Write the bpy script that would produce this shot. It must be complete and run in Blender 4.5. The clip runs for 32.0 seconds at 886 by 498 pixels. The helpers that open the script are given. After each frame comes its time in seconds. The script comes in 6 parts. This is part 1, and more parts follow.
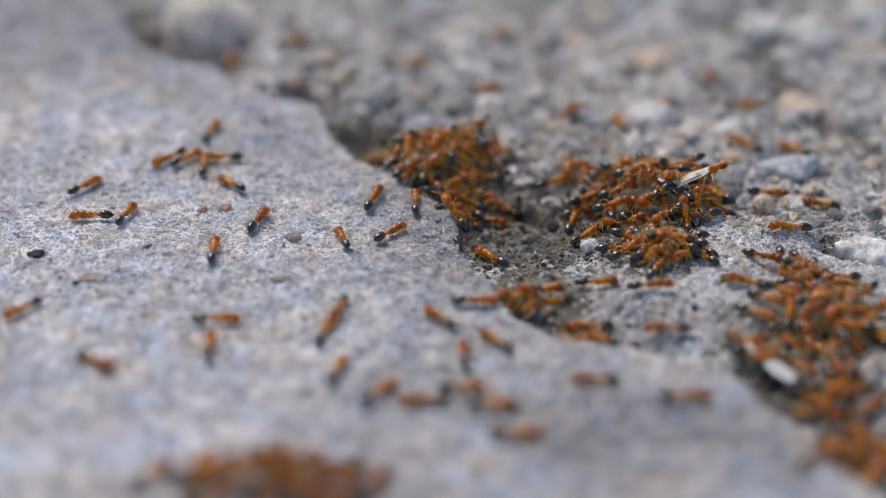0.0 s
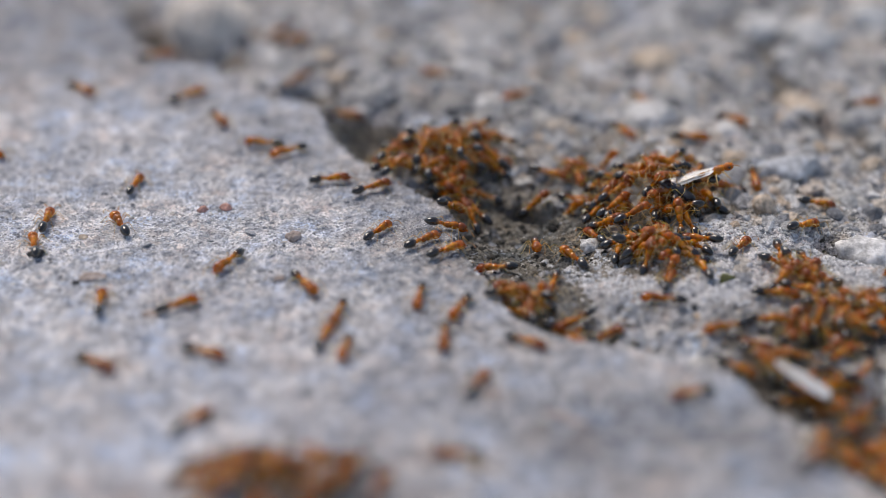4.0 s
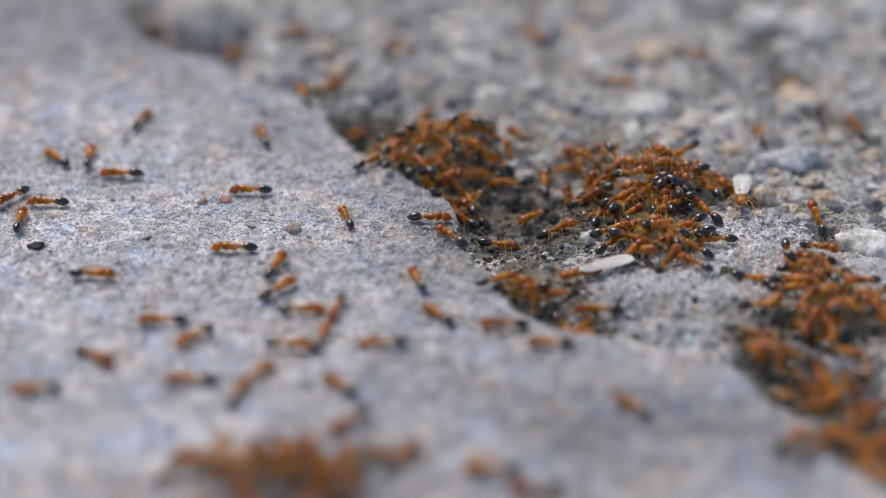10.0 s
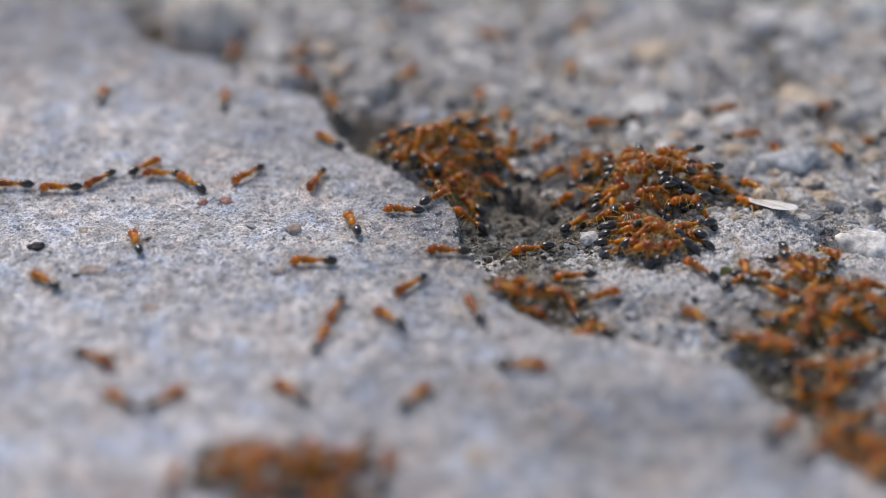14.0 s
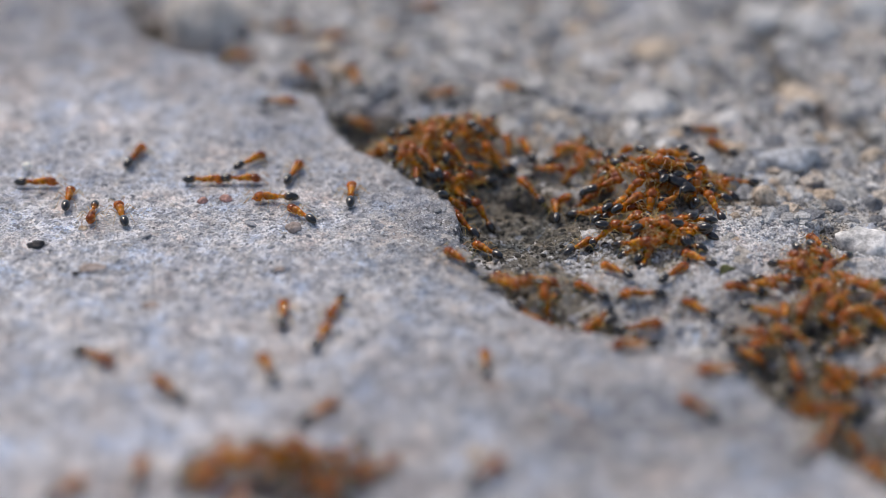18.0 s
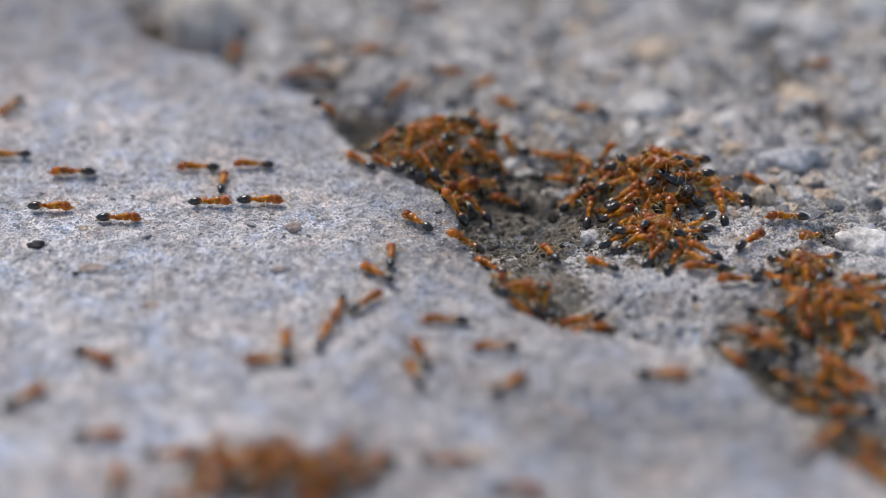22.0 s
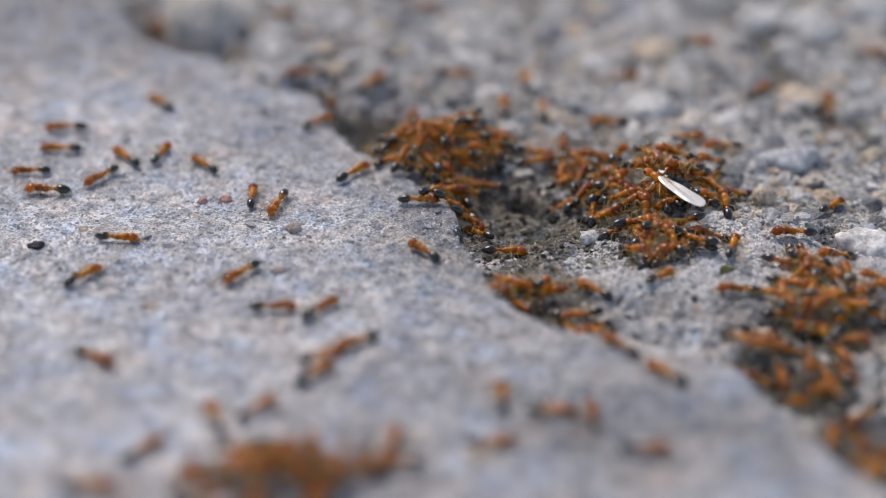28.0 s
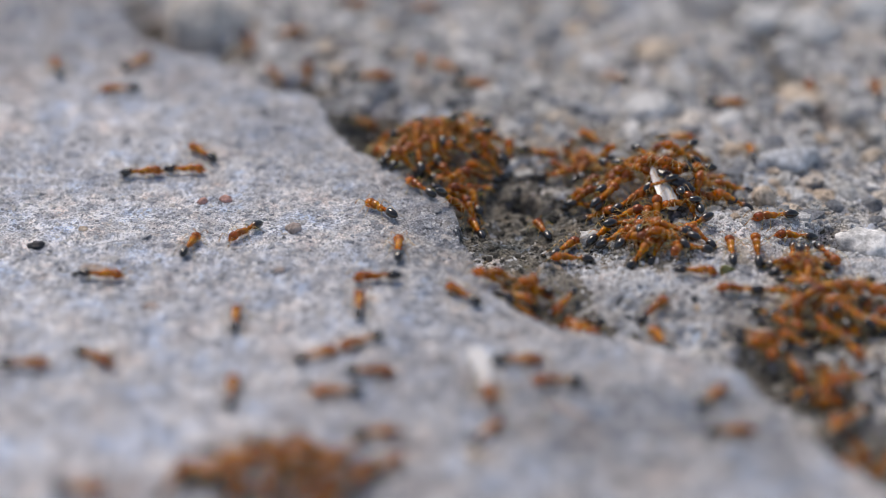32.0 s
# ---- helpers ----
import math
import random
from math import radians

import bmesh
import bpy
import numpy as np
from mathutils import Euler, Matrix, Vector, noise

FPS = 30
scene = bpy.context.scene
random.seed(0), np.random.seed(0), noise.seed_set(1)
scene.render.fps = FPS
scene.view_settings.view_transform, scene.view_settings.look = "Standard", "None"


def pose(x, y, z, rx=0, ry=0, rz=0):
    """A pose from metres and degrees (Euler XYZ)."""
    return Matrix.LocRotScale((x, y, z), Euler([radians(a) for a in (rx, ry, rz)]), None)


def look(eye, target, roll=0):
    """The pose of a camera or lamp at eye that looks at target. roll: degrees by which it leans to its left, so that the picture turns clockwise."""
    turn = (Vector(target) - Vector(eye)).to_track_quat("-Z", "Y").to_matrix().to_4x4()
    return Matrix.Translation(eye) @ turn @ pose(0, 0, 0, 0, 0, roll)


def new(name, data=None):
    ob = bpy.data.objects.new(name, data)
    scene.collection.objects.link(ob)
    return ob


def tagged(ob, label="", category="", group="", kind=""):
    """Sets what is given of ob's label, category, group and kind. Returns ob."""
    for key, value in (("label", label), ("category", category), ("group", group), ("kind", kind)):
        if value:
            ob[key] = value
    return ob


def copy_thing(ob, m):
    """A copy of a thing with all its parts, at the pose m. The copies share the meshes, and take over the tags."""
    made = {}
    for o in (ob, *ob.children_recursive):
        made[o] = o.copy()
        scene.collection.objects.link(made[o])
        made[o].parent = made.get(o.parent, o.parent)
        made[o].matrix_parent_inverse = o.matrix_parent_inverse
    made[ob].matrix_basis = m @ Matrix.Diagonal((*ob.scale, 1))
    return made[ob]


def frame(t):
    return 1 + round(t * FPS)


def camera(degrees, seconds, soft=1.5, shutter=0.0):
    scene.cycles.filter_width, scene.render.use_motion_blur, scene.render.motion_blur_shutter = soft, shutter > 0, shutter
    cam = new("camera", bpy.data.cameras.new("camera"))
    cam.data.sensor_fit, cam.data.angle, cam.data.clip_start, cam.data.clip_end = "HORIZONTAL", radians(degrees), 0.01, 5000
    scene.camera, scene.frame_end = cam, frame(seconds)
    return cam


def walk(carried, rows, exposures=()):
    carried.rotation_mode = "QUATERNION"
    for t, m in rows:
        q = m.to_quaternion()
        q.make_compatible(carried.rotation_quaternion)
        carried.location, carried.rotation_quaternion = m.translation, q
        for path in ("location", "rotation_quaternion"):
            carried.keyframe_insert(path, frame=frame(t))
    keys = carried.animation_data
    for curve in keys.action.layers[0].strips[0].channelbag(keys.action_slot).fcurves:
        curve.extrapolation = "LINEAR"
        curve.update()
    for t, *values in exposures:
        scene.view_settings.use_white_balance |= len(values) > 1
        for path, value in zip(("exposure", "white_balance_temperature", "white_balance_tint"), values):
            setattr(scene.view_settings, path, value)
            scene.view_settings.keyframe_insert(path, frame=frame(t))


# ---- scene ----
# A macro view, 62 mm wide, of amber ants on a concrete slab beside rough broken ground.
# All plan lengths below are in millimetres and are turned into metres by MM.
MM = 0.001
SECONDS = 32.0
cam = camera(25, SECONDS, soft=0.9)
EYE = (0, -0.118727, 0.074189)
# tilt of the camera from its mean aim, in hundredths of a degree, as the tripod gives way
SWAY = [(0, 22.7), (0.5, 24.3), (1, 25.9), (2, 24.3), (3, 21.1), (3.5, 22.7), (5.5, 18.6), (6, 19.4), (7, 17.8), (7.5, 13.0), (8, 8.1), (9, 8.1), (9.5, 1.6), (10, 0.0), (10.5, -4.9), (11, -9.7), (11.5, -4.9), (12, 0.0), (13, 0.0), (14, 1.6), (14.5, 8.1), (16.5, -3.2), (17, -8.1), (17.5, -4.9), (18, -3.2), (18.5, -4.9), (19, -11.3), (19.5, -13.0), (20, -6.5), (20.5, -4.9), (21, -3.2), (23, -3.2), (24, -8.1), (25, -8.1), (27.5, -3.2), (28, -1.6), (32, -1.6)]
walk(cam, [(t, pose(*EYE, 58 + a / 100, 0, 0)) for t, a in SWAY], [(0, 0.47, 7400, 14), (SECONDS, 0.47, 7400, 14)])
cam.data.dof.use_dof = True
cam.data.dof.focus_distance = 0.1430
cam.data.dof.aperture_fstop = 10.6

# ---- light: a bright overcast sky ----
world = bpy.data.worlds.new("sky")
scene.world = world
world.use_nodes = True
wn = world.node_tree.nodes
sky = wn.new("ShaderNodeTexSky")
sky.sky_type, sky.sun_disc = "NISHITA", False
sky.sun_elevation, sky.sun_rotation = radians(58), radians(-35)
world.node_tree.links.new(sky.outputs[0], wn["Background"].inputs[0])
wn["Background"].inputs[1].default_value = 0.10
sun = new("sun", bpy.data.lights.new("sun", "SUN"))
sun.data.energy, sun.data.angle, sun.data.color = 1.5, radians(26), (1.0, 0.97, 0.93)
sun.matrix_world = look((-0.6 * 0.53, 0.85 * 0.53, 0.85), (0, 0, 0))


# ---- materials ----
def material(name, rough=0.5, **inputs):
    m = bpy.data.materials.new(name)
    m.use_nodes = True
    b = m.node_tree.nodes["Principled BSDF"]
    b.inputs["Roughness"].default_value = rough
    for key, value in inputs.items():
        b.inputs[key.replace("_", " ")].default_value = value
    return m, m.node_tree.nodes, m.node_tree.links, b


def node(nodes, kind, **values):
    n = nodes.new("ShaderNode" + kind)
    for key, value in values.items():
        n.inputs[key.replace("_", " ")].default_value = value
    return n


def ramp(nodes, stops, constant=False):
    r = nodes.new("ShaderNodeValToRGB")
    if constant:
        r.color_ramp.interpolation = "CONSTANT"
    el = r.color_ramp.elements
    while len(el) < len(stops):
        el.new(0.5)
    for e, (p, c) in zip(el, stops):
        e.position, e.color = p, (*c, 1)
    return r


def mixer(nodes, links, fac, a, b, blend="MIX"):
    n = nodes.new("ShaderNodeMix")
    n.data_type, n.blend_type = "RGBA", blend
    for socket, value in ((n.inputs[0], fac), (n.inputs[6], a), (n.inputs[7], b)):
        if isinstance(value, (int, float)):
            socket.default_value = value
        elif isinstance(value, tuple):
            socket.default_value = (*value, 1)
        else:
            links.new(value, socket)
    return n.outputs[2]


def concrete(name, cement, dark, grain_scale, grain_part, rough, bump, stain, toned=None):
    """Cement with embedded sand: grains of several greys, fine pores and broad stains."""
    m, n, l, b = material(name, rough)
    where = n.new("ShaderNodeTexCoord").outputs["Object"]
    warp = node(n, "TexNoise", Scale=900.0, Detail=2.0)
    l.new(where, warp.inputs["Vector"])
    bent = n.new("ShaderNodeVectorMath")
    bent.operation = "MULTIPLY_ADD"
    l.new(warp.outputs["Color"], bent.inputs[0])
    bent.inputs[1].default_value = (0.0006, 0.0006, 0.0006)
    l.new(where, bent.inputs[2])
    crumble = node(n, "TexNoise", Scale=5200.0, Detail=2.0)
    l.new(where, crumble.inputs["Vector"])
    ragged = n.new("ShaderNodeVectorMath")
    ragged.operation = "MULTIPLY_ADD"
    l.new(crumble.outputs["Color"], ragged.inputs[0])
    ragged.inputs[1].default_value = (0.00045, 0.00045, 0.00045)
    l.new(bent.outputs[0], ragged.inputs[2])
    broad = node(n, "TexNoise", Scale=85.0, Detail=5.0, Roughness=0.6)
    fine = node(n, "TexNoise", Scale=4200.0, Detail=4.0, Roughness=0.75)
    mid = node(n, "TexNoise", Scale=560.0, Detail=4.0, Roughness=0.65)
    cells = node(n, "TexVoronoi", Scale=grain_scale)
    specks = node(n, "TexVoronoi", Scale=grain_scale * 2.7)
    for t in (broad, fine, mid):
        l.new(where, t.inputs["Vector"])
    for t in (cells, specks):
        l.new(ragged.outputs[0], t.inputs["Vector"])
    pale = tuple(min(0.9, c * 1.6) for c in cement)
    base = ramp(n, [(0.41, dark), (0.485, cement), (0.58, pale)])
    l.new(fine.outputs["Fac"], base.inputs[0])
    patch = ramp(n, [(0.40, stain), (0.52, (1, 1, 1)), (0.66, (1.12, 1.12, 1.14))])
    l.new(broad.outputs["Fac"], patch.inputs[0])
    blot = ramp(n, [(0.36, (0.68, 0.69, 0.71)), (0.60, (1.22, 1.22, 1.22))])
    l.new(mid.outputs["Fac"], blot.inputs[0])
    col = base.outputs[0]
    # each cell of sand has its own grey
    for tex, part, tones in ((cells, grain_part, [(0.0, (0.24, 0.26, 0.29)), (0.4, (0.41, 0.435, 0.485)), (0.75, (0.56, 0.565, 0.585)), (1.0, (0.66, 0.635, 0.60))]),
                             (specks, grain_part * 0.8, [(0.0, (0.09, 0.095, 0.105)), (0.45, (0.32, 0.335, 0.37)), (1.0, (0.80, 0.80, 0.81))])):
        sep = n.new("ShaderNodeSeparateColor")
        l.new(tex.outputs["Color"], sep.inputs[0])
        tone = ramp(n, tones)
        l.new(sep.outputs[1], tone.inputs[0])
        pick = ramp(n, [(0.0, (1, 1, 1)), (part, (0, 0, 0))], constant=True)
        l.new(sep.outputs[0], pick.inputs[0])
        core = ramp(n, [(0.30, (0.85, 0.85, 0.85)), (0.56, (0, 0, 0))])
        l.new(tex.outputs["Distance"], core.inputs[0])
        mask = n.new("ShaderNodeMath")
        mask.operation = "MULTIPLY"
        l.new(pick.outputs[0], mask.inputs[0])
        l.new(core.outputs[0], mask.inputs[1])
        col = mixer(n, l, mask.outputs[0], col, tone.outputs[0])
    col = mixer(n, l, 1.0, col, patch.outputs[0], "MULTIPLY")
    col = mixer(n, l, 1.0, col, blot.outputs[0], "MULTIPLY")
    # the cement itself drifts between bluish and warm greys
    drift = node(n, "TexNoise", Scale=250.0, Detail=3.0, Roughness=0.7)
    l.new(where, drift.inputs["Vector"])
    # pits and bright crystals, a tenth of a millimetre wide
    pits = node(n, "TexNoise", Scale=7000.0, Detail=2.0, Roughness=0.6)
    l.new(where, pits.inputs["Vector"])
    fleck = ramp(n, [(0.33, (0.34, 0.34, 0.35)), (0.43, (1, 1, 1)), (0.57, (1, 1, 1)), (0.66, (1.5, 1.5, 1.5))])
    l.new(pits.outputs["Fac"], fleck.inputs[0])
    col = mixer(n, l, 1.0, col, fleck.outputs[0], "MULTIPLY")
    tint = ramp(n, [(0.34, (0.82, 0.94, 1.12)), (0.46, (0.98, 0.99, 1.03)), (0.54, (1.03, 1.0, 0.98)), (0.68, (1.12, 0.98, 0.90))])
    l.new(drift.outputs["Fac"], tint.inputs[0])
    col = mixer(n, l, 1.0, col, tint.outputs[0], "MULTIPLY")
    if toned:
        # ragged patches that darken the colour, for stains and for shade: centre, size, tone
        for cx, cy, rx, ry, tone in toned:
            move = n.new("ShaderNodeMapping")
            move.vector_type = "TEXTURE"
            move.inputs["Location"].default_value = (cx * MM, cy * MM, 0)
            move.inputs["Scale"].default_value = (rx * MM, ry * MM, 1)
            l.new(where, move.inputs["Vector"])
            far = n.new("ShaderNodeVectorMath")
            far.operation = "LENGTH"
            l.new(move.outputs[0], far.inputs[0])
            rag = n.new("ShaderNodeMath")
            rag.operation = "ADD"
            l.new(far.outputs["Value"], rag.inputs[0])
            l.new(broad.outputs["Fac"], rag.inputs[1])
            darkening = ramp(n, [(0.35, tone), (1.0, (1, 1, 1))])
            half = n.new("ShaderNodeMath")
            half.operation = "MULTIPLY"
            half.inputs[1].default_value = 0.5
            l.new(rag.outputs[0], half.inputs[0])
            l.new(half.outputs[0], darkening.inputs[0])
            col = mixer(n, l, 1.0, col, darkening.outputs[0], "MULTIPLY")
    l.new(col, b.inputs["Base Color"])
    height = n.new("ShaderNodeMath")
    height.operation = "ADD"
    l.new(fine.outputs["Fac"], height.inputs[0])
    l.new(cells.outputs["Distance"], height.inputs[1])
    bp = node(n, "Bump", Strength=bump, Distance=0.00026)
    l.new(height.outputs[0], bp.inputs["Height"])
    l.new(bp.outputs[0], b.inputs["Normal"])
    return m


# first, third and last patch paint in slope shade and vignetting; others are stains
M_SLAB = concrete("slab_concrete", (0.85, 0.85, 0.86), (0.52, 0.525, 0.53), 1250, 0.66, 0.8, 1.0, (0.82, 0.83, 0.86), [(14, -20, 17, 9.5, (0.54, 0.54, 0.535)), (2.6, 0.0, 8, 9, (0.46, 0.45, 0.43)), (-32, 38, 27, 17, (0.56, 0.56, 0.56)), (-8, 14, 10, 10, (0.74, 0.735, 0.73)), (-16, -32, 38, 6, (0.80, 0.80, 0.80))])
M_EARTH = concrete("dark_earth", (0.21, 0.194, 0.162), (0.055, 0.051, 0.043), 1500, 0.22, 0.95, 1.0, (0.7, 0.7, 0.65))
M_CRUST = concrete("pale_crust", (0.92, 0.92, 0.92), (0.34, 0.34, 0.34), 1500, 0.22, 0.9, 1.0, (0.8, 0.8, 0.8), [(13.5, -5.6, 5, 3.2, (0.5, 0.49, 0.47)), (22.5, -6.6, 6, 3, (0.5, 0.49, 0.47)), (17.5, -1.4, 3, 2, (0.6, 0.59, 0.57))])
M_ROUGH = concrete("rough_concrete", (0.60, 0.585, 0.55), (0.13, 0.126, 0.117), 620, 0.5, 0.9, 0.9, (0.55, 0.54, 0.50))


def grains(name, tones, rough, scale, single=False):
    """Loose or embedded grains: one tone each, with fine mottling."""
    m, n, l, b = material(name, rough)
    geo = n.new("ShaderNodeNewGeometry")
    tone = ramp(n, tones)
    l.new(n.new("ShaderNodeObjectInfo").outputs["Random"] if single else geo.outputs["Random Per Island"], tone.inputs[0])
    where = n.new("ShaderNodeTexCoord").outputs["Object"]
    spot = node(n, "TexNoise", Scale=scale, Detail=4.0, Roughness=0.7)
    l.new(where, spot.inputs["Vector"])
    mott = ramp(n, [(0.38, (0.5, 0.5, 0.5)), (0.62, (1.3, 1.3, 1.3))])
    l.new(spot.outputs["Fac"], mott.inputs[0])
    l.new(mixer(n, l, 1.0, tone.outputs[0], mott.outputs[0], "MULTIPLY"), b.inputs["Base Color"])
    bp = node(n, "Bump", Strength=0.9, Distance=0.0002)
    l.new(spot.outputs["Fac"], bp.inputs["Height"])
    l.new(bp.outputs[0], b.inputs["Normal"])
    return m


STONE_TONES = [(0.0, (0.08, 0.085, 0.09)), (0.18, (0.24, 0.25, 0.27)), (0.40, (0.42, 0.42, 0.42)), (0.60, (0.56, 0.54, 0.50)), (0.72, (0.56, 0.43, 0.31)), (0.78, (0.54, 0.54, 0.54)), (1.0, (0.81, 0.79, 0.76))]
M_GRAVEL = grains("gravel_stone", STONE_TONES, 0.85, 2800)
M_STONE = grains("single_stone", STONE_TONES, 0.85, 2400, True)
M_SAND = grains("sand_grain", [(0.0, (0.12, 0.13, 0.15)), (0.06, (0.34, 0.36, 0.40)), (0.35, (0.50, 0.52, 0.555)), (0.65, (0.64, 0.65, 0.67)), (0.85, (0.72, 0.69, 0.65)), (1.0, (0.90, 0.90, 0.90))], 0.4, 6500)
M_CHIP = grains("stone_chip", [(0.0, (0.20, 0.21, 0.23)), (0.4, (0.36, 0.375, 0.41)), (0.8, (0.46, 0.47, 0.49)), (1.0, (0.50, 0.46, 0.42))], 0.75, 3800)
M_CHALK = grains("chalky_grit", [(0.0, (0.30, 0.30, 0.30)), (0.15, (0.66, 0.66, 0.66)), (1.0, (0.90, 0.90, 0.90))], 0.7, 6500)
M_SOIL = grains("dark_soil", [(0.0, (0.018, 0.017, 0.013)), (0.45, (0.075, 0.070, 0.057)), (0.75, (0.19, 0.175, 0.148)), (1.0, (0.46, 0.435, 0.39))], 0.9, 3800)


def stone(name, colour, rough=0.8):
    return grains(name, [(0.0, colour), (1.0, colour)], rough, 1700)


def chitin(name, colour, deep, rough, clear=0.0, soft=0.0):
    """Polished insect shell, each ant a little lighter or darker than the next."""
    m, n, l, b = material(name, rough)
    info = n.new("ShaderNodeObjectInfo")
    tone = ramp(n, [(0.0, deep), (1.0, colour)])
    l.new(info.outputs["Random"], tone.inputs[0])
    where = n.new("ShaderNodeTexCoord").outputs["Object"]
    spot = node(n, "TexNoise", Scale=1900.0, Detail=3.0)
    l.new(where, spot.inputs["Vector"])
    mott = ramp(n, [(0.36, (0.52, 0.44, 0.36)), (0.64, (1.25, 1.3, 1.3))])
    l.new(spot.outputs["Fac"], mott.inputs[0])
    l.new(mixer(n, l, 1.0, tone.outputs[0], mott.outputs[0], "MULTIPLY"), b.inputs["Base Color"])
    b.inputs["Coat Weight"].default_value = clear
    b.inputs["Specular IOR Level"].default_value = 0.40
    b.inputs["Coat Roughness"].default_value = 0.05
    b.inputs["Subsurface Weight"].default_value = soft
    b.inputs["Subsurface Radius"].default_value = (0.0006, 0.00022, 0.00006)
    b.inputs["Subsurface Scale"].default_value = 1.0
    return m


M_HEAD = chitin("amber_head_shell", (0.60, 0.172, 0.005), (0.26, 0.054, 0.003), 0.13, 0.2, 0.5)
M_BODY = chitin("amber_body_shell", (0.72, 0.258, 0.008), (0.35, 0.098, 0.004), 0.15, 0.2, 0.5)
M_LIMB = chitin("pale_amber_limb", (0.72, 0.47, 0.20), (0.48, 0.25, 0.08), 0.30, 0.3, 0.4)
M_EYE = chitin("black_eye", (0.015, 0.012, 0.01), (0.008, 0.007, 0.006), 0.15, 0.5)
M_GASTER, gn, gl, gb = material("black_gaster_shell", 0.13, Coat_Weight=0.8, Coat_Roughness=0.07)
gsep = gn.new("ShaderNodeSeparateXYZ")
gl.new(gn.new("ShaderNodeTexCoord").outputs["Object"], gsep.inputs[0])
gmap = node(gn, "MapRange")
gmap.inputs["From Min"].default_value, gmap.inputs["From Max"].default_value = -0.00095, 0.0
gl.new(gsep.outputs[0], gmap.inputs["Value"])
grp = ramp(gn, [(0.0, (0.012, 0.010, 0.008)), (0.66, (0.016, 0.012, 0.009)), (0.84, (0.07, 0.028, 0.010)), (0.98, (0.36, 0.13, 0.02))])
gl.new(gmap.outputs[0], grp.inputs[0])
gl.new(grp.outputs[0], gb.inputs["Base Color"])
M_WING, _, _, wb = material("milky_wing", 0.25, Base_Color=(0.86, 0.85, 0.84, 1), Coat_Weight=0.4, Alpha=0.82)
M_PUPA, _, _, pb = material("white_pupa", 0.45, Base_Color=(0.85, 0.82, 0.76, 1), Subsurface_Weight=0.4)
pb.inputs["Subsurface Radius"].default_value = (0.0005, 0.0004, 0.0003)
M_PREY = chitin("blue_black_shell", (0.026, 0.029, 0.038), (0.012, 0.013, 0.018), 0.22, 0.6)

# ---- plan of the ground, in millimetres ----
EDGE = np.array([(-46, 400000), (-46, 62), (-36, 52), (-28.2, 41.2), (-27.4, 38.3), (-25.9, 34.9), (-23.6, 32.4), (-21.3, 31.0), (-18.9, 30.3), (-17.9, 28.3), (-15.9, 27.2), (-14.3, 25.2),
                 (-12.9, 24.2), (-10.8, 24.1), (-9.9, 22.6), (-9.1, 19.7), (-7.8, 16.5), (-6.4, 14.3), (-5.1, 13.1), (-3.6, 11.3), (-1.8, 9.1), (0.2, 7.5), (0.9, 5.9), (1.0, 3.5),
                 (1.2, 1.6), (2.4, -1.8), (3.9, -3.9), (4.2, -5.7), (4.8, -7.4), (6.6, -8.9), (8.7, -10.2), (11.2, -10.9), (14.5, -11.9), (17.5, -13.3), (19.3, -15.2),
                 (20.6, -18.2), (22.0, -20.8), (24.2, -24.2), (26.1, -26.3), (38, -40), (45.5, -46), (46, -60), (46, -500000)], float)
RING = np.vstack([EDGE, [(-500000, -500000), (-500000, 400000)]])
# hollows and humps of the rough ground: x, y, radius along x, along y, height
HUMPS = [(5.8, 5.4, 4.8, 4.2, -1.4), (2.8, 9.5, 4.2, 3.5, -0.9), (-6.2, 19.6, 3.8, 3.6, -2.9), (-3.0, 22.5, 4.0, 2.2, -1.2), (-11.5, 26.8, 2.4, 1.8, -2.2), (8.4, -8.2, 2.6, 1.3, -1.2),
         (13.0, -10.2, 3.0, 0.7, -0.35), (20.8, -12.8, 2.2, 1.3, -0.8), (23.4, -14.6, 3.6, 2.6, -1.5), (27.0, -20.5, 4.2, 5.0, -2.2), (25.5, -8.4, 4.0, 2.2, -1.0), (23.5, 4.2, 4.5, 1.8, 0.8), (16.5, -3.5, 6.5, 3.5, 0.75), (23.5, 0.4, 4.5, 2.2, 0.5), (30.5, 1.6, 2.2, 0.8, -1.2),
         (-25.0, 39.5, 2.6, 5.0, -5.0), (-21.5, 34.2, 3.0, 1.6, -3.0), (-17.0, 31.5, 2.5, 1.5, -1.6), (9.0, 12.5, 3.0, 2.0, -0.8), (27.8, 29.0, 1.0, 6.0, -1.0), (30.4, 22.5, 1.0, 4.0, -1.0),
         (13.0, 7.5, 2.0, 2.0, -1.2)]


# narrow dark seams in the rough ground: points along each, depth
SEAMS = [([(27.2, 36.0), (27.6, 31.0), (29.2, 25.5), (31.5, 20.5), (33.5, 18.0)], -1.3), ([(27.0, 3.4), (29.0, 1.6), (32.0, 0.6), (38.0, 0.0)], -1.4), ([(5.5, 9.6), (9.0, 9.2), (11.5, 9.8)], -1.6)]


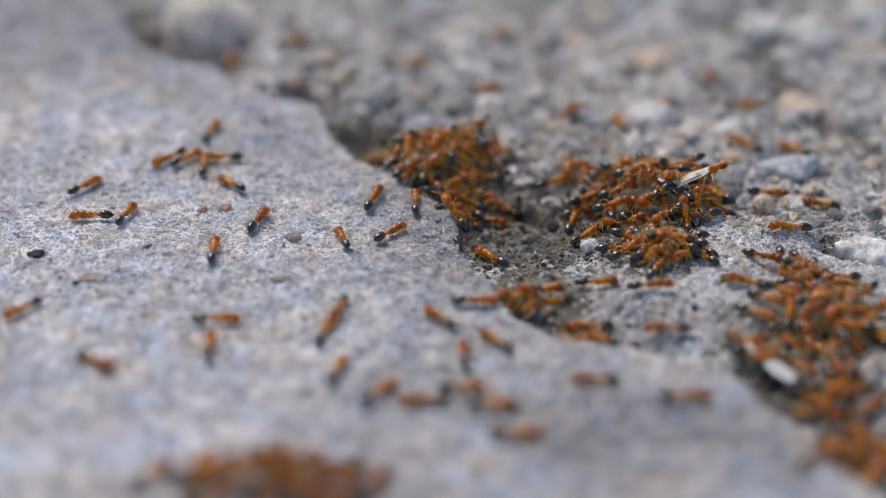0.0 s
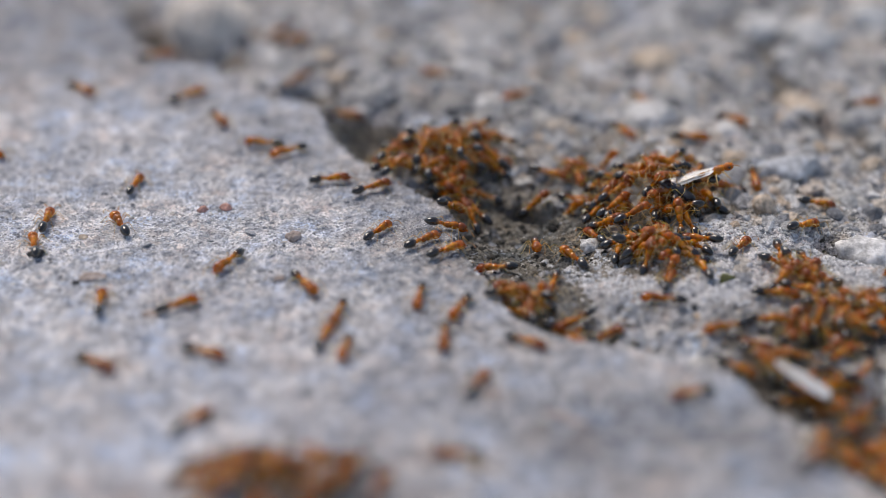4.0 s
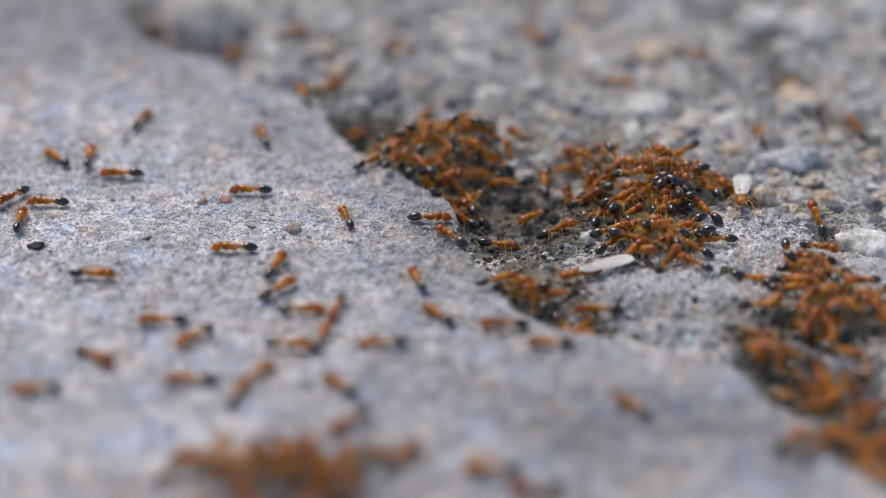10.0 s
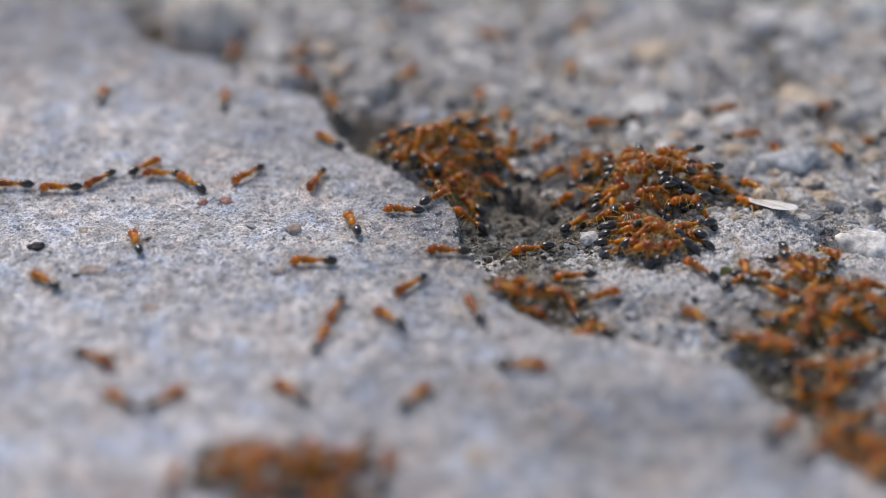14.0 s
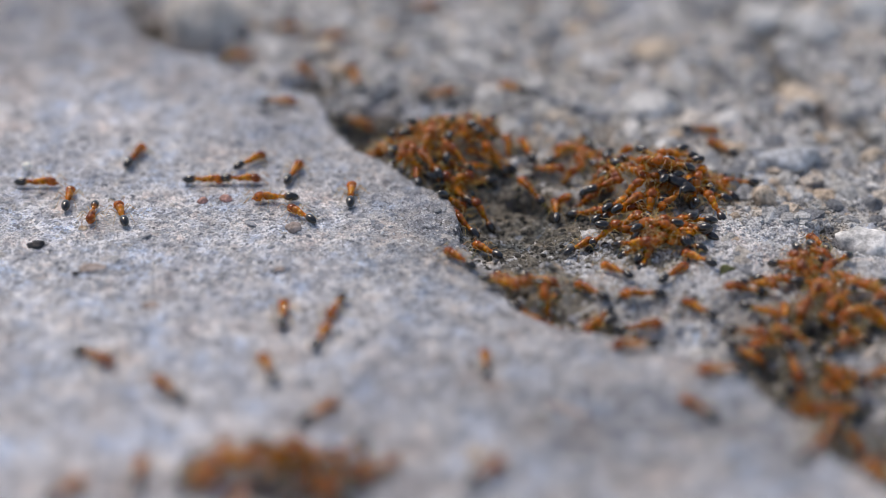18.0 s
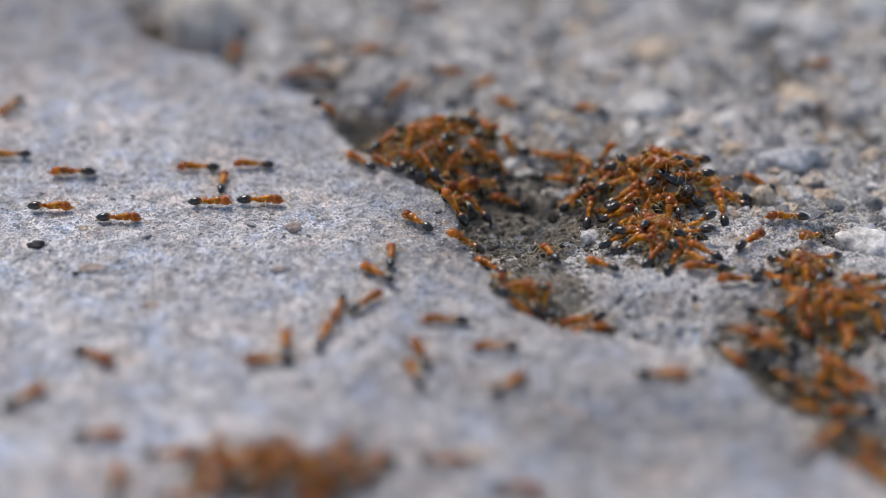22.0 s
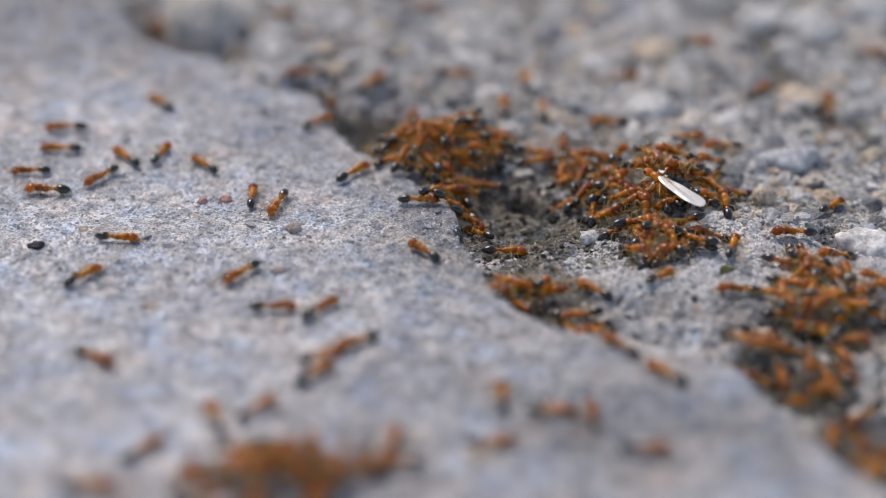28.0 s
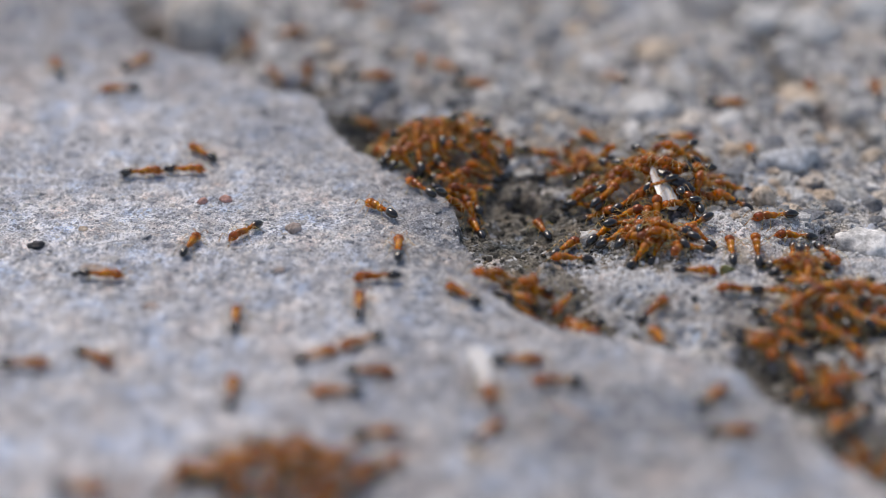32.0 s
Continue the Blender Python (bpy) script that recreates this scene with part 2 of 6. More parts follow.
def slab_distance(x, y):
    """Distance to the slab's broken edge, positive on the slab."""
    near = np.full(x.shape, 1e18)
    for (ax, ay), (bx, by) in zip(EDGE[:-1], EDGE[1:]):
        dx, dy = bx - ax, by - ay
        k = np.clip(((x - ax) * dx + (y - ay) * dy) / (dx * dx + dy * dy), 0, 1)
        near = np.minimum(near, (x - ax - k * dx) ** 2 + (y - ay - k * dy) ** 2)
    inside = np.zeros(x.shape, bool)
    for (ax, ay), (bx, by) in zip(RING, np.roll(RING, -1, 0)):
        if ay != by:
            inside ^= ((ay > y) != (by > y)) & (x < (bx - ax) * (y - ay) / (by - ay) + ax)
    return np.where(inside, 1, -1) * np.sqrt(near)


def form(x, y):
    """Height without the fine relief, and how far the point belongs to the slab."""
    low = np.full(x.shape, -1.0)
    for cx, cy, rx, ry, h in HUMPS:
        low = low + h * np.exp(-np.minimum(40, ((x - cx) / rx) ** 2 + ((y - cy) / ry) ** 2))
    for line, h in SEAMS:
        near = np.full(x.shape, 1e18)
        for (ax, ay), (bx, by) in zip(line, line[1:]):
            dx, dy = bx - ax, by - ay
            k = np.clip(((x - ax) * dx + (y - ay) * dy) / (dx * dx + dy * dy), 0, 1)
            near = np.minimum(near, (x - ax - k * dx) ** 2 + (y - ay - k * dy) ** 2)
        low = low + h * np.exp(-np.minimum(40, near / 0.45))
    d = slab_distance(x, y)
    s = np.clip((d + 0.30) / 0.42, 0, 1)
    s = s * s * (3 - 2 * s)
    top = -0.22 * np.exp(-np.maximum(d, 0) / 0.35)
    return low * (1 - s) + top * s, s


def relief(x, y, s):
    """Fine relief at one point."""
    fade = max(0.0, min(1.0, (120 - max(abs(x), abs(y))) / 60))
    if fade == 0:
        return 0.0
    a = noise.fractal((x / 9, y / 9, 2), 0.9, 2.0, 3)
    b = noise.fractal((x / 1.6, y / 1.6, 7), 0.7, 2.1, 4)
    c = noise.noise((x / 0.42, y / 0.42, 5))
    slab = 0.12 * a + 0.10 * b + 0.06 * c
    rough = 0.40 * a + 0.34 * b + 0.10 * c
    return fade * (slab * s + rough * (1 - s))


def axis(lo, hi, step):
    """Even steps over the part in view, then ever longer ones out to the horizon."""
    mid = np.arange(lo, hi + step / 2, step)
    out, d, p = [], step, 0.0
    while p < 300000:
        d *= 1.35
        p += d
        out.append(p)
    out = np.array(out)
    return np.concatenate([(lo - out)[::-1], mid, hi + out])


GX, GY = axis(-44, 44, 0.17), axis(-30, 48, 0.17)
XX, YY = np.meshgrid(GX, GY)
wob = np.array([noise.fractal((x / 2.2, y / 2.2, 4), 0.8, 2.0, 3) if abs(x) < 60 and abs(y) < 70 else 0.0 for x, y in zip(XX.ravel(), YY.ravel())]).reshape(XX.shape)
chip = np.array([noise.noise((x / 0.55, y / 0.55, 9)) if abs(x) < 45 and abs(y) < 50 else 0.0 for x, y in zip(XX.ravel(), YY.ravel())]).reshape(XX.shape)
ZZ, SS = form(XX + 0.38 * wob + 0.16 * chip, YY + 0.38 * np.roll(wob, 37, 1) + 0.16 * np.roll(chip, 23, 1))
ZZ = ZZ + np.array([relief(x, y, s) for x, y, s in zip(XX.ravel(), YY.ravel(), SS.ravel())]).reshape(XX.shape)


def height(x, y):
    """The ground's height at one point, between the four nearest of the grid."""
    i = min(max(int(np.searchsorted(GX, x)) - 1, 0), len(GX) - 2)
    j = min(max(int(np.searchsorted(GY, y)) - 1, 0), len(GY) - 2)
    u, v = (x - GX[i]) / (GX[i + 1] - GX[i]), (y - GY[j]) / (GY[j + 1] - GY[j])
    return float((ZZ[j, i] * (1 - u) + ZZ[j, i + 1] * u) * (1 - v) + (ZZ[j + 1, i] * (1 - u) + ZZ[j + 1, i + 1] * u) * v)


def sheet(name, keep, mat, label):
    rows, cols = XX.shape
    idx = np.arange(rows * cols).reshape(rows, cols)
    quads = np.stack([idx[:-1, :-1], idx[:-1, 1:], idx[1:, 1:], idx[1:, :-1]], -1)[keep]
    used, quads = np.unique(quads, return_inverse=True)
    co = np.stack([XX.ravel(), YY.ravel(), ZZ.ravel()], 1)[used] * MM
    me = bpy.data.meshes.new(name)
    me.from_pydata(co.tolist(), [], quads.reshape(-1, 4).tolist())
    me.polygons.foreach_set("use_smooth", np.ones(len(me.polygons), bool))
    me.materials.append(mat)
    return tagged(new(name, me), label, "ground", kind="structure")


cell = (SS[:-1, :-1] + SS[1:, 1:] + SS[:-1, 1:] + SS[1:, :-1]) / 4 > 0.12
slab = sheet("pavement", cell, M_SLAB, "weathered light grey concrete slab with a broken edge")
mx, my = (XX[:-1, :-1] + XX[1:, 1:]) / 2, (YY[:-1, :-1] + YY[1:, 1:]) / 2
pale = ~cell & (((mx - 21.0) / 13.0) ** 2 + ((my + 1.8) / 6.2) ** 2 + 0.25 * wob[:-1, :-1] < 1)
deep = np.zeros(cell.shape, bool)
# soil ellipses; some stand in for the shade under swarms and the slab's edge
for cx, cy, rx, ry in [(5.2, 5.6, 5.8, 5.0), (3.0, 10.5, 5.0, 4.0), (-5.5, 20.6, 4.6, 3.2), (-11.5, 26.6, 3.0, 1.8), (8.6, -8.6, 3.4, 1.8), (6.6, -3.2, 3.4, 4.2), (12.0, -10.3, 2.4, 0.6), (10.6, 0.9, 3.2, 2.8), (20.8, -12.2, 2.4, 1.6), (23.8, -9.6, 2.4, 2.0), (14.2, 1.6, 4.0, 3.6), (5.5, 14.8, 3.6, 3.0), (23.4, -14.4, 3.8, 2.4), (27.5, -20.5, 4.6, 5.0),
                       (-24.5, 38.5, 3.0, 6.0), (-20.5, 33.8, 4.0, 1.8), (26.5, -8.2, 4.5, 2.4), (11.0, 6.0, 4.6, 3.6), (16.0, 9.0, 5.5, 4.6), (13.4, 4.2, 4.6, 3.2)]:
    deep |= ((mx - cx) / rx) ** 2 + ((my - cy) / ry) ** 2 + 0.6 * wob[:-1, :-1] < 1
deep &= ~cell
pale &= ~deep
earth = sheet("soil_floor", deep, M_EARTH, "dark damp soil in the hollows, also laid for shade under the swarms")
crust = sheet("mortar", pale, M_CRUST, "whitish cement crust on the rough ground")
ground = sheet("ground", ~cell & ~pale & ~deep, M_ROUGH, "rough grey broken concrete ground with hollows and pebbles")


# ---- mesh helpers ----
def finish(name, bm, mat, parent=None, label="", at=None):
    me = bpy.data.meshes.new(name)
    bm.to_mesh(me)
    bm.free()
    me.polygons.foreach_set("use_smooth", np.ones(len(me.polygons), bool))
    me.materials.append(mat)
    ob = new(name, me)
    ob.parent = parent
    if at is not None:
        ob.matrix_basis = at
    return tagged(ob, label)


def part(name, bm, mat, parent, label="", at=None):
    return finish(name, bm, mat, parent, label, at)


def blob(bm, cx, cy, cz, rx, ry, rz, detail=2, tilt=0.0, taper=0.0):
    """An egg: taper narrows its +x end."""
    got = bmesh.ops.create_icosphere(bm, subdivisions=detail, radius=1.0)["verts"]
    c, s = math.cos(radians(tilt)), math.sin(radians(tilt))
    for v in got:
        x, y, z = v.co
        k = 1 - taper * x
        x, y, z = x * rx, y * ry * k, z * rz * k
        v.co = ((cx + x * c - z * s) * MM, (cy + y) * MM, (cz + x * s + z * c) * MM)
    return got


def tube(bm, path, radii, sides=6):
    """A limb along a path of points."""
    rings = []
    pts = [Vector(p) * MM for p in path]
    for i, p in enumerate(pts):
        d = (pts[min(i + 1, len(pts) - 1)] - pts[max(i - 1, 0)]).normalized()
        u = d.cross(Vector((0.13, 0.27, 1))).normalized()
        w = d.cross(u)
        r = radii[i] * MM
        rings.append([bm.verts.new(p + u * (r * math.cos(a)) + w * (r * math.sin(a))) for a in (math.tau * k / sides for k in range(sides))])
    for a, b in zip(rings, rings[1:]):
        for k in range(sides):
            bm.faces.new((a[k], a[(k + 1) % sides], b[(k + 1) % sides], b[k]))
    bm.faces.new(rings[0][::-1])
    bm.faces.new(rings[-1])


def scatter(name, mat, label, count, seed, box, sizes, where, sink, flat=0.75, detail=1):
    """Many small stones in one mesh, set into the ground."""
    rng = random.Random(seed)
    bm = bmesh.new()
    bmesh.ops.create_icosphere(bm, subdivisions=detail, radius=1.0)
    base = np.array([v.co for v in bm.verts])
    tris = np.array([[v.index for v in f.verts] for f in bm.faces])
    bm.free()
    verts, faces, n = [], [], 0
    xs = np.array([rng.uniform(box[0], box[2]) for _ in range(count * 3)])
    ys = np.array([rng.uniform(box[1], box[3]) for _ in range(count * 3)])
    zs, ss = form(xs, ys)
    for x, y, z, s in zip(xs, ys, zs, ss):
        if n == count or not where(x, y, z, s, rng):
            continue
        r = sizes[0] + (sizes[1] - sizes[0]) * rng.random() ** 2.5
        q = np.array(Euler((rng.uniform(-0.4, 0.4), rng.uniform(-0.4, 0.4), rng.uniform(0, 6.3))).to_matrix())
        lump = base * (1 + 0.26 * np.sin(base[:, [1, 2, 0]] * rng.uniform(1.5, 4) + rng.uniform(0, 6)) + 0.12 * np.sin(base[:, [2, 0, 1]] * 6 + rng.uniform(0, 6)))
        lump = np.sign(lump) * np.abs(lump) ** rng.uniform(0.7, 1.0)
        lump = lump * [r * rng.uniform(0.8, 1.35), r * rng.uniform(0.7, 1.1), r * flat * rng.uniform(0.7, 1.1)]
        co = lump @ q.T + [x, y, z + relief(x, y, s) - r * sink]
        verts.append(co)
        faces.append(tris + n * len(base))
        n += 1
    me = bpy.data.meshes.new(name)
    me.from_pydata((np.vstack(verts) * MM).tolist(), [], np.vstack(faces).tolist())
    me.materials.append(mat)
    return tagged(new(name, me), label, "grains", kind="stuff")


def on_crust(x, y):
    return ((x - 21.0) / 12.5) ** 2 + ((y + 0.6) / 4.8) ** 2 < 1


scatter("gravel", M_GRAVEL, "mixed grey and tan gravel set in rough ground", 2600, 3, (-32, -30, 44, 48), (0.28, 1.25), lambda x, y, z, s, rng: s < 0.02 and z > -1.5 and (y > 9 or x > 15) and (y > 9 or rng.random() < (0.03 if on_crust(x, y) else 0.45)), 0.25)
scatter("fine_gravel", M_GRAVEL, "fine grey grit on the rough ground", 8500, 4, (-14, -26, 40, 34), (0.08, 0.36), lambda x, y, z, s, rng: s < 0.05 and (z > -1.5 or rng.random() < 0.08) and (not on_crust(x, y) or rng.random() < 0.07) and (x > 12 or y > 12 or rng.random() < 0.25), 0.2)
scatter("sand", M_SAND, "blue-grey sand grains in the slab's surface", 15000, 5, (-34, -20, 22, 24), (0.05, 0.24), lambda x, y, z, s, rng: s > 0.9, 0.22, 0.55)
scatter("chips", M_CHIP, "blue-grey stone chips flush with the slab's surface", 420, 9, (-34, -22, 22, 26), (0.2, 0.5), lambda x, y, z, s, rng: s > 0.98, 0.16, 0.26, 2)
scatter("crust_grit", M_CHALK, "whitish grit on the cement crust", 5000, 8, (8, -12, 34, 6), (0.05, 0.26), lambda x, y, z, s, rng: s < 0.1 and on_crust(x, y) and z > -1.4, 0.22, 0.6)
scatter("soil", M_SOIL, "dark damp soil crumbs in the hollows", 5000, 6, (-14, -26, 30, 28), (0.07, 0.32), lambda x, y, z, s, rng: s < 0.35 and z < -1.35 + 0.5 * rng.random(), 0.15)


# ---- stones of the rough ground that can be told apart: ten shapes, each many times ----
def stones(count, seed):
    rng = random.Random(seed)
    shapes = []
    for k in range(10):
        bm = bmesh.new()
        bmesh.ops.create_icosphere(bm, subdivisions=2, radius=1.0)
        off = Vector((k * 9.1, k * 4.7, 1))
        for v in bm.verts:
            c = v.co * (1 + 0.30 * noise.noise(v.co * 1.1 + off) + 0.12 * noise.noise(v.co * 3 + off))
            v.co = Vector([math.copysign(abs(e) ** 0.8, e) for e in c]) * MM
        me = bpy.data.meshes.new("stone")
        bm.to_mesh(me)
        bm.free()
        me.materials.append(M_STONE)
        shapes.append(me)
    made = 0
    while made < count:
        x, y = rng.uniform(-22, 42), rng.uniform(2, 46)
        z, s = form(np.array([x]), np.array([y]))
        if s[0] > 0.02 or z[0] < -1.2 or (y < 12 and x < 18):
            continue
        r = 0.35 + (0.4 if y < 19 else 1.0) * rng.random() ** 2
        ob = new("stone", rng.choice(shapes))
        ob.parent = ground
        ob.matrix_basis = pose(x * MM, y * MM, (height(x, y) - 0.32 * r) * MM, rng.uniform(-15, 15), rng.uniform(-15, 15), rng.uniform(0, 360)) @ Matrix.Diagonal((r * rng.uniform(0.9, 1.3), r, r * rng.uniform(0.55, 0.8), 1))
        made += 1


stones(300, 21)


# ---- single stones and flecks that stand out ----
def pebble(name, x, y, rx, ry, rz, turn, mat, label, category, seed, lift=0.1):
    rng = random.Random(seed)
    bm = bmesh.new()
    bmesh.ops.create_icosphere(bm, subdivisions=3, radius=1.0)
    off = Vector((rng.uniform(0, 50), rng.uniform(0, 50), 0))
    for v in bm.verts:
        k = 1 + 0.34 * noise.fractal(v.co * 0.9 + off, 0.9, 2.0, 3) + 0.10 * noise.noise(v.co * 3 + off) + 0.05 * noise.noise(v.co * 8 + off)
        if rx > 0.5:
            k *= 1 + 0.10 * noise.cell(v.co * 1.7 + off)
        v.co = Vector((v.co.x * rx, v.co.y * ry, v.co.z * rz)) * k * MM
    ob = finish(name, bm, mat)
    ob.matrix_basis = pose(x * MM, y * MM, (height(x, y) + rz * lift) * MM, 0, 0, turn)
    return tagged(ob, label, category)


TAN, WHITE, GREY = stone("tan_stone", (0.62, 0.51, 0.40)), stone("white_stone", (0.72, 0.71, 0.69)), stone("grey_stone", (0.52, 0.54, 0.57))
GREEN, DARK, PINK = stone("green_moss", (0.13, 0.14, 0.05)), stone("dark_fleck", (0.02, 0.02, 0.025), 0.5), stone("pink_stone", (0.55, 0.30, 0.25))
HOLLOW = stone("hollow_stone", (0.68, 0.62, 0.56))
BUFF = stone("buff_stone", (0.36, 0.34, 0.31))
CHALK = grains("chalky_stone", [(0.0, (0.76, 0.75, 0.73)), (1.0, (0.76, 0.75, 0.73))], 0.9, 900)
BROWN = stone("brown_stone", (0.42, 0.345, 0.31))
for spec in [
    ("pebble", 10.5, 3.2, 0.75, 0.7, 0.7, 20, WHITE, "small translucent white pebble in the hollow", "pebble"),
    ("stone", 30.3, 2.3, 2.2, 1.6, 1.05, -10, CHALK, "chalky white stone on rough ground", "stone"),
    ("pebble", 18.0, 31.6, 1.9, 1.6, 1.2, 10, TAN, "pinkish tan pebble set in rough ground", "pebble"),
    ("pebble", 28.8, 25.5, 1.7, 2.2, 1.1, 30, TAN, "tan pebble beside a dark seam", "pebble"),
    ("stone", 19.6, 19.6, 1.4, 2.0, 1.1, 0, HOLLOW, "pale tan stone behind the swarm", "stone"),
    ("pebble", 23.6, 7.8, 0.95, 0.8, 1.0, 0, TAN, "upright tan pebble on rough ground", "pebble"),
    ("pebble", 9.0, -8.6, 0.65, 0.6, 1.0, 0, TAN, "round cream pebble at the slab's edge", "pebble"),
    ("moss_lump", 19.6, -2.2, 0.6, 0.5, 0.4, 10, GREEN, "yellow-green moss lump on pale concrete", "moss"),
    ("pebble", 32.0, 36.5, 2.4, 2.2, 1.8, 0, WHITE, "pale rounded pebble in the gravel", "pebble"),
    ("pebble", 27.5, 38.5, 2.0, 1.6, 1.4, 40, WHITE, "whitish pebble in the gravel", "pebble"),
    ("pebble", 37.5, 40.0, 2.0, 1.8, 1.5, 10, WHITE, "greyish white pebble in the gravel", "pebble"),
    ("pebble", 33.0, 14.5, 0.9, 0.8, 0.8, 0, TAN, "small cream pebble on rough ground", "pebble"),
    ("pebble", 26.3, 14.0, 2.4, 1.5, 0.9, 15, GREY, "flat grey pebble set in rough ground", "pebble"),
    ("pebble", 12.5, 6.3, 0.55, 0.5, 0.5, 0, TAN, "little tan pebble under the swarm", "pebble"),
    ("pebble", 16.5, 22.5, 2.2, 1.5, 1.0, 0, WHITE, "whitish stone in rough ground", "pebble"),
    ("pebble", 8.8, 12.9, 0.9, 0.6, 0.4, 10, BUFF, "buff stone at the hollow's rim", "pebble"),
    ("pebble", 24.4, -1.0, 0.9, 0.7, 0.5, 10, PINK, "pink pebble under the swarm", "pebble"),
    ("fleck", -28.6, 0.3, 0.62, 0.38, 0.3, 15, DARK, "small black fleck of debris on the slab", "debris"),
    ("fleck", -25.2, -3.4, 0.3, 0.25, 0.2, 0, DARK, "tiny black speck on the slab", "debris"),
    ("grain", -24.2, -2.7, 0.95, 0.6, 0.2, 0, BROWN, "flat brown grain in the slab's surface", "grain"),
    ("grain", -10.6, 2.5, 0.62, 0.5, 0.45, 0, BROWN, "brown grain in the slab's surface", "grain"),
    ("grain", -11.2, -3.0, 0.38, 0.33, 0.2, 0, BROWN, "dark brown grain in the slab's surface", "grain"),
    ("grain", -17.45, 6.3, 0.36, 0.32, 0.3, 0, PINK, "small reddish grain in the slab's surface", "grain"),
    ("grain", -15.85, 6.55, 0.46, 0.38, 0.3, 0, PINK, "small pinkish grain in the slab's surface", "grain"),
    ("grain", -25.6, 2.6, 0.32, 0.28, 0.2, 0, TAN, "small yellowish grain in the slab's surface", "grain"),
    ("grain", -19.6, -7.2, 0.6, 0.5, 0.15, 0, BROWN, "dull brown stain grain on the slab", "grain"),
    ("pebble", 1.9, -23.6, 0.6, 0.6, 0.25, 0, TAN, "cream grain in the slab's surface", "grain"),
    ("pebble", 6.2, -19.8, 0.5, 0.5, 0.2, 0, BUFF, "buff grain in the slab's surface", "grain"),
    ("grain", 3.1, -16.3, 0.9, 0.5, 0.12, 0, BROWN, "flat dark grain in the slab's surface", "grain"),
    ("grain", 7.7, -19.0, 1.5, 0.4, 0.12, -25, BROWN, "long dark chip in the slab's surface", "grain"),
    ("stone", -20.2, 40.0, 3.9, 5.0, 3.0, 0, HOLLOW, "large rounded buff-grey stone in a hollow", "stone"),
]:
    pebble(*spec, seed=int(abs(spec[1] * 31 + spec[2] * 17)))


# ---- the ants ----
def build_ant():
    """One worker, 3 mm long, head towards +x, feet at z = 0."""
    ant = tagged(new("ant"), "amber-orange worker ant with a glossy black rear", "ant", "ants of the swarm")
    # the body hangs low between raised knees
    bm = bmesh.new()
    blob(bm, 1.15, 0, 0.45, 0.41, 0.35, 0.31, 3, -24, 0.10)
    head = part("head", bm, M_HEAD, ant, "polished amber head")
    for side in (1, -1):
        bm = bmesh.new()
        blob(bm, 1.24, side * 0.31, 0.51, 0.075, 0.045, 0.06, 1)
        part("eye", bm, M_EYE, head, "black eye")
        bm = bmesh.new()
        blob(bm, 1.53, side * 0.07, 0.30, 0.14, 0.05, 0.05, 1, -25, 0.3)
        part("mandible", bm, M_HEAD, head, "tapered mandible")
    bm = bmesh.new()
    blob(bm, 0.58, 0, 0.50, 0.40, 0.28, 0.28, 3, 4, -0.08)
    blob(bm, 0.16, 0, 0.45, 0.36, 0.22, 0.23, 3, 12)
    part("thorax", bm, M_BODY, ant)
    bm = bmesh.new()
    blob(bm, -0.14, 0, 0.42, 0.16, 0.10, 0.10, 2)
    blob(bm, -0.25, 0, 0.48, 0.10, 0.13, 0.16, 2)
    blob(bm, -0.43, 0, 0.46, 0.14, 0.15, 0.15, 2)
    part("waist", bm, M_BODY, ant)
    bm = bmesh.new()
    blob(bm, -0.47, 0, 0.02, 0.53, 0.31, 0.30, 3, 6, -0.10)
    blob(bm, -0.95, 0, -0.03, 0.10, 0.07, 0.07, 1)
    part("gaster", bm, M_GASTER, ant, "glossy black egg-shaped rear", pose(-0.50 * MM, 0, 0.43 * MM))
    for side in (1, -1):
        bm = bmesh.new()
        tube(bm, [(1.42, side * 0.14, 0.50), (1.58, side * 0.36, 0.68), (1.66, side * 0.48, 0.72), (1.84, side * 0.52, 0.54), (2.02, side * 0.50, 0.30), (2.12, side * 0.48, 0.20)],
             [0.020, 0.016, 0.016, 0.020, 0.034, 0.018])
        part("antenna", bm, M_LIMB, ant, "elbowed pale antenna")
        for k, (x, swing, reach) in enumerate([(0.66, 38, 0.95), (0.40, -8, 1.0), (0.16, -46, 1.2)]):
            bm = bmesh.new()
            tube(bm, [(0, 0, 0), (reach * 0.10, 0, -0.06), (reach * 0.5, 0, 0.28), (reach * 0.58, 0, 0.27), (reach * 0.90, 0, -0.18), (reach * 1.0, 0, -0.30), (reach * 1.16, 0, -0.35)],
                 [0.034, 0.026, 0.024, 0.017, 0.013, 0.010, 0.006])
            leg = part("leg", bm, M_LIMB, ant, "thin pale amber leg")
            leg.matrix_basis = pose(x * MM, side * 0.12 * MM, 0.36 * MM, 0, 0, side * (90 - swing))
    return ant


first_ant = build_ant()
ants = []


def another_ant(size):
    ob = copy_thing(first_ant, pose(0, 0, 0)) if ants else first_ant
    ob.scale = (size, size, size)
    ants.append(ob)
    return ob


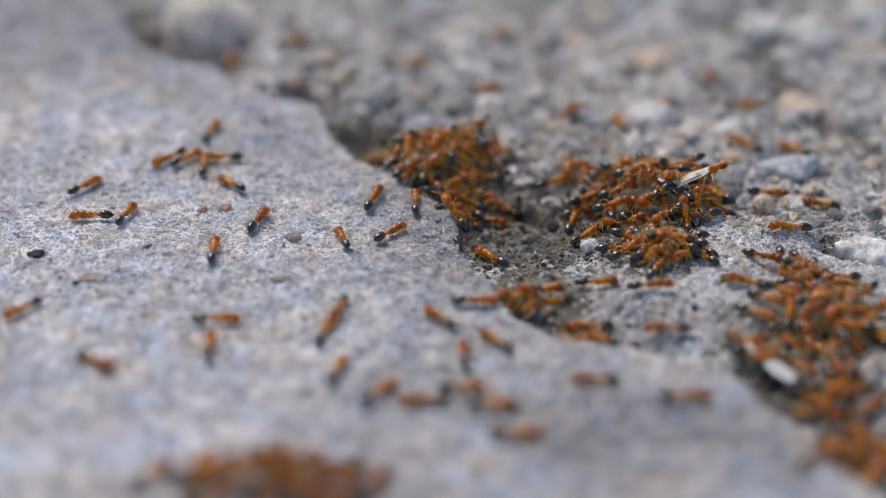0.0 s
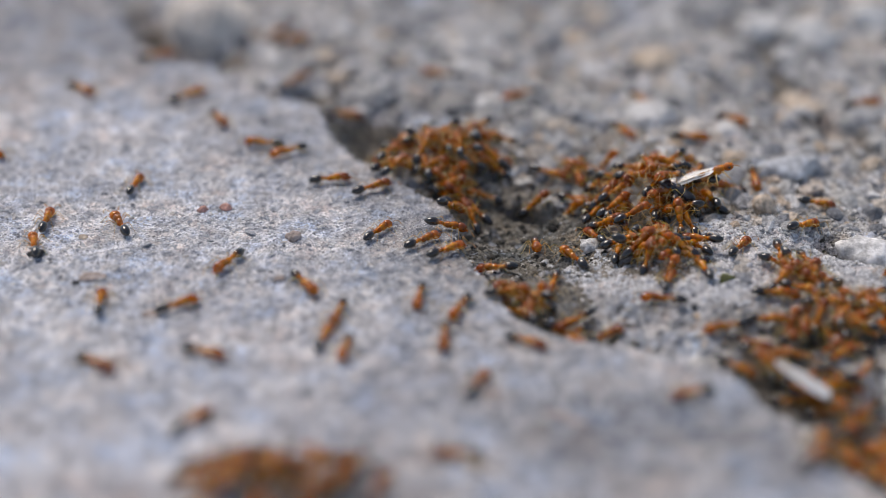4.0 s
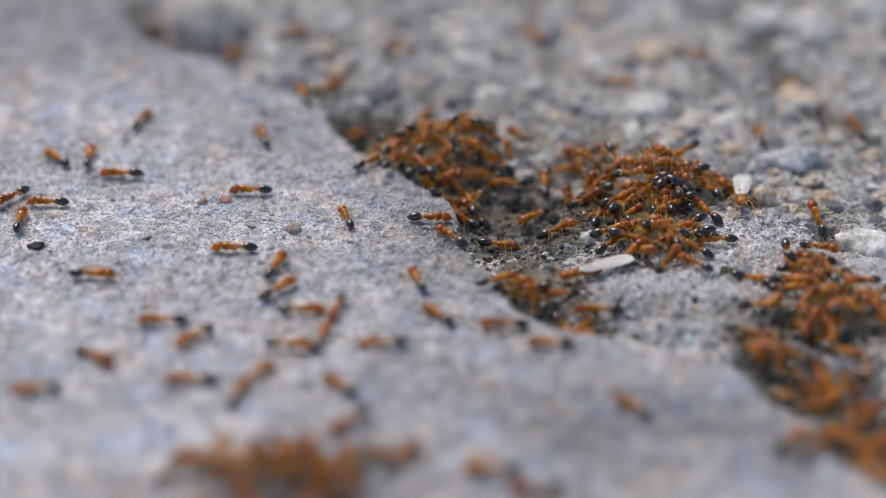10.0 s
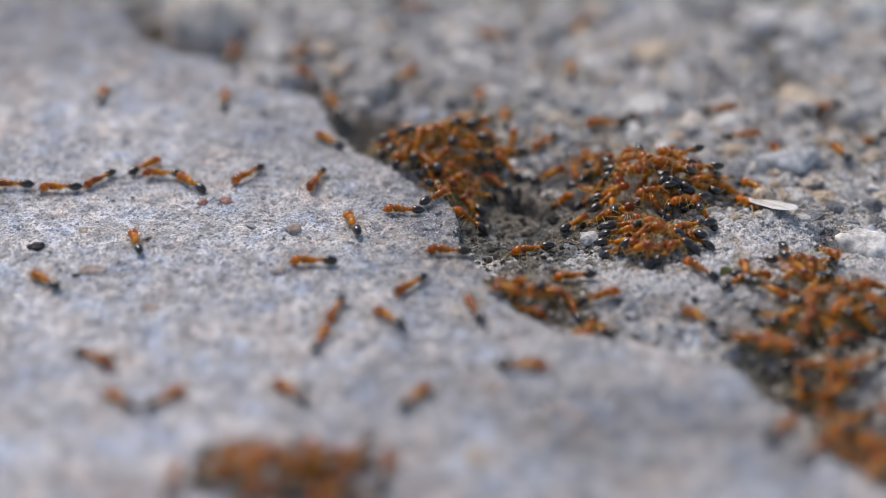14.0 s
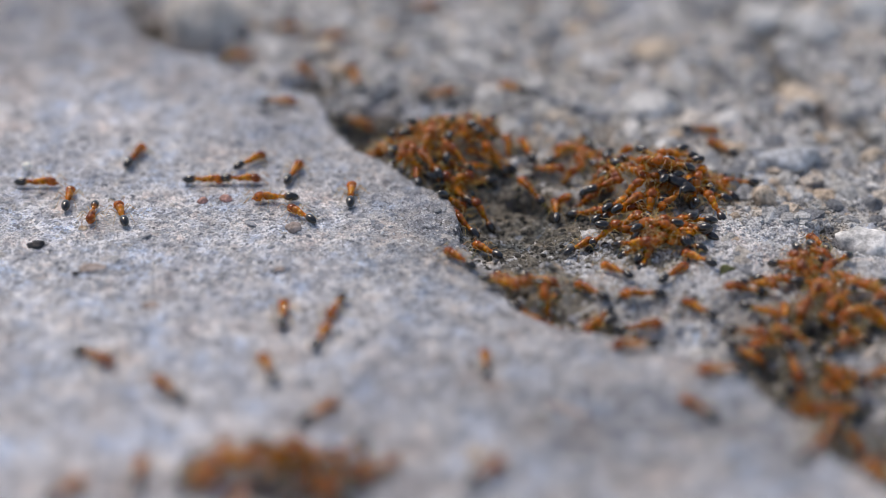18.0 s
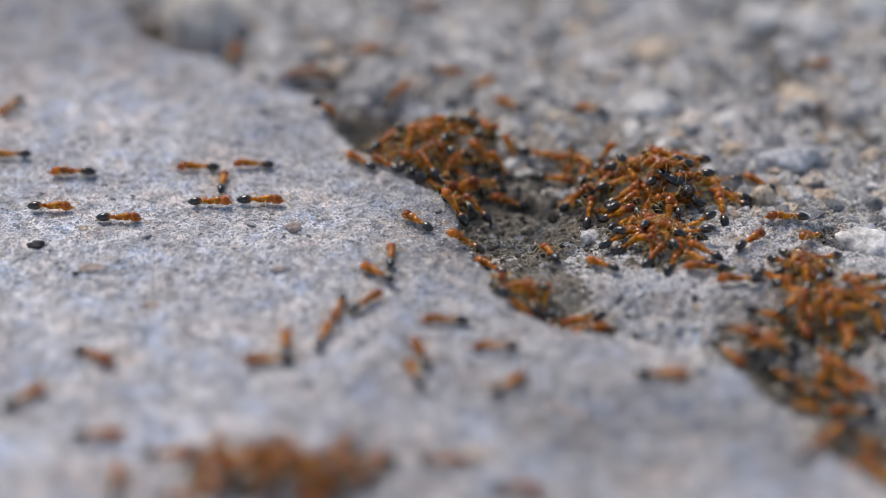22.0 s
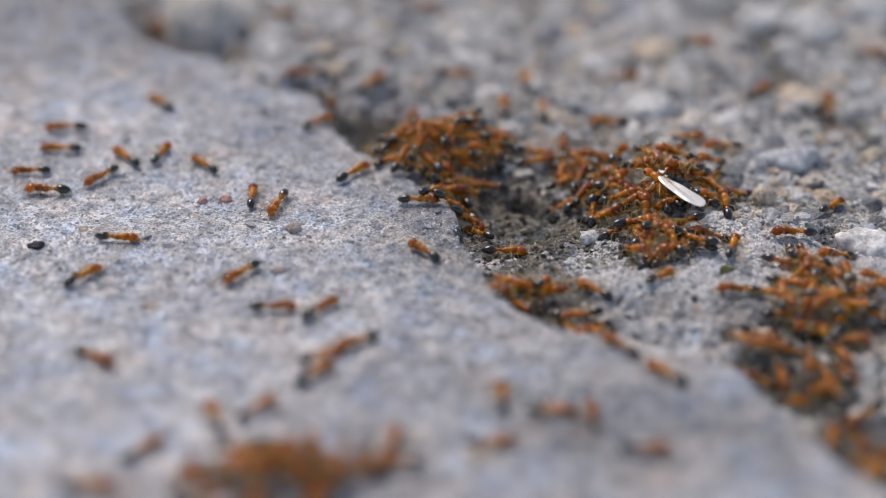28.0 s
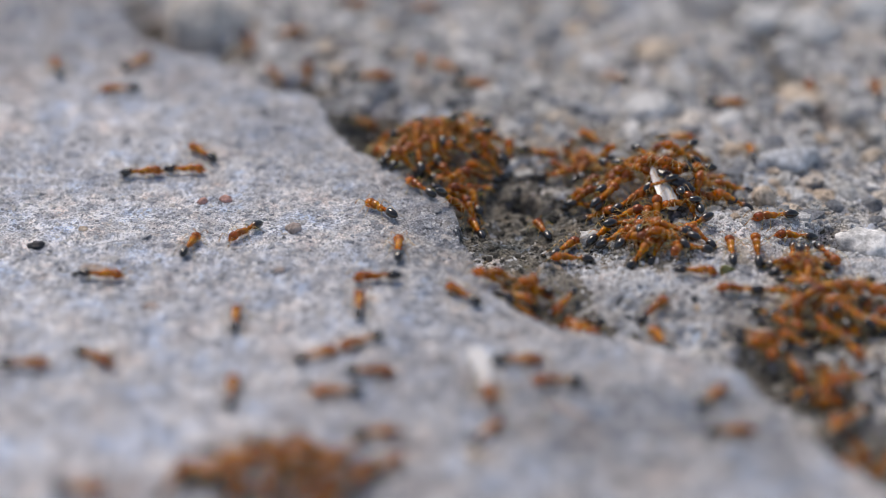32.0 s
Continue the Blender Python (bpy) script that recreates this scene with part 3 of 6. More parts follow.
# swarms: x, y, radius along x, along y, height of the pile, number of ants
SWARMS = [(-0.3, 15.0, 4.9, 4.2, 2.1, 58), (1.2, 9.8, 2.2, 2.4, 0.9, 9), (15.4, 9.0, 5.3, 4.4, 2.7, 56), (10.2, 13.6, 2.8, 2.2, 0.3, 7), (15.4, 1.8, 3.0, 2.4, 1.1, 24), (25.2, -1.9, 1.9, 2.4, 0.7, 13), (26.4, -6.7, 4.2, 3.4, 1.1, 29),
          (5.6, -5.2, 1.7, 1.5, 0.7, 10), (9.0, -8.2, 1.8, 0.9, 0.2, 4), (21.2, -10.4, 2.0, 1.3, 0.2, 6), (-9.4, -26.0, 5.8, 2.7, 1.4, 36), (26.5, -20.0, 3.6, 3.6, 0.6, 16), (25.0, -13.8, 3.0, 2.6, 0.6, 14)]
rng = random.Random(11)
crowd = []
for cx, cy, rx, ry, tall, count in SWARMS:
    for i in range(count):
        r, a = math.sqrt((i + 0.5) / count), i * 2.39996 + rng.uniform(-0.3, 0.3)
        stray = 1 + 0.35 * noise.noise((cx + 2 * math.cos(a), cy + 2 * math.sin(a), 3)) + rng.uniform(-0.08, 0.12)
        x, y = cx + rx * r * stray * math.cos(a), cy + ry * r * stray * math.sin(a)
        level = tall * (1 - r * r) * (1, 1, 0.75, 0.35)[i % 4]
        facing = math.degrees(math.atan2(cy - y, cx - x)) + rng.gauss(0, 38)
        lean = -math.degrees(math.atan2(tall * r, (rx + ry) / 2)) * 0.8 if tall > 0.5 else 0
        crowd.append((tagged(another_ant(rng.uniform(0.98, 1.12)), "amber-orange worker ant with glossy black rear, crowding in a heap"), x, y, level, facing, lean, 0.22 + 0.45 * r))


def on_ground(x, y, facing, lift=0.0, lean=0.0, roll=0.0):
    """A pose on the ground, the nose raised or lowered to follow the slope."""
    c, s = math.cos(radians(facing)), math.sin(radians(facing))
    fore, aft, mid = height(x + 0.9 * c, y + 0.9 * s), height(x - 0.9 * c, y - 0.9 * s), height(x, y)
    slope = max(-40, min(40, math.degrees(math.atan2(fore - aft, 1.8))))
    z = max(mid, (fore + aft) / 2)
    return pose(x * MM, y * MM, (z + lift) * MM, roll, -slope + lean, facing)


def milling(x, y, level, facing, lean, roam, seed):
    """Rows of an ant that stays at its place in the swarm and shifts about there. The rear half of the two swarms in the slab's shade walks off after 15 s."""
    r = random.Random(seed)
    rows, t = [], 0.0
    tip, bank = (r.gauss(0, 17), r.gauss(0, 20)) if level > 0.25 else (r.gauss(0, 6), 0)
    leaves = 14.6 + 1.4 * r.random() if y < -11 and x > 20 and r.random() < 0.55 else 99
    while t < SECONDS + 0.01:
        if t > leaves:
            k = min(1, (t - leaves) / 3)
            rows.append((t, on_ground(x + 12 * k + r.gauss(0, 0.2), y - 5 * k, -25 + r.uniform(-9, 9))))
            t += 1.0
            continue
        rows.append((t, on_ground(x + r.gauss(0, roam), y + r.gauss(0, roam), facing + r.uniform(-24, 24), level, lean + tip + r.uniform(-8, 8), bank + r.uniform(-10, 10))))
        t += 1.0
    return rows


walkers = [tagged(another_ant(rng.uniform(0.98, 1.12)), "amber-orange worker ant with glossy black rear, walking on concrete") for _ in range(77)]


def stroll(points):
    """Dense rows through waypoints (seconds, x, y, facing, lift): an ant turns into its way, walks, and turns to the next facing."""
    rows = []

    def add(t, x, y, f, lift):
        if rows:
            t0, x0, y0, f0, l0 = rows[-1]
            f = f0 + (f - f0 + 180) % 360 - 180
            if abs(f - f0) > 75 and t - t0 > 0.07:
                add((t0 + t) / 2, (x0 + x) / 2, (y0 + y) / 2, (f0 + f) / 2, (l0 + lift) / 2)
        rows.append((t, x, y, f, lift))

    for i, (t, x, y, f, *lift) in enumerate(points):
        lift = lift[0] - 0.3 if lift else 0.0
        if i:
            t0, x0, y0, f0, l0 = last
            way = math.hypot(x - x0, y - y0)
            steps = max(2, min(12, int((t - t0) / 0.16))) if way > 1.2 else 2
            along = math.degrees(math.atan2(y - y0, x - x0))
            for k in range(1, steps):
                u = k / steps
                if way > 1.2:
                    g = f0 + ((along - f0 + 180) % 360 - 180) * min(1, u / 0.35) if u < 0.6 else along + ((f - along + 180) % 360 - 180) * (u - 0.6) / 0.4
                else:
                    g = f0 + ((f - f0 + 180) % 360 - 180) * u
                add(t0 + (t - t0) * u, x0 + (x - x0) * u, y0 + (y - y0) * u, g, l0 + (lift - l0) * u)
        add(t, x, y, f, lift)
        last = (t, x, y, f, lift)
    return [(t, on_ground(x, y, f, lift, -24 if lift > 1.2 else 0)) for t, x, y, f, lift in rows]


# ---- what the ants carry and feed on ----
def build_alate():
    """A winged ant, carried by the workers: amber body under two long milky wings."""
    ob = tagged(new("winged_ant"), "dead winged ant with long milky white wings", "winged ant", "winged ants")
    bm = bmesh.new()
    blob(bm, 2.05, 0, 0.45, 0.38, 0.36, 0.30, 3, -10, 0.1)
    head = part("head", bm, M_HEAD, ob, "reddish amber head")
    for side in (1, -1):
        bm = bmesh.new()
        blob(bm, 2.12, side * 0.33, 0.52, 0.12, 0.06, 0.11, 2)
        part("eye", bm, M_EYE, head, "black eye")
        bm = bmesh.new()
        tube(bm, [(2.3, side * 0.16, 0.5), (2.5, side * 0.4, 0.6), (2.9, side * 0.5, 0.4)], [0.04, 0.035, 0.03])
        part("antenna", bm, M_LIMB, ob)
        bm = bmesh.new()
        got = bmesh.ops.create_icosphere(bm, subdivisions=4, radius=1.0)["verts"]
        for v in got:
            x, y, z = v.co
            # long sides nearly parallel, a blunt round tip
            k = (0.80 - 0.26 * x) * math.sqrt(1 - min(1, x ** 4)) / max(0.05, math.sqrt(1 - min(1, x * x)))
            v.co = ((-1.05 + 2.1 * x) * MM, (side * 0.10 + y * 0.64 * k) * MM, (0.78 + 0.05 * side - 0.10 * x + 0.035 * z + 0.05 * math.sin(5 * y + 2 * x)) * MM)
        wing = part("wing", bm, M_WING, ob, "milky translucent wing")
        for off in (0.08, 0.3):
            bm = bmesh.new()
            tube(bm, [(0.7, side * off * 0.6, 0.80), (-0.8, side * (0.15 + off), 0.92), (-2.6, side * (0.05 + off), 1.02)], [0.014, 0.010, 0.005])
            part("vein", bm, M_LIMB, wing, "thin brown vein")
        for x, swing in ((1.4, 30), (1.1, -10), (0.8, -45)):
            bm = bmesh.new()
            tube(bm, [(0, 0, 0), (0.5, 0, 0.1), (0.9, 0, -0.25), (1.2, 0, -0.36)], [0.06, 0.05, 0.035, 0.015])
            part("leg", bm, M_LIMB, ob).matrix_basis = pose(x * MM, side * 0.15 * MM, 0.36 * MM, 0, 0, side * (90 - swing))
    bm = bmesh.new()
    blob(bm, 1.25, 0, 0.48, 0.58, 0.34, 0.34, 3, 4)
    part("thorax", bm, M_BODY, ob)
    bm = bmesh.new()
    blob(bm, -0.1, 0, 0.42, 0.85, 0.40, 0.36, 3, 4, -0.15)
    part("gaster", bm, M_GASTER, ob, "dark glossy rear")
    return ob


alates = [build_alate()]
alates.append(copy_thing(alates[0], pose(0, 0, 0)))

crumb = tagged(new("food_crumb"), "small white crumb carried by an ant", "crumb")
bm = bmesh.new()
blob(bm, 0.9, 0, 0.35, 0.42, 0.36, 0.34, 3, 20, 0.12)
part("kernel", bm, M_PUPA, crumb)

live_alate = tagged(copy_thing(alates[0], pose(0, 0, 0)), "live winged ant with long pale wings, walking on concrete")

# the carcass in the middle of the second swarm
carcass = tagged(new("beetle_remains"), "blue-black beetle remains being eaten by ants", "dead insect")
for k, (x, r, l) in enumerate([(-0.9, 0.40, 0.75), (-0.3, 0.46, 0.75), (0.3, 0.47, 0.75), (0.9, 0.42, 0.7)]):
    bm = bmesh.new()
    for v in blob(bm, x, 0.08 * math.sin(3 * x), 0.5, l, r, r * 0.8, 3, 0, -0.05):
        v.co *= 1 + 0.10 * noise.noise(v.co * 2500)
    part("segment", bm, M_PREY, carcass)
for side in (1, -1):
    bm = bmesh.new()
    tube(bm, [(0.6, side * 0.3, 0.5), (0.9, side * 0.9, 0.9), (1.2, side * 1.3, 0.3)], [0.09, 0.08, 0.04])
    part("leg", bm, M_PREY, carcass)
carcass.matrix_basis = pose(16.9 * MM, 7.3 * MM, (height(16.9, 7.3) + 1.75) * MM, 5, 14, -38)


def motions():
    for i, (ob, *rest) in enumerate(crowd):
        walk(ob, milling(*rest, seed=100 + i))
    for k, leg in enumerate(o for o in first_ant.children if o.name.startswith("leg")):
        rest = leg.matrix_basis.copy()
        swing, rows = 14 if k % 2 else -14, []
        for n in range(int(SECONDS * 5) + 1):
            rows.append((n / 5, rest @ pose(0, 0, 0, 0, -7 if n % 2 == k % 2 else 2, swing * (1 if n % 2 else -1))))
        walk(leg, rows)
        keys = leg.animation_data
        # every ant's leg of this place takes the same steps
        for ob in ants[1:]:
            other = [o for o in ob.children if o.data == leg.data][0]
            other.rotation_mode = "QUATERNION"
            other.animation_data_create().action = keys.action
            other.animation_data.action_slot = keys.action_slot
    walk(walkers[0], stroll([(0, -26.5, 9.3, 46), (1, -32.0, 13.3, -134), (2, -32.2, 12.3, -134), (3, -36.8, 14.0, -111), (6, -31.0, 14.1, -180), (7, -34.1, 21.3, -134), (8, -37.7, 19.0, -97), (9, -37.7, 19.0, -97), (10, -29.0, 12.3, 134), (11, -21.6, 6.4, -180), (12, -18.2, 15.6, 46), (13, -18.2, 11.7, 46), (14, -22.3, 11.1, 46), (17, -17.3, 9.3, 0), (18, -17.7, 8.9, 0), (19, -17.1, 9.1, 0), (20, -17.4, 10.5, 72), (21, -19.6, 7.3, 46), (22, -16.9, 5.5, 0), (23, -17.5, -1.8, 134), (24, -13.4, -4.7, 0), (25, -23.5, -3.8, 46), (28, -23.0, 0.9, 0), (29, -21.4, 0.7, 46), (30, -21.7, 6.4, -180), (31, -24.9, 5.6, 46), (32, -19.3, 10.5, 0)]))
    walk(walkers[1], stroll([(0, -25.3, 5.0, -180), (1, -29.3, 5.4, -180), (2, -34.9, 4.0, 60), (3, -28.8, 1.2, 108), (6, -27.9, 10.6, -180), (7, -35.8, 9.0, -23), (8, -25.9, -2.4, 134), (9, -24.9, -3.7, 0), (10, -30.2, 3.3, 90), (11, -27.9, -0.6, -46), (12, -33.9, -1.0, -173), (13, -33.9, -1.0, -173), (14, -33.9, -1.0, -173), (17, -33.9, -1.0, -173), (18, -27.2, 6.1, 90), (19, -21.7, 9.4, 0), (20, -20.5, 11.7, 72), (21, -21.3, 9.5, -180), (22, -23.2, 3.4, 0), (23, -23.3, -0.8, 46), (24, -21.5, 3.5, -180), (25, -24.2, 9.4, 108), (28, -25.2, 9.5, -134), (29, -23.0, 8.6, 0), (30, -23.5, 9.3, 0), (31, -26.6, 11.6, 0), (32, -22.4, 10.0, 0)]))
    walk(walkers[2], stroll([(0, -22.9, 5.2, 72), (1, -23.6, 6.2, 108), (2, -27.0, 8.5, 0), (3, -23.2, 7.3, 46), (6, -22.0, 13.6, 0), (7, -17.0, 8.8, 134), (8, -19.1, 6.6, -180), (9, -15.7, 1.8, 108), (10, -28.6, 5.9, -180), (11, -25.8, 6.6, 0), (12, -26.7, 22.6, 46), (13, -31.7, 27.1, 46), (14, -27.1, 22.5, 90), (17, -20.1, 20.7, 46), (18, -13.1, 21.2, 0), (19, -13.9, 17.2, 46), (20, -14.0, 16.9, 46), (21, -16.3, 16.8, 46), (22, -14.1, 11.1, -180), (23, -10.6, 5.9, 0), (24, -18.3, 11.8, -180), (25, -15.2, 17.4, 0), (28, -17.8, 11.3, 134), (29, -19.3, 1.9, 0), (30, -17.3, 1.4, 0), (31, -14.4, 0.7, 46), (32, -17.7, -0.2, 72)]))
    walk(walkers[3], stroll([(0, -16.1, 0.2, 90), (1, -17.1, 3.4, -180), (2, -15.5, 1.0, -90), (3, -14.5, -0.5, 108), (6, -15.5, -2.6, 72), (7, -8.4, 5.9, 134), (8, -13.9, 1.8, -108), (9, -11.1, -1.1, 72), (10, -11.5, -2.9, 72), (11, -16.0, -0.4, 108), (12, -14.8, 5.2, 46), (13, -17.1, 7.7, -180), (14, -18.5, 8.6, 134), (17, -10.7, 0.5, 134), (18, -12.1, 6.3, -180), (19, -15.4, 7.7, 90), (20, -14.8, 9.0, 0), (21, -15.9, 8.4, 72), (22, -13.3, 5.9, 0), (23, -6.2, 2.5, -180), (24, -2.4, 2.1, 0), (25, -10.3, 11.2, 90), (28, -6.7, 9.9, 46), (29, -9.0, 9.3, 46), (30, -7.4, 7.6, 0), (31, 0.4, -1.2, 90), (32, -3.1, -0.8, 90)]))
    walk(walkers[4], stroll([(0, -13.3, 4.3, 72), (1, -20.6, 5.6, -134), (2, -18.3, 3.1, -180), (3, -21.8, 1.2, 90), (6, -25.6, 8.7, 134), (7, -22.6, 10.1, 72), (8, -21.3, 6.5, 0), (9, -30.4, 7.3, -180), (10, -31.4, 6.5, -134), (11, -24.8, 0.9, -108), (12, -26.4, -3.6, -180), (13, -23.5, 0.2, 72), (14, -31.7, 8.4, -180), (17, -35.8, 9.0, -23), (18, -23.2, 12.3, 72), (19, -24.1, 12.0, -180), (20, -23.2, 10.1, 46), (21, -26.6, 10.5, 134), (22, -27.4, 9.9, -180), (23, -29.3, 0.5, 72), (24, -29.5, -4.9, 0), (25, -29.5, 8.8, -180), (28, -28.9, 7.5, -180), (29, -34.9, 4.0, 60), (30, -34.9, 4.0, 60), (31, -30.5, 7.2, -180), (32, -34.9, 4.0, 60)]))
    walk(walkers[5], stroll([(0, -7.1, 1.8, 108), (1, -7.9, 4.3, 46), (2, -10.3, 3.9, -180), (3, -6.2, 1.0, 72), (6, -1.6, 6.4, 46), (7, 4.9, 10.2, 90), (8, -2.0, 5.8, 0), (9, -2.2, 4.6, -180), (10, -6.9, 3.7, 108), (11, -5.2, 1.8, 0), (12, -6.3, 6.2, 134), (13, -10.1, 6.2, 46), (14, -2.8, 4.9, -180), (17, 0.8, 2.9, 134), (18, 3.2, 1.2, 134), (19, -3.9, 7.3, 46), (20, -2.8, 3.3, -180), (21, -2.8, -4.6, 0), (22, -3.6, -1.8, 90), (23, -1.9, -0.5, 90), (24, 0.0, -2.2, 46), (25, -4.0, 1.9, 90), (28, 0.2, 6.2, 0), (29, 1.6, -2.9, 0), (30, 2.4, 0.2, 46), (31, 4.1, -2.5, -180), (32, 9.1, -0.3, -180)]))
    walk(walkers[6], stroll([(0, -3.8, 2.6, 46), (1, -5.6, 3.9, 90), (2, -4.2, 1.2, 90), (3, -2.6, 0.8, 134), (6, 0.6, 2.9, -180), (7, -2.2, 2.0, 46), (8, -3.0, 3.9, 46), (9, -1.0, 3.5, 0), (10, -1.0, 3.7, 0), (11, 0.2, 3.0, 0), (12, 0.6, 3.2, 134), (13, 3.7, 2.8, -180), (14, 6.5, 1.9, -180), (17, 8.9, 2.1, -180), (18, 9.6, 1.4, 46), (19, 1.9, 4.7, 134), (20, 1.8, -1.8, 46), (21, -0.7, -3.9, 0), (22, 3.4, -1.5, 134), (23, 3.9, -3.9, 134), (24, 3.7, -4.6, 134), (25, 4.9, -2.1, 46), (28, 1.5, 5.6, 0), (29, 5.8, 6.3, 134), (30, 3.6, 6.6, -180), (31, 8.5, 9.9, 134), (32, 10.4, 7.6, 0)]))
    walk(walkers[7], stroll([(0, -5.1, 7.4, 72), (1, -11.3, 7.8, -180), (2, -9.0, 7.5, 72), (3, -6.0, 8.5, 108), (6, -3.9, 9.5, 72), (7, -3.9, 10.0, 46), (8, -9.2, 12.5, 108), (9, -4.1, 7.5, 46), (10, -5.5, 11.7, 46), (11, -10.9, 7.2, -180), (12, -9.9, 11.4, 134), (13, -7.6, 11.8, 134), (14, -9.3, 9.2, -108), (17, -0.2, 10.4, 46), (18, -5.8, 16.4, 0), (19, -5.0, 16.3, 46), (20, -6.3, 21.7, 0), (21, -17.9, 19.1, 46), (22, -11.1, 28.7, -180), (23, -10.4, 28.4, 134), (24, -11.1, 28.7, 0), (25, -11.4, 29.0, 0), (28, -11.2, 28.8, -180), (29, -11.2, 28.7, 134), (31, -11.2, 28.8, -180), (32, -11.2, 28.8, 90)]))
    walk(walkers[8], stroll([(0, -2.0, 7.0, 90), (1, -2.8, 7.5, 72), (2, -4.9, 7.1, 72), (3, -1.1, 3.9, 0), (6, 2.5, 3.7, 108), (7, 0.6, 3.3, 134), (8, -0.8, 5.0, 134), (9, 0.8, 2.9, 0), (10, 0.6, 1.2, 134), (11, 6.9, -2.7, -180), (12, 3.0, -1.0, -180), (13, 2.6, -2.9, -180), (14, 0.4, -0.7, -180), (17, 1.2, -3.9, 134), (18, 1.2, -2.0, 134), (19, -2.2, 4.7, 46), (20, -0.2, -6.7, 134), (21, 0.0, -11.0, 108), (22, 0.2, -9.6, -180), (23, 0.2, -3.4, 0), (24, -1.9, -4.7, 108), (25, -5.9, -5.1, 108), (28, -1.3, -1.0, 134), (29, -2.7, -0.8, 72), (30, -8.5, 1.3, 134), (31, -12.1, -0.8, 90), (32, -13.9, 1.7, -134)]))
    walk(walkers[9], stroll([(0, -20.7, 13.7, -134), (1, -24.0, 9.7, 0), (2, -23.6, 11.3, 134), (3, -24.5, 21.0, 46), (6, -12.5, 28.6, 0), (7, -12.2, 29.1, 90), (8, -9.7, 33.3, 108), (9, -7.7, 31.1, 0), (10, -9.5, 27.4, 0), (11, -13.2, 27.8, 46), (12, -11.4, 28.5, 0), (13, -8.4, 23.6, -180), (14, -8.8, 24.1, 108), (17, -6.5, 21.6, 0), (18, -7.4, 22.7, 0), (19, -7.5, 24.1, 0), (20, -6.6, 24.1, 0), (21, -8.3, 22.9, 0), (22, -0.9, 19.3, -56), (23, 5.1, 16.3, 90), (24, 7.4, 19.7, -180), (25, 5.1, 19.3, 90), (28, 4.8, 22.0, 90), (29, 3.5, 24.4, 134), (30, 1.2, 23.8, -180), (31, 2.9, 20.1, 134), (32, 0.7, 28.9, 134)]))
    walk(walkers[10], stroll([(0, -19.5, 13.5, 46), (1, -20.6, 9.2, 0), (3, -31.9, 26.7, -180), (6, -24.0, 21.8, 46), (7, -31.7, 21.7, 134), (8, -25.9, 33.4, 90), (9, -19.7, 24.4, 134), (10, -26.6, 12.3, 90), (11, -24.2, 11.0, -180), (12, -33.9, 29.1, 46), (13, -39.6, 29.0, -120), (14, -39.6, 29.0, -120), (17, -39.6, 29.0, -120), (18, -39.6, 29.0, -120), (19, -39.6, 29.0, -120), (20, -32.6, 35.7, 134), (21, -40.5, 34.0, -135), (22, -40.5, 34.0, -135), (23, -40.5, 34.0, -135), (24, -40.5, 34.0, -135), (25, -19.5, 35.3, 0), (28, -24.9, 42.5, 134), (29, -25.1, 42.4, 134), (30, -25.7, 42.7, 134), (31, -25.6, 42.3, 134), (32, -13.5, 35.9, 0)]))
    walk(walkers[11], stroll([(0, -18.0, 17.8, 72), (1, -19.2, 11.7, 46), (2, -18.0, 14.3, 46), (3, -18.0, 20.5, 134), (6, -16.9, 19.0, 0), (7, -8.2, 11.7, 134), (8, -14.3, 19.3, 90), (9, -13.7, 22.6, 46), (10, -13.8, 15.6, 108), (11, -14.1, 17.3, -134), (12, -13.7, 28.2, 0), (13, -14.2, 28.6, 46), (14, -17.3, 21.7, 90), (17, -13.3, 29.1, 46), (18, -14.0, 36.9, 0), (19, -13.2, 28.9, -180), (20, -13.0, 28.9, 0), (21, -10.9, 28.6, -180), (22, -10.0, 28.4, 134), (23, -8.8, 23.7, 46), (24, -10.8, 20.2, 0), (25, -12.9, 21.4, -180), (29, -8.4, 24.1, 108), (30, -10.6, 23.2, 108), (31, -7.9, 24.3, 0), (32, -6.8, 23.0, 0)]))
    walk(walkers[12], stroll([(0, -18.0, 12.4, 90), (1, -18.8, 10.2, 134), (2, -19.2, 11.7, 0), (3, -12.1, 15.4, -180), (6, -16.7, 16.4, 46), (7, -13.6, 10.6, 0), (8, -19.5, 10.8, -180), (9, -7.5, 5.7, 0), (10, -23.8, 9.9, -180), (11, -17.8, 8.0, 0), (12, -14.1, 16.5, 0), (13, -13.2, 15.9, -180), (14, -14.4, 10.0, -134), (17, -10.7, 10.8, 108), (18, -11.1, 9.8, 72), (19, -11.1, 15.2, 46), (20, -9.4, 18.2, -180), (21, -12.6, 17.2, 134), (22, -9.6, 20.2, 46), (23, -6.1, 11.9, 90), (24, -14.0, 17.6, 0), (25, -15.3, 20.2, 46), (28, -21.3, 12.9, 72), (29, -20.6, 16.9, 72), (30, -12.0, 12.0, 134), (31, -14.1, 4.2, 90), (32, -18.1, 13.0, 134)]))
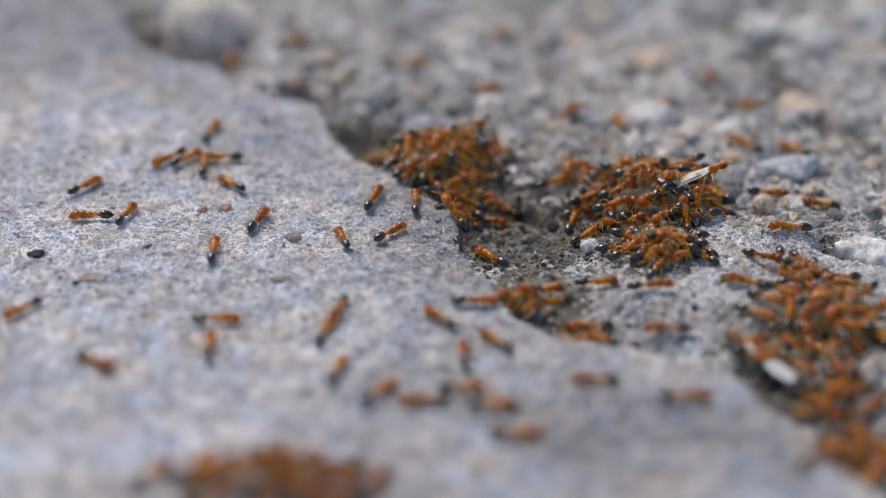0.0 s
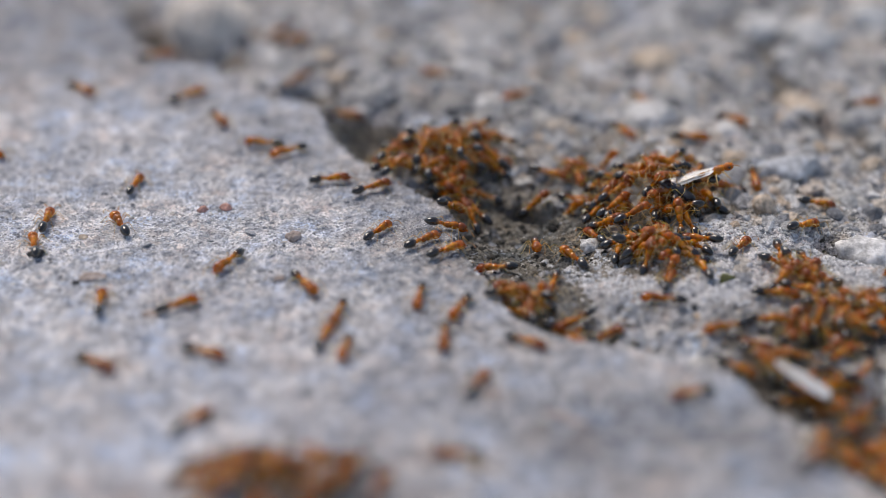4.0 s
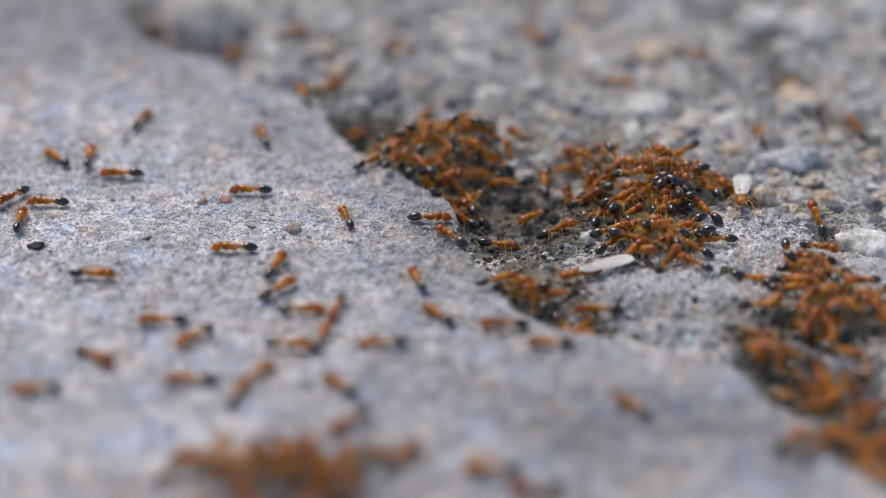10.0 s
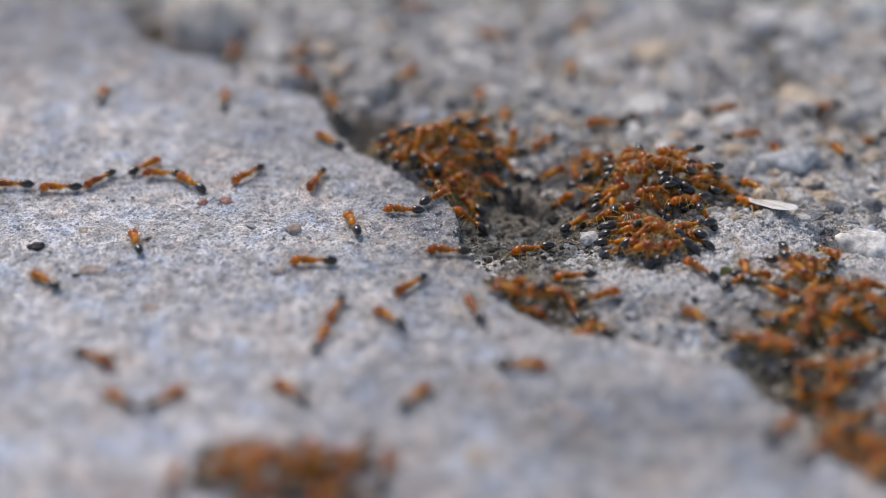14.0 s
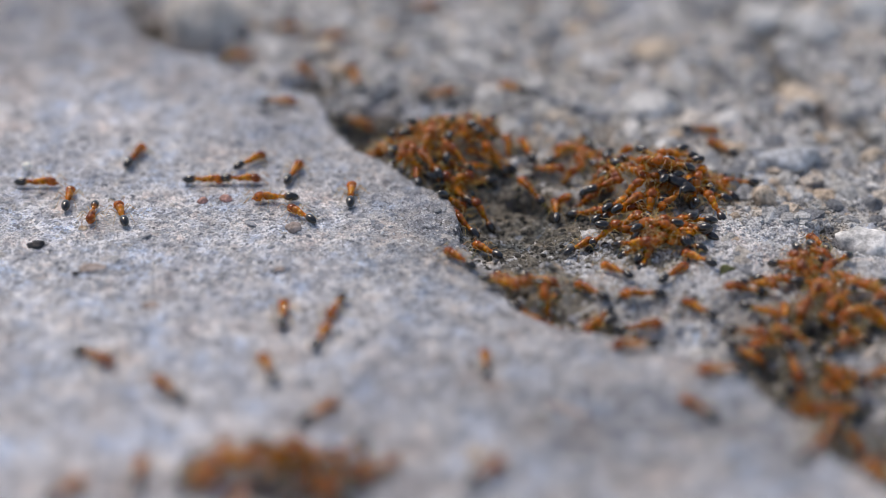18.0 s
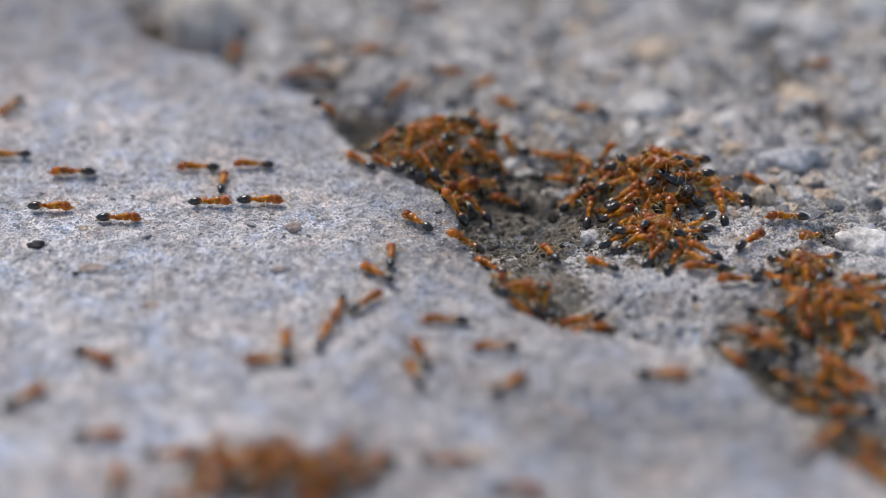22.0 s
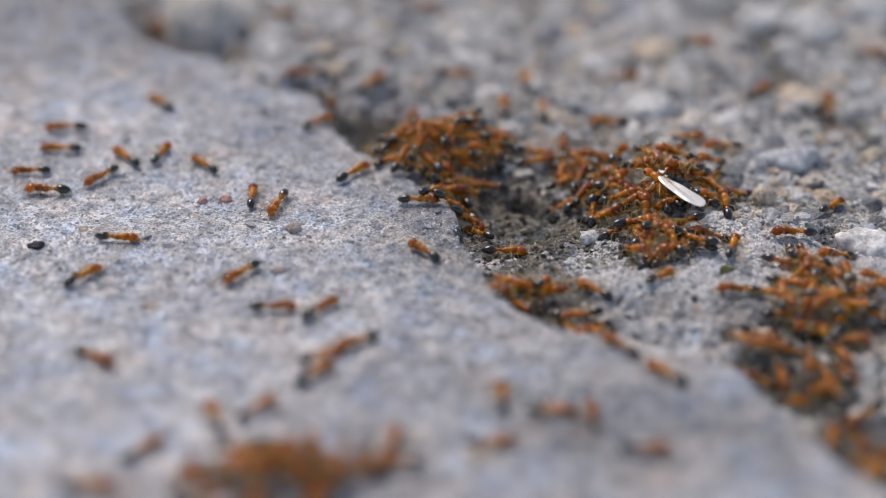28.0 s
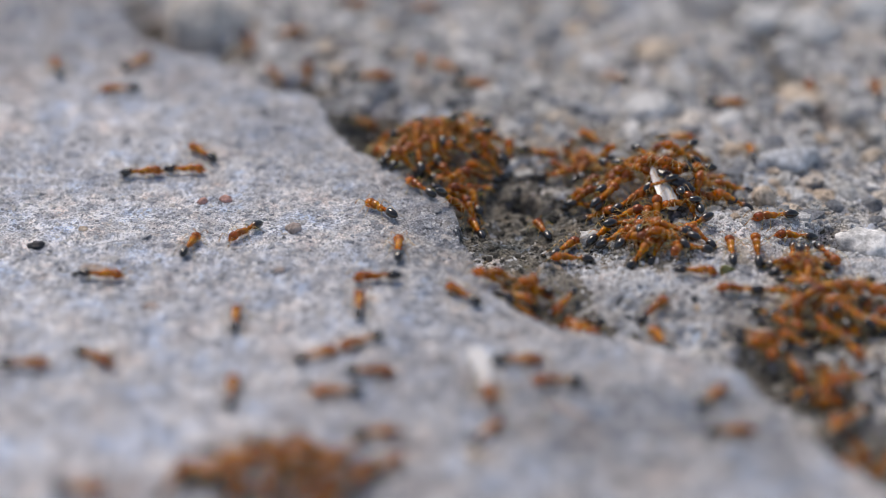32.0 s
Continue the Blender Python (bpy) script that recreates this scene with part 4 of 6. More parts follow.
    walk(walkers[13], stroll([(0, -16.7, 13.7, -180), (1, -18.3, 9.2, 0), (2, -14.4, 14.5, 134), (3, -10.9, 14.8, 0), (6, -13.3, 13.8, 90), (7, -10.6, 9.8, -180), (8, -11.2, 7.5, -108), (9, -5.8, 3.5, 46), (10, -14.5, -0.5, -180), (11, -19.7, -2.4, -180), (12, -21.9, -5.0, 46), (13, -20.7, -0.7, -180), (14, -21.5, 0.3, 108), (17, -13.4, -10.8, 46), (18, -11.1, -15.2, 108), (19, -8.9, -2.7, 72), (20, -6.8, -5.7, 134), (21, -10.0, -17.4, 134), (22, -16.5, -24.0, 0), (23, -9.1, -18.3, 108), (24, -18.3, -19.3, 0), (25, -18.5, -18.7, 0), (28, -14.0, -20.2, 108), (29, -22.9, -11.4, 72), (30, -20.5, -17.3, 0), (31, -12.5, -21.7, -180), (32, -13.2, -17.6, 90)]))
    walk(walkers[14], stroll([(0, -15.6, 9.6, 134), (1, -14.6, 9.9, 134), (2, -9.8, 10.0, 0), (3, -9.4, 10.2, 72), (6, -6.5, 10.4, 46), (7, -7.9, 8.6, 0), (8, -8.3, 6.6, 108), (9, -3.4, 4.6, 46), (10, -14.0, 7.5, -180), (11, -16.1, 5.8, 72), (12, -14.4, 12.5, 72), (13, -15.4, 11.2, -180), (14, -20.7, 9.9, -180), (17, -10.4, 6.2, -180), (18, -15.0, 8.9, 0), (19, -15.4, 9.6, 0), (20, -12.3, 9.2, 46), (21, -15.6, 13.8, -180), (22, -16.2, 8.4, 90), (23, -8.8, 2.4, 0), (24, -13.0, 9.1, 72), (25, -15.2, 8.9, -180), (28, -13.9, 6.6, 90), (29, -18.5, -1.5, 46), (30, -15.7, -6.8, 0), (31, -13.7, -9.5, 90), (32, -13.7, -9.5, 90)]))
    walk(walkers[15], stroll([(0, -15.1, -8.5, 0), (1, -18.7, -0.8, -90), (2, -20.5, -6.1, -134), (3, -19.4, -7.3, -180), (6, -14.9, -5.4, 134), (7, -25.6, -9.6, -180), (8, -20.0, -7.3, 0), (9, -13.0, -12.0, 134), (10, -16.1, -11.3, -134), (11, -16.1, -11.4, 72), (12, -16.0, -10.7, 72), (13, -17.1, -10.7, 134), (14, -17.4, -18.1, 46), (17, -17.3, -26.0, 46), (18, -17.9, -25.8, 90), (19, -4.7, -23.4, 90), (20, -12.8, -19.8, 90), (21, -17.5, -22.9, 46), (22, -21.0, -22.0, 0), (23, -14.7, -16.3, 134), (24, -16.7, -13.2, 90), (25, -18.0, -14.5, 108), (28, -11.6, -19.4, 46), (29, -11.8, -19.4, 0), (30, -7.7, -10.4, 0), (31, -3.5, -16.0, 108), (32, -6.5, -17.5, -180)]))
    walk(walkers[16], stroll([(0, -15.2, -11.7, 90), (1, -21.6, -0.8, 46), (2, -23.8, -9.2, 0), (3, -22.5, -10.5, 0), (6, -24.1, 1.5, 72), (7, -24.6, 3.6, 72), (8, -20.5, -3.2, 0), (9, -15.1, -10.3, 134), (10, -18.4, -9.5, -180), (11, -19.8, -7.2, 134), (12, -23.3, -6.6, 108), (13, -21.3, -11.6, 72), (14, -27.0, -4.6, 134), (17, -21.1, -5.4, 90), (18, -23.0, 3.9, 108), (19, -17.0, 2.8, -180), (20, -11.6, 5.1, 0), (21, -9.9, -10.6, 108), (22, -10.2, -12.6, 90), (23, -10.3, -7.3, 108), (24, -12.7, -8.3, 72), (25, -16.9, -7.8, -134), (28, -13.7, -3.7, -134), (29, -16.4, -3.0, 0), (30, -11.3, -4.4, 134), (31, -9.7, -8.4, -180), (32, -5.6, -7.9, 90)]))
    walk(walkers[17], stroll([(0, -28.1, -7.0, -134), (1, -28.4, 1.2, -108), (2, -28.5, 1.4, 108), (3, -27.9, -1.8, 46), (6, -30.5, 6.5, -108), (7, -34.9, 4.0, 60), (8, -28.9, -7.0, 0), (9, -23.0, -5.8, 46), (10, -24.0, -3.9, 0), (11, -25.1, -8.4, 134), (12, -27.9, -8.3, -180), (13, -32.1, -11.0, -47), (14, -32.1, -11.0, -47), (17, -33.0, -6.0, -9), (18, -33.0, -6.0, -9), (19, -25.0, 3.8, -90), (20, -25.1, 4.2, -90), (21, -25.0, 3.9, -90), (22, -28.4, 5.0, 0), (23, -25.6, -7.3, -180), (24, -19.8, -13.2, 0), (25, -20.6, -8.3, -180), (28, -24.6, -4.2, 46), (29, -26.3, -6.3, 46), (30, -23.5, -4.0, 0), (32, -23.5, -4.0, 0)]))
    walk(walkers[18], stroll([(0, -6.8, -14.4, 72), (1, -16.7, -13.3, 72), (2, -16.9, -9.2, 134), (3, -18.3, -10.9, 108), (6, -10.0, -15.3, 46), (7, -8.3, -16.1, 0), (8, -6.3, -13.4, 134), (9, -10.4, -12.6, 0), (10, -11.9, -15.7, 46), (11, -13.8, -12.1, 90), (12, -13.8, -6.1, 90), (13, -19.1, 7.9, 90), (14, -28.0, 8.0, -180), (17, -34.9, 4.0, 60), (18, -30.0, 8.5, 0), (19, -27.6, 8.9, 0), (21, -30.5, 11.0, 0), (22, -32.5, 12.6, -180), (23, -31.1, 7.4, 0), (24, -21.3, 15.2, 72), (25, -20.0, 17.6, 46), (28, -23.8, 12.3, 134), (30, -29.7, 15.6, 134), (31, -24.5, 18.2, 46), (32, -25.7, 23.5, -180)]))
    walk(walkers[19], stroll([(0, -4.1, -16.6, 46), (1, -8.5, -2.6, 46), (2, -11.1, -1.1, 0), (3, -10.4, -2.9, -180), (6, -7.8, -6.0, -180), (7, -2.7, -2.9, 90), (8, -14.3, -2.7, 46), (9, -9.7, -8.5, 46), (10, -10.0, -12.4, 0), (11, -8.7, -12.8, 46), (12, -9.3, -7.0, -134), (13, -7.4, -1.8, 108), (14, -8.9, -2.1, -180), (17, -8.0, -6.1, -180), (18, -10.6, -9.0, 90), (19, -7.7, 4.1, 134), (20, -4.0, -4.6, 46), (21, -4.7, -6.7, -180), (22, -4.4, -4.1, 134), (23, -8.2, -2.0, 46), (24, -9.0, -7.1, 0), (25, -11.8, 8.9, 72), (28, -11.9, 5.8, -108), (29, -8.7, 5.0, -180), (30, -10.8, 6.6, -180), (31, -11.4, 2.1, -180), (32, -4.4, 4.6, 134)]))
    walk(walkers[20], stroll([(0, -1.0, -17.5, -180), (1, -3.3, -16.4, 72), (2, -2.2, -19.2, 90), (3, -17.3, -24.5, 90), (6, -5.3, -21.8, 0), (7, -6.0, -27.2, -106), (8, -21.9, -23.0, 72), (9, -23.1, -23.8, 0), (10, -25.4, -17.2, -180), (11, -27.3, -15.5, -134), (12, -31.1, -16.0, 126), (13, -31.1, -16.0, 126), (14, -31.1, -16.0, 126), (17, -31.1, -16.0, 126), (18, -17.1, -17.4, 134), (19, -15.9, -16.8, 90), (20, -20.8, -17.5, 0), (21, -22.2, -24.5, 90), (22, -26.1, -18.3, 46), (23, -26.1, -18.3, 0), (24, -26.0, -18.7, 0), (28, -18.1, -23.4, 46), (29, -27.5, -15.8, 90), (30, -24.3, -24.7, 46), (32, -26.8, -14.6, 0)]))
    walk(walkers[21], stroll([(0, 3.0, -18.1, 0), (1, 1.4, -16.6, 108), (2, 3.0, -20.6, 46), (3, 2.6, -23.0, 90), (6, -2.3, -23.2, 134), (7, -3.9, -23.0, 134), (8, -5.1, -21.0, 46), (9, -3.3, -17.1, 0), (10, -6.4, -16.8, 134), (11, -2.8, -17.8, 0), (12, 1.5, -16.2, 46), (13, -4.0, -19.8, 90), (17, 5.0, -12.5, 134), (18, 12.6, -12.4, -180), (19, 8.1, -12.6, 46), (20, 2.3, -17.6, 0), (21, 2.3, -17.2, 90), (22, 4.1, -16.9, 46), (23, 14.7, -17.5, 0), (24, 4.0, -12.8, 72), (25, 7.8, -18.3, -180), (28, 6.7, -19.5, 0), (29, 9.6, -16.9, 134), (30, 10.5, -16.9, 0), (31, 9.7, -18.7, 134), (32, 16.7, -18.1, 46)]))
    walk(walkers[22], stroll([(0, 4.3, -21.0, 0), (1, 8.1, -15.9, -180), (2, 9.4, -23.4, 134), (3, 9.8, -31.0, 137), (6, 9.8, -31.0, 137), (7, 11.1, -22.8, 90), (8, 4.0, -25.9, 46), (9, 10.5, -26.7, 0), (10, 2.9, -25.3, -180), (11, 7.1, -17.2, 72), (13, 9.9, -15.0, 90), (14, 4.9, -14.6, 0), (17, 16.0, -9.0, 0), (18, 17.8, -15.4, -180), (19, 18.6, -12.0, 134), (20, 20.3, -13.5, 46), (21, 11.3, -13.5, 0), (22, 13.8, -15.7, 0), (23, 16.5, -13.8, 0), (24, 16.5, -8.8, 90), (25, 17.3, -11.0, -180), (28, 14.2, -15.6, 134), (29, 15.7, -7.7, 108), (30, 20.1, -12.4, 134), (31, 15.3, -13.5, 134), (32, 14.4, -10.4, 108)]))
    walk(walkers[23], stroll([(0, 1.1, -16.1, 0), (1, -1.3, -11.1, 108), (2, -4.0, -15.9, 134), (3, -6.3, -9.6, 90), (6, -6.4, -15.8, 46), (7, -5.6, -21.8, -180), (8, -15.6, -18.4, 0), (9, -11.3, -16.9, 0), (10, -12.8, -17.5, 72), (11, -21.8, -22.5, 72), (12, -21.4, -20.8, 72), (14, -20.0, -18.4, 134), (17, -19.6, -24.7, 90), (18, -22.2, -27.4, 46), (19, -19.2, -26.1, 72), (20, -19.0, -25.7, 72), (21, -19.2, -26.1, 90), (22, -19.2, -26.4, 90), (23, -19.8, -25.8, 90), (24, -19.9, -26.0, 90), (25, -19.9, -24.9, 46), (28, -20.8, -26.9, 0), (29, -21.0, -26.9, 0), (30, -21.0, -26.9, 0), (31, -21.0, -26.9, 0), (32, -21.3, -27.1, 0)]))
    walk(walkers[24], stroll([(0, 1.3, -12.5, 90), (1, -2.9, -9.8, 72), (2, -1.8, -7.8, 72), (3, 0.6, -7.6, 72), (6, -0.9, -15.9, 46), (7, 2.0, -18.1, 0), (8, -0.3, -19.5, 90), (9, -1.5, -21.8, 108), (10, -5.7, -20.5, -134), (11, -8.5, -19.4, -180), (12, -14.1, -18.7, 0), (13, -7.0, -22.2, 90), (14, -6.2, -24.9, 46), (17, 1.0, -26.5, 46), (18, 2.5, -25.8, 46), (19, 2.7, -26.4, 134), (20, 2.2, -25.7, 46), (21, -5.8, -22.0, 46), (22, -6.6, -23.4, 46), (23, -7.9, -16.9, 134), (24, -6.3, -14.0, 46), (25, -8.4, -12.0, 90), (28, -2.9, -22.8, 90), (29, -0.5, -14.7, 134), (30, 1.1, -10.2, 134), (31, 3.6, -9.9, 134), (32, 1.4, -6.5, 134)]))
    walk(walkers[25], stroll([(0, -0.2, -8.2, 134), (1, -5.7, -2.3, -180), (2, -5.4, -0.4, 108), (3, -0.9, -3.4, 72), (6, -2.9, -10.0, 90), (7, 2.5, -3.9, 0), (8, 2.3, -6.1, 134), (9, 3.2, -9.5, -180), (10, -3.8, -12.1, -180), (11, 0.4, -12.8, 90), (12, 1.5, -8.8, 72), (13, 11.4, -4.1, 46), (14, 9.2, -2.5, -180), (17, 11.3, -3.2, 0), (18, 12.1, -2.6, 134), (19, 9.2, 0.5, 72), (20, 3.8, -1.3, 0), (21, 2.1, -5.9, 134), (22, 11.2, -1.6, 134), (23, 12.5, -5.3, -180), (24, 10.2, -2.2, 90), (25, 14.6, -3.0, 46), (28, 14.8, -3.5, 46), (29, 16.8, -2.9, 72), (30, 14.7, -3.8, 46), (31, 10.1, -7.5, 90), (32, 17.3, -2.9, 0)]))
    walk(walkers[26], stroll([(0, 2.1, -6.2, 0), (1, 0.6, -2.5, 46), (2, 0.6, -2.6, 0), (3, 1.8, -5.0, 134), (6, 0.0, -10.4, 134), (7, 1.0, -9.0, -180), (8, -2.8, -4.0, 108), (9, -4.2, -2.2, 108), (10, -9.5, -8.2, 0), (11, -6.3, -7.2, 46), (12, -3.4, 1.5, 46), (13, 1.1, 4.2, 134), (14, 1.7, 6.1, -180), (17, 10.4, 7.3, 46), (18, 6.6, 10.4, 134), (19, 0.7, 10.9, 46), (20, 0.2, 5.5, 46), (21, -2.3, -0.5, 90), (22, 1.4, 0.4, -180), (23, 0.2, 1.0, 134), (24, 5.5, -1.4, 90), (25, 12.4, -1.2, 0), (28, 4.3, 1.6, 0), (29, 4.1, -4.9, -180), (30, 4.1, -4.9, 0), (31, -0.5, -5.0, 0), (32, 3.3, -4.4, -180)]))
    walk(walkers[27], stroll([(0, 3.5, -10.9, 134), (1, 3.2, -11.1, -180), (2, 2.1, -4.9, 134), (3, 3.0, -9.0, 134), (6, 10.1, -14.5, 134), (7, 8.0, -13.5, 0), (8, 7.0, -11.5, 0), (9, 10.5, -14.7, 90), (10, 7.0, -12.1, -180), (11, 16.6, -10.6, -180), (12, 15.4, -9.0, 0), (13, 15.7, -4.3, 46), (14, 17.2, -7.8, 134), (17, 17.1, -7.3, 134), (18, 17.3, -7.1, 134), (19, 19.1, -3.2, 0), (20, 19.9, -4.3, 0), (21, 24.4, 3.0, 90), (22, 24.7, 3.8, -180), (23, 22.7, 3.6, 90), (24, 22.4, 2.1, 90), (25, 30.9, 2.9, -180), (28, 28.3, 6.5, 46), (29, 28.0, 3.7, 108), (30, 26.4, 3.6, 90), (31, 27.8, 3.2, -180), (32, 25.1, 2.1, -180)]))
    walk(walkers[28], stroll([(0, 9.7, -15.2, -180), (1, 10.7, -13.3, 134), (2, 7.2, -12.1, -180), (3, 10.4, -8.6, 0), (6, 11.5, -8.1, 46), (7, 17.9, -4.8, 134), (8, 22.0, -3.1, -180), (9, 18.4, -12.5, 90), (10, 22.0, -11.9, 90), (11, 26.2, -18.3, 90), (12, 26.9, -16.3, 90), (13, 19.5, -7.7, 90), (14, 23.5, -12.1, 0), (17, 24.1, -13.2, 90), (18, 25.0, -16.6, -180), (19, 18.9, -20.2, 46), (20, 19.6, -22.8, 0), (21, 15.3, -15.4, -180), (22, 20.3, -10.3, 90), (23, 18.8, -10.2, 0), (24, 20.2, -4.9, -180), (25, 21.9, -12.8, 134), (28, 20.3, -13.6, -180), (29, 21.2, -12.5, 134), (30, 23.4, -13.5, 134), (31, 20.1, -12.4, 90), (32, 26.3, -8.5, 32)]))
    walk(walkers[29], stroll([(0, 15.1, -17.2, 0), (1, 16.0, -20.0, 108), (2, 18.1, -19.8, -180), (3, 24.1, -22.5, -66), (6, 20.3, -25.2, 90), (7, 16.9, -22.3, 0), (8, 11.4, -23.4, 90), (9, 15.9, -25.1, -180), (10, 5.5, -27.1, -180), (11, 12.4, -18.1, 90), (12, 15.1, -15.0, 46), (13, 11.8, -9.3, -180), (14, 8.8, -6.1, 108), (17, 10.4, -7.8, 0), (18, 13.0, -9.0, 0), (19, 2.3, -10.8, -180), (20, -0.1, -11.4, 134), (21, 2.0, -15.1, 0), (22, -1.4, -13.5, 108), (23, -1.3, -6.9, 46), (24, -4.6, -9.6, 46), (25, -3.9, -8.5, 0), (28, -8.2, -8.2, 46), (29, -6.3, -5.7, -180), (30, -5.9, -5.7, 0), (31, -4.5, -6.2, 46), (32, -4.4, -4.4, -180)]))
    walk(walkers[30], stroll([(0, -17.3, -25.0, 46), (1, -24.4, -8.8, 46), (2, -26.0, -14.8, 108), (3, -16.7, -20.9, 90), (6, -13.1, -17.1, 46), (7, -13.9, -21.3, 72), (8, -18.4, -16.6, 46), (9, -21.3, -22.2, -180), (10, -15.8, -16.2, -180), (11, -19.9, -18.8, 134), (12, -18.2, -17.2, 134), (13, -12.2, -20.5, 72), (14, -9.5, -17.5, 134), (17, -8.0, -13.1, 72), (18, -7.7, -19.7, 46), (19, -0.9, -15.7, 0), (20, -1.6, -14.0, 134), (21, -5.2, -14.5, -180), (22, -11.0, -14.3, -180), (23, -9.0, -14.8, 134), (24, -12.2, -12.9, 90), (25, -14.9, -13.2, -180), (28, -8.2, -15.6, 46), (29, -4.4, -16.9, 108), (30, 2.0, -14.1, -180), (31, 1.7, -13.8, 0), (32, 4.7, -14.1, 0)]))
    walk(walkers[31], stroll([(0, 3.5, 1.8, 134), (1, -1.9, -1.2, 0), (2, 2.9, 2.4, 46), (3, 6.8, 4.7, 72), (6, 6.5, 2.5, 0), (7, 7.6, 4.3, 0), (8, 10.8, 7.1, 90), (9, 7.4, 3.6, 46), (10, 6.7, 7.7, -134), (11, 8.5, 5.5, 0), (12, 8.0, 4.4, -180), (13, 11.0, 1.3, 46), (14, 12.3, 1.7, 0), (17, 19.5, 2.5, -180), (18, 14.4, 7.8, 105), (19, 5.6, 10.1, -180), (20, 1.5, 7.3, 108), (21, 8.0, 3.7, 0), (22, 9.8, 8.0, 108), (23, 10.7, 7.7, 90), (24, 12.2, 2.9, 46), (25, 14.4, 7.8, 105), (28, 9.8, 8.1, 90), (29, 10.5, 5.6, 0), (30, 10.7, 5.1, 108), (31, 9.4, 4.6, 72), (32, 11.4, 3.0, 46)]))
    walk(walkers[32], stroll([(0, 4.5, 10.1, -180), (1, 4.2, 9.2, 72), (2, 6.5, 7.0, -180), (3, 6.8, 10.2, 0), (6, 7.2, 10.5, 90), (7, 6.2, 10.4, -180), (8, 8.5, 9.8, -180), (9, 4.9, 4.0, 46), (10, 3.9, 2.9, 0), (11, 8.8, -3.0, 90), (12, 7.3, -0.8, 0), (13, 9.3, -0.2, 46), (14, 9.5, 5.3, 46), (17, 11.7, 2.6, 46), (18, 8.3, 7.3, 90), (19, 4.0, 6.1, 134), (20, 4.7, 2.9, -108), (21, 1.6, -1.2, 90), (22, 7.6, 0.3, 108), (23, 7.4, 4.6, 134), (24, 11.0, 1.3, 46), (25, 11.0, 3.7, 46), (28, 2.7, 4.7, 134), (29, 7.0, -0.2, -180), (30, 9.6, 1.0, 46), (31, 5.8, 1.1, 46), (32, 8.6, 1.3, 46)]))
    walk(walkers[33], stroll([(0, 3.1, 8.6, 0), (1, 1.5, 7.7, 108), (2, 1.3, 8.0, 108), (3, 1.3, 10.1, -180), (6, 0.7, 10.3, 108), (7, -0.2, 13.0, 134), (8, 0.9, 13.7, 47), (9, 2.3, 6.1, -180), (10, 1.5, 7.0, 134), (11, -3.3, 5.6, 108), (12, -3.3, 7.2, 90), (13, -2.9, 7.9, 46), (14, -0.6, 6.7, 46), (17, 1.5, 4.1, 134), (18, 1.5, 5.5, 134), (19, -5.0, 9.4, 0), (20, -5.2, 10.3, 134), (21, -5.9, 11.1, 134), (22, -6.1, 11.5, 134), (23, -5.7, 5.3, 108), (24, -9.7, 11.2, 46), (25, -11.2, 15.2, 46), (28, -9.8, 17.8, 46), (29, -8.8, 13.6, 90), (30, -6.9, 11.8, 0), (31, -2.8, 9.4, 46), (32, -1.6, 7.8, 134)]))
    walk(walkers[34], stroll([(0, 10.6, -2.6, 0), (1, 9.4, -0.2, 46), (2, 4.6, 0.1, 72), (3, 7.9, -1.3, -180), (6, 7.2, -4.4, 0), (7, 11.1, -2.6, 0), (8, 8.9, -0.8, 134), (9, 9.3, -7.6, -180), (10, -0.3, -8.8, 134), (11, -1.8, -9.6, 72), (12, -5.7, -9.6, 0), (13, -5.8, -8.5, 134), (14, -3.5, -9.2, 134), (17, 0.0, -9.5, 108), (18, 2.7, -14.5, 90), (19, 3.3, -14.2, 46), (20, -0.5, -17.9, -180), (21, -2.6, -17.5, 134), (22, -1.8, -15.7, 108), (23, 1.1, -16.3, 72), (24, 1.8, -16.5, 46), (25, 3.1, -15.3, 134), (28, 2.9, -22.7, 0), (29, 0.0, -20.7, 134), (30, -0.3, -19.2, 90), (31, 2.7, -18.9, 46), (32, -4.1, -21.7, 0)]))
    walk(walkers[35], stroll([(0, 14.9, -8.7, -180), (1, 8.4, -7.4, -180), (2, 8.0, -2.4, 90), (3, 7.1, -6.8, 90), (6, 9.3, -8.1, -180), (7, 12.8, -6.7, -180), (8, 13.2, -6.4, 0), (9, 14.3, -6.8, 0), (10, 4.1, -9.8, -180), (11, 3.0, -12.2, 46), (12, 5.3, -13.7, 134), (13, 4.9, -13.8, -180), (14, 2.1, -8.1, 108), (17, 7.8, -7.4, -180), (18, 10.2, -4.8, 134), (19, 0.4, -9.6, 108), (20, -1.1, -8.1, 134), (21, -4.4, -11.0, 90), (22, -5.2, -7.6, 46), (23, -6.3, -8.3, 134), (24, -8.5, -9.5, 134), (25, -11.2, -8.2, 72), (28, -11.4, -7.9, 0), (29, -13.9, -13.4, 134), (30, -9.2, -7.9, -180), (31, -2.6, -9.9, 46), (32, -4.8, -15.3, 0)]))
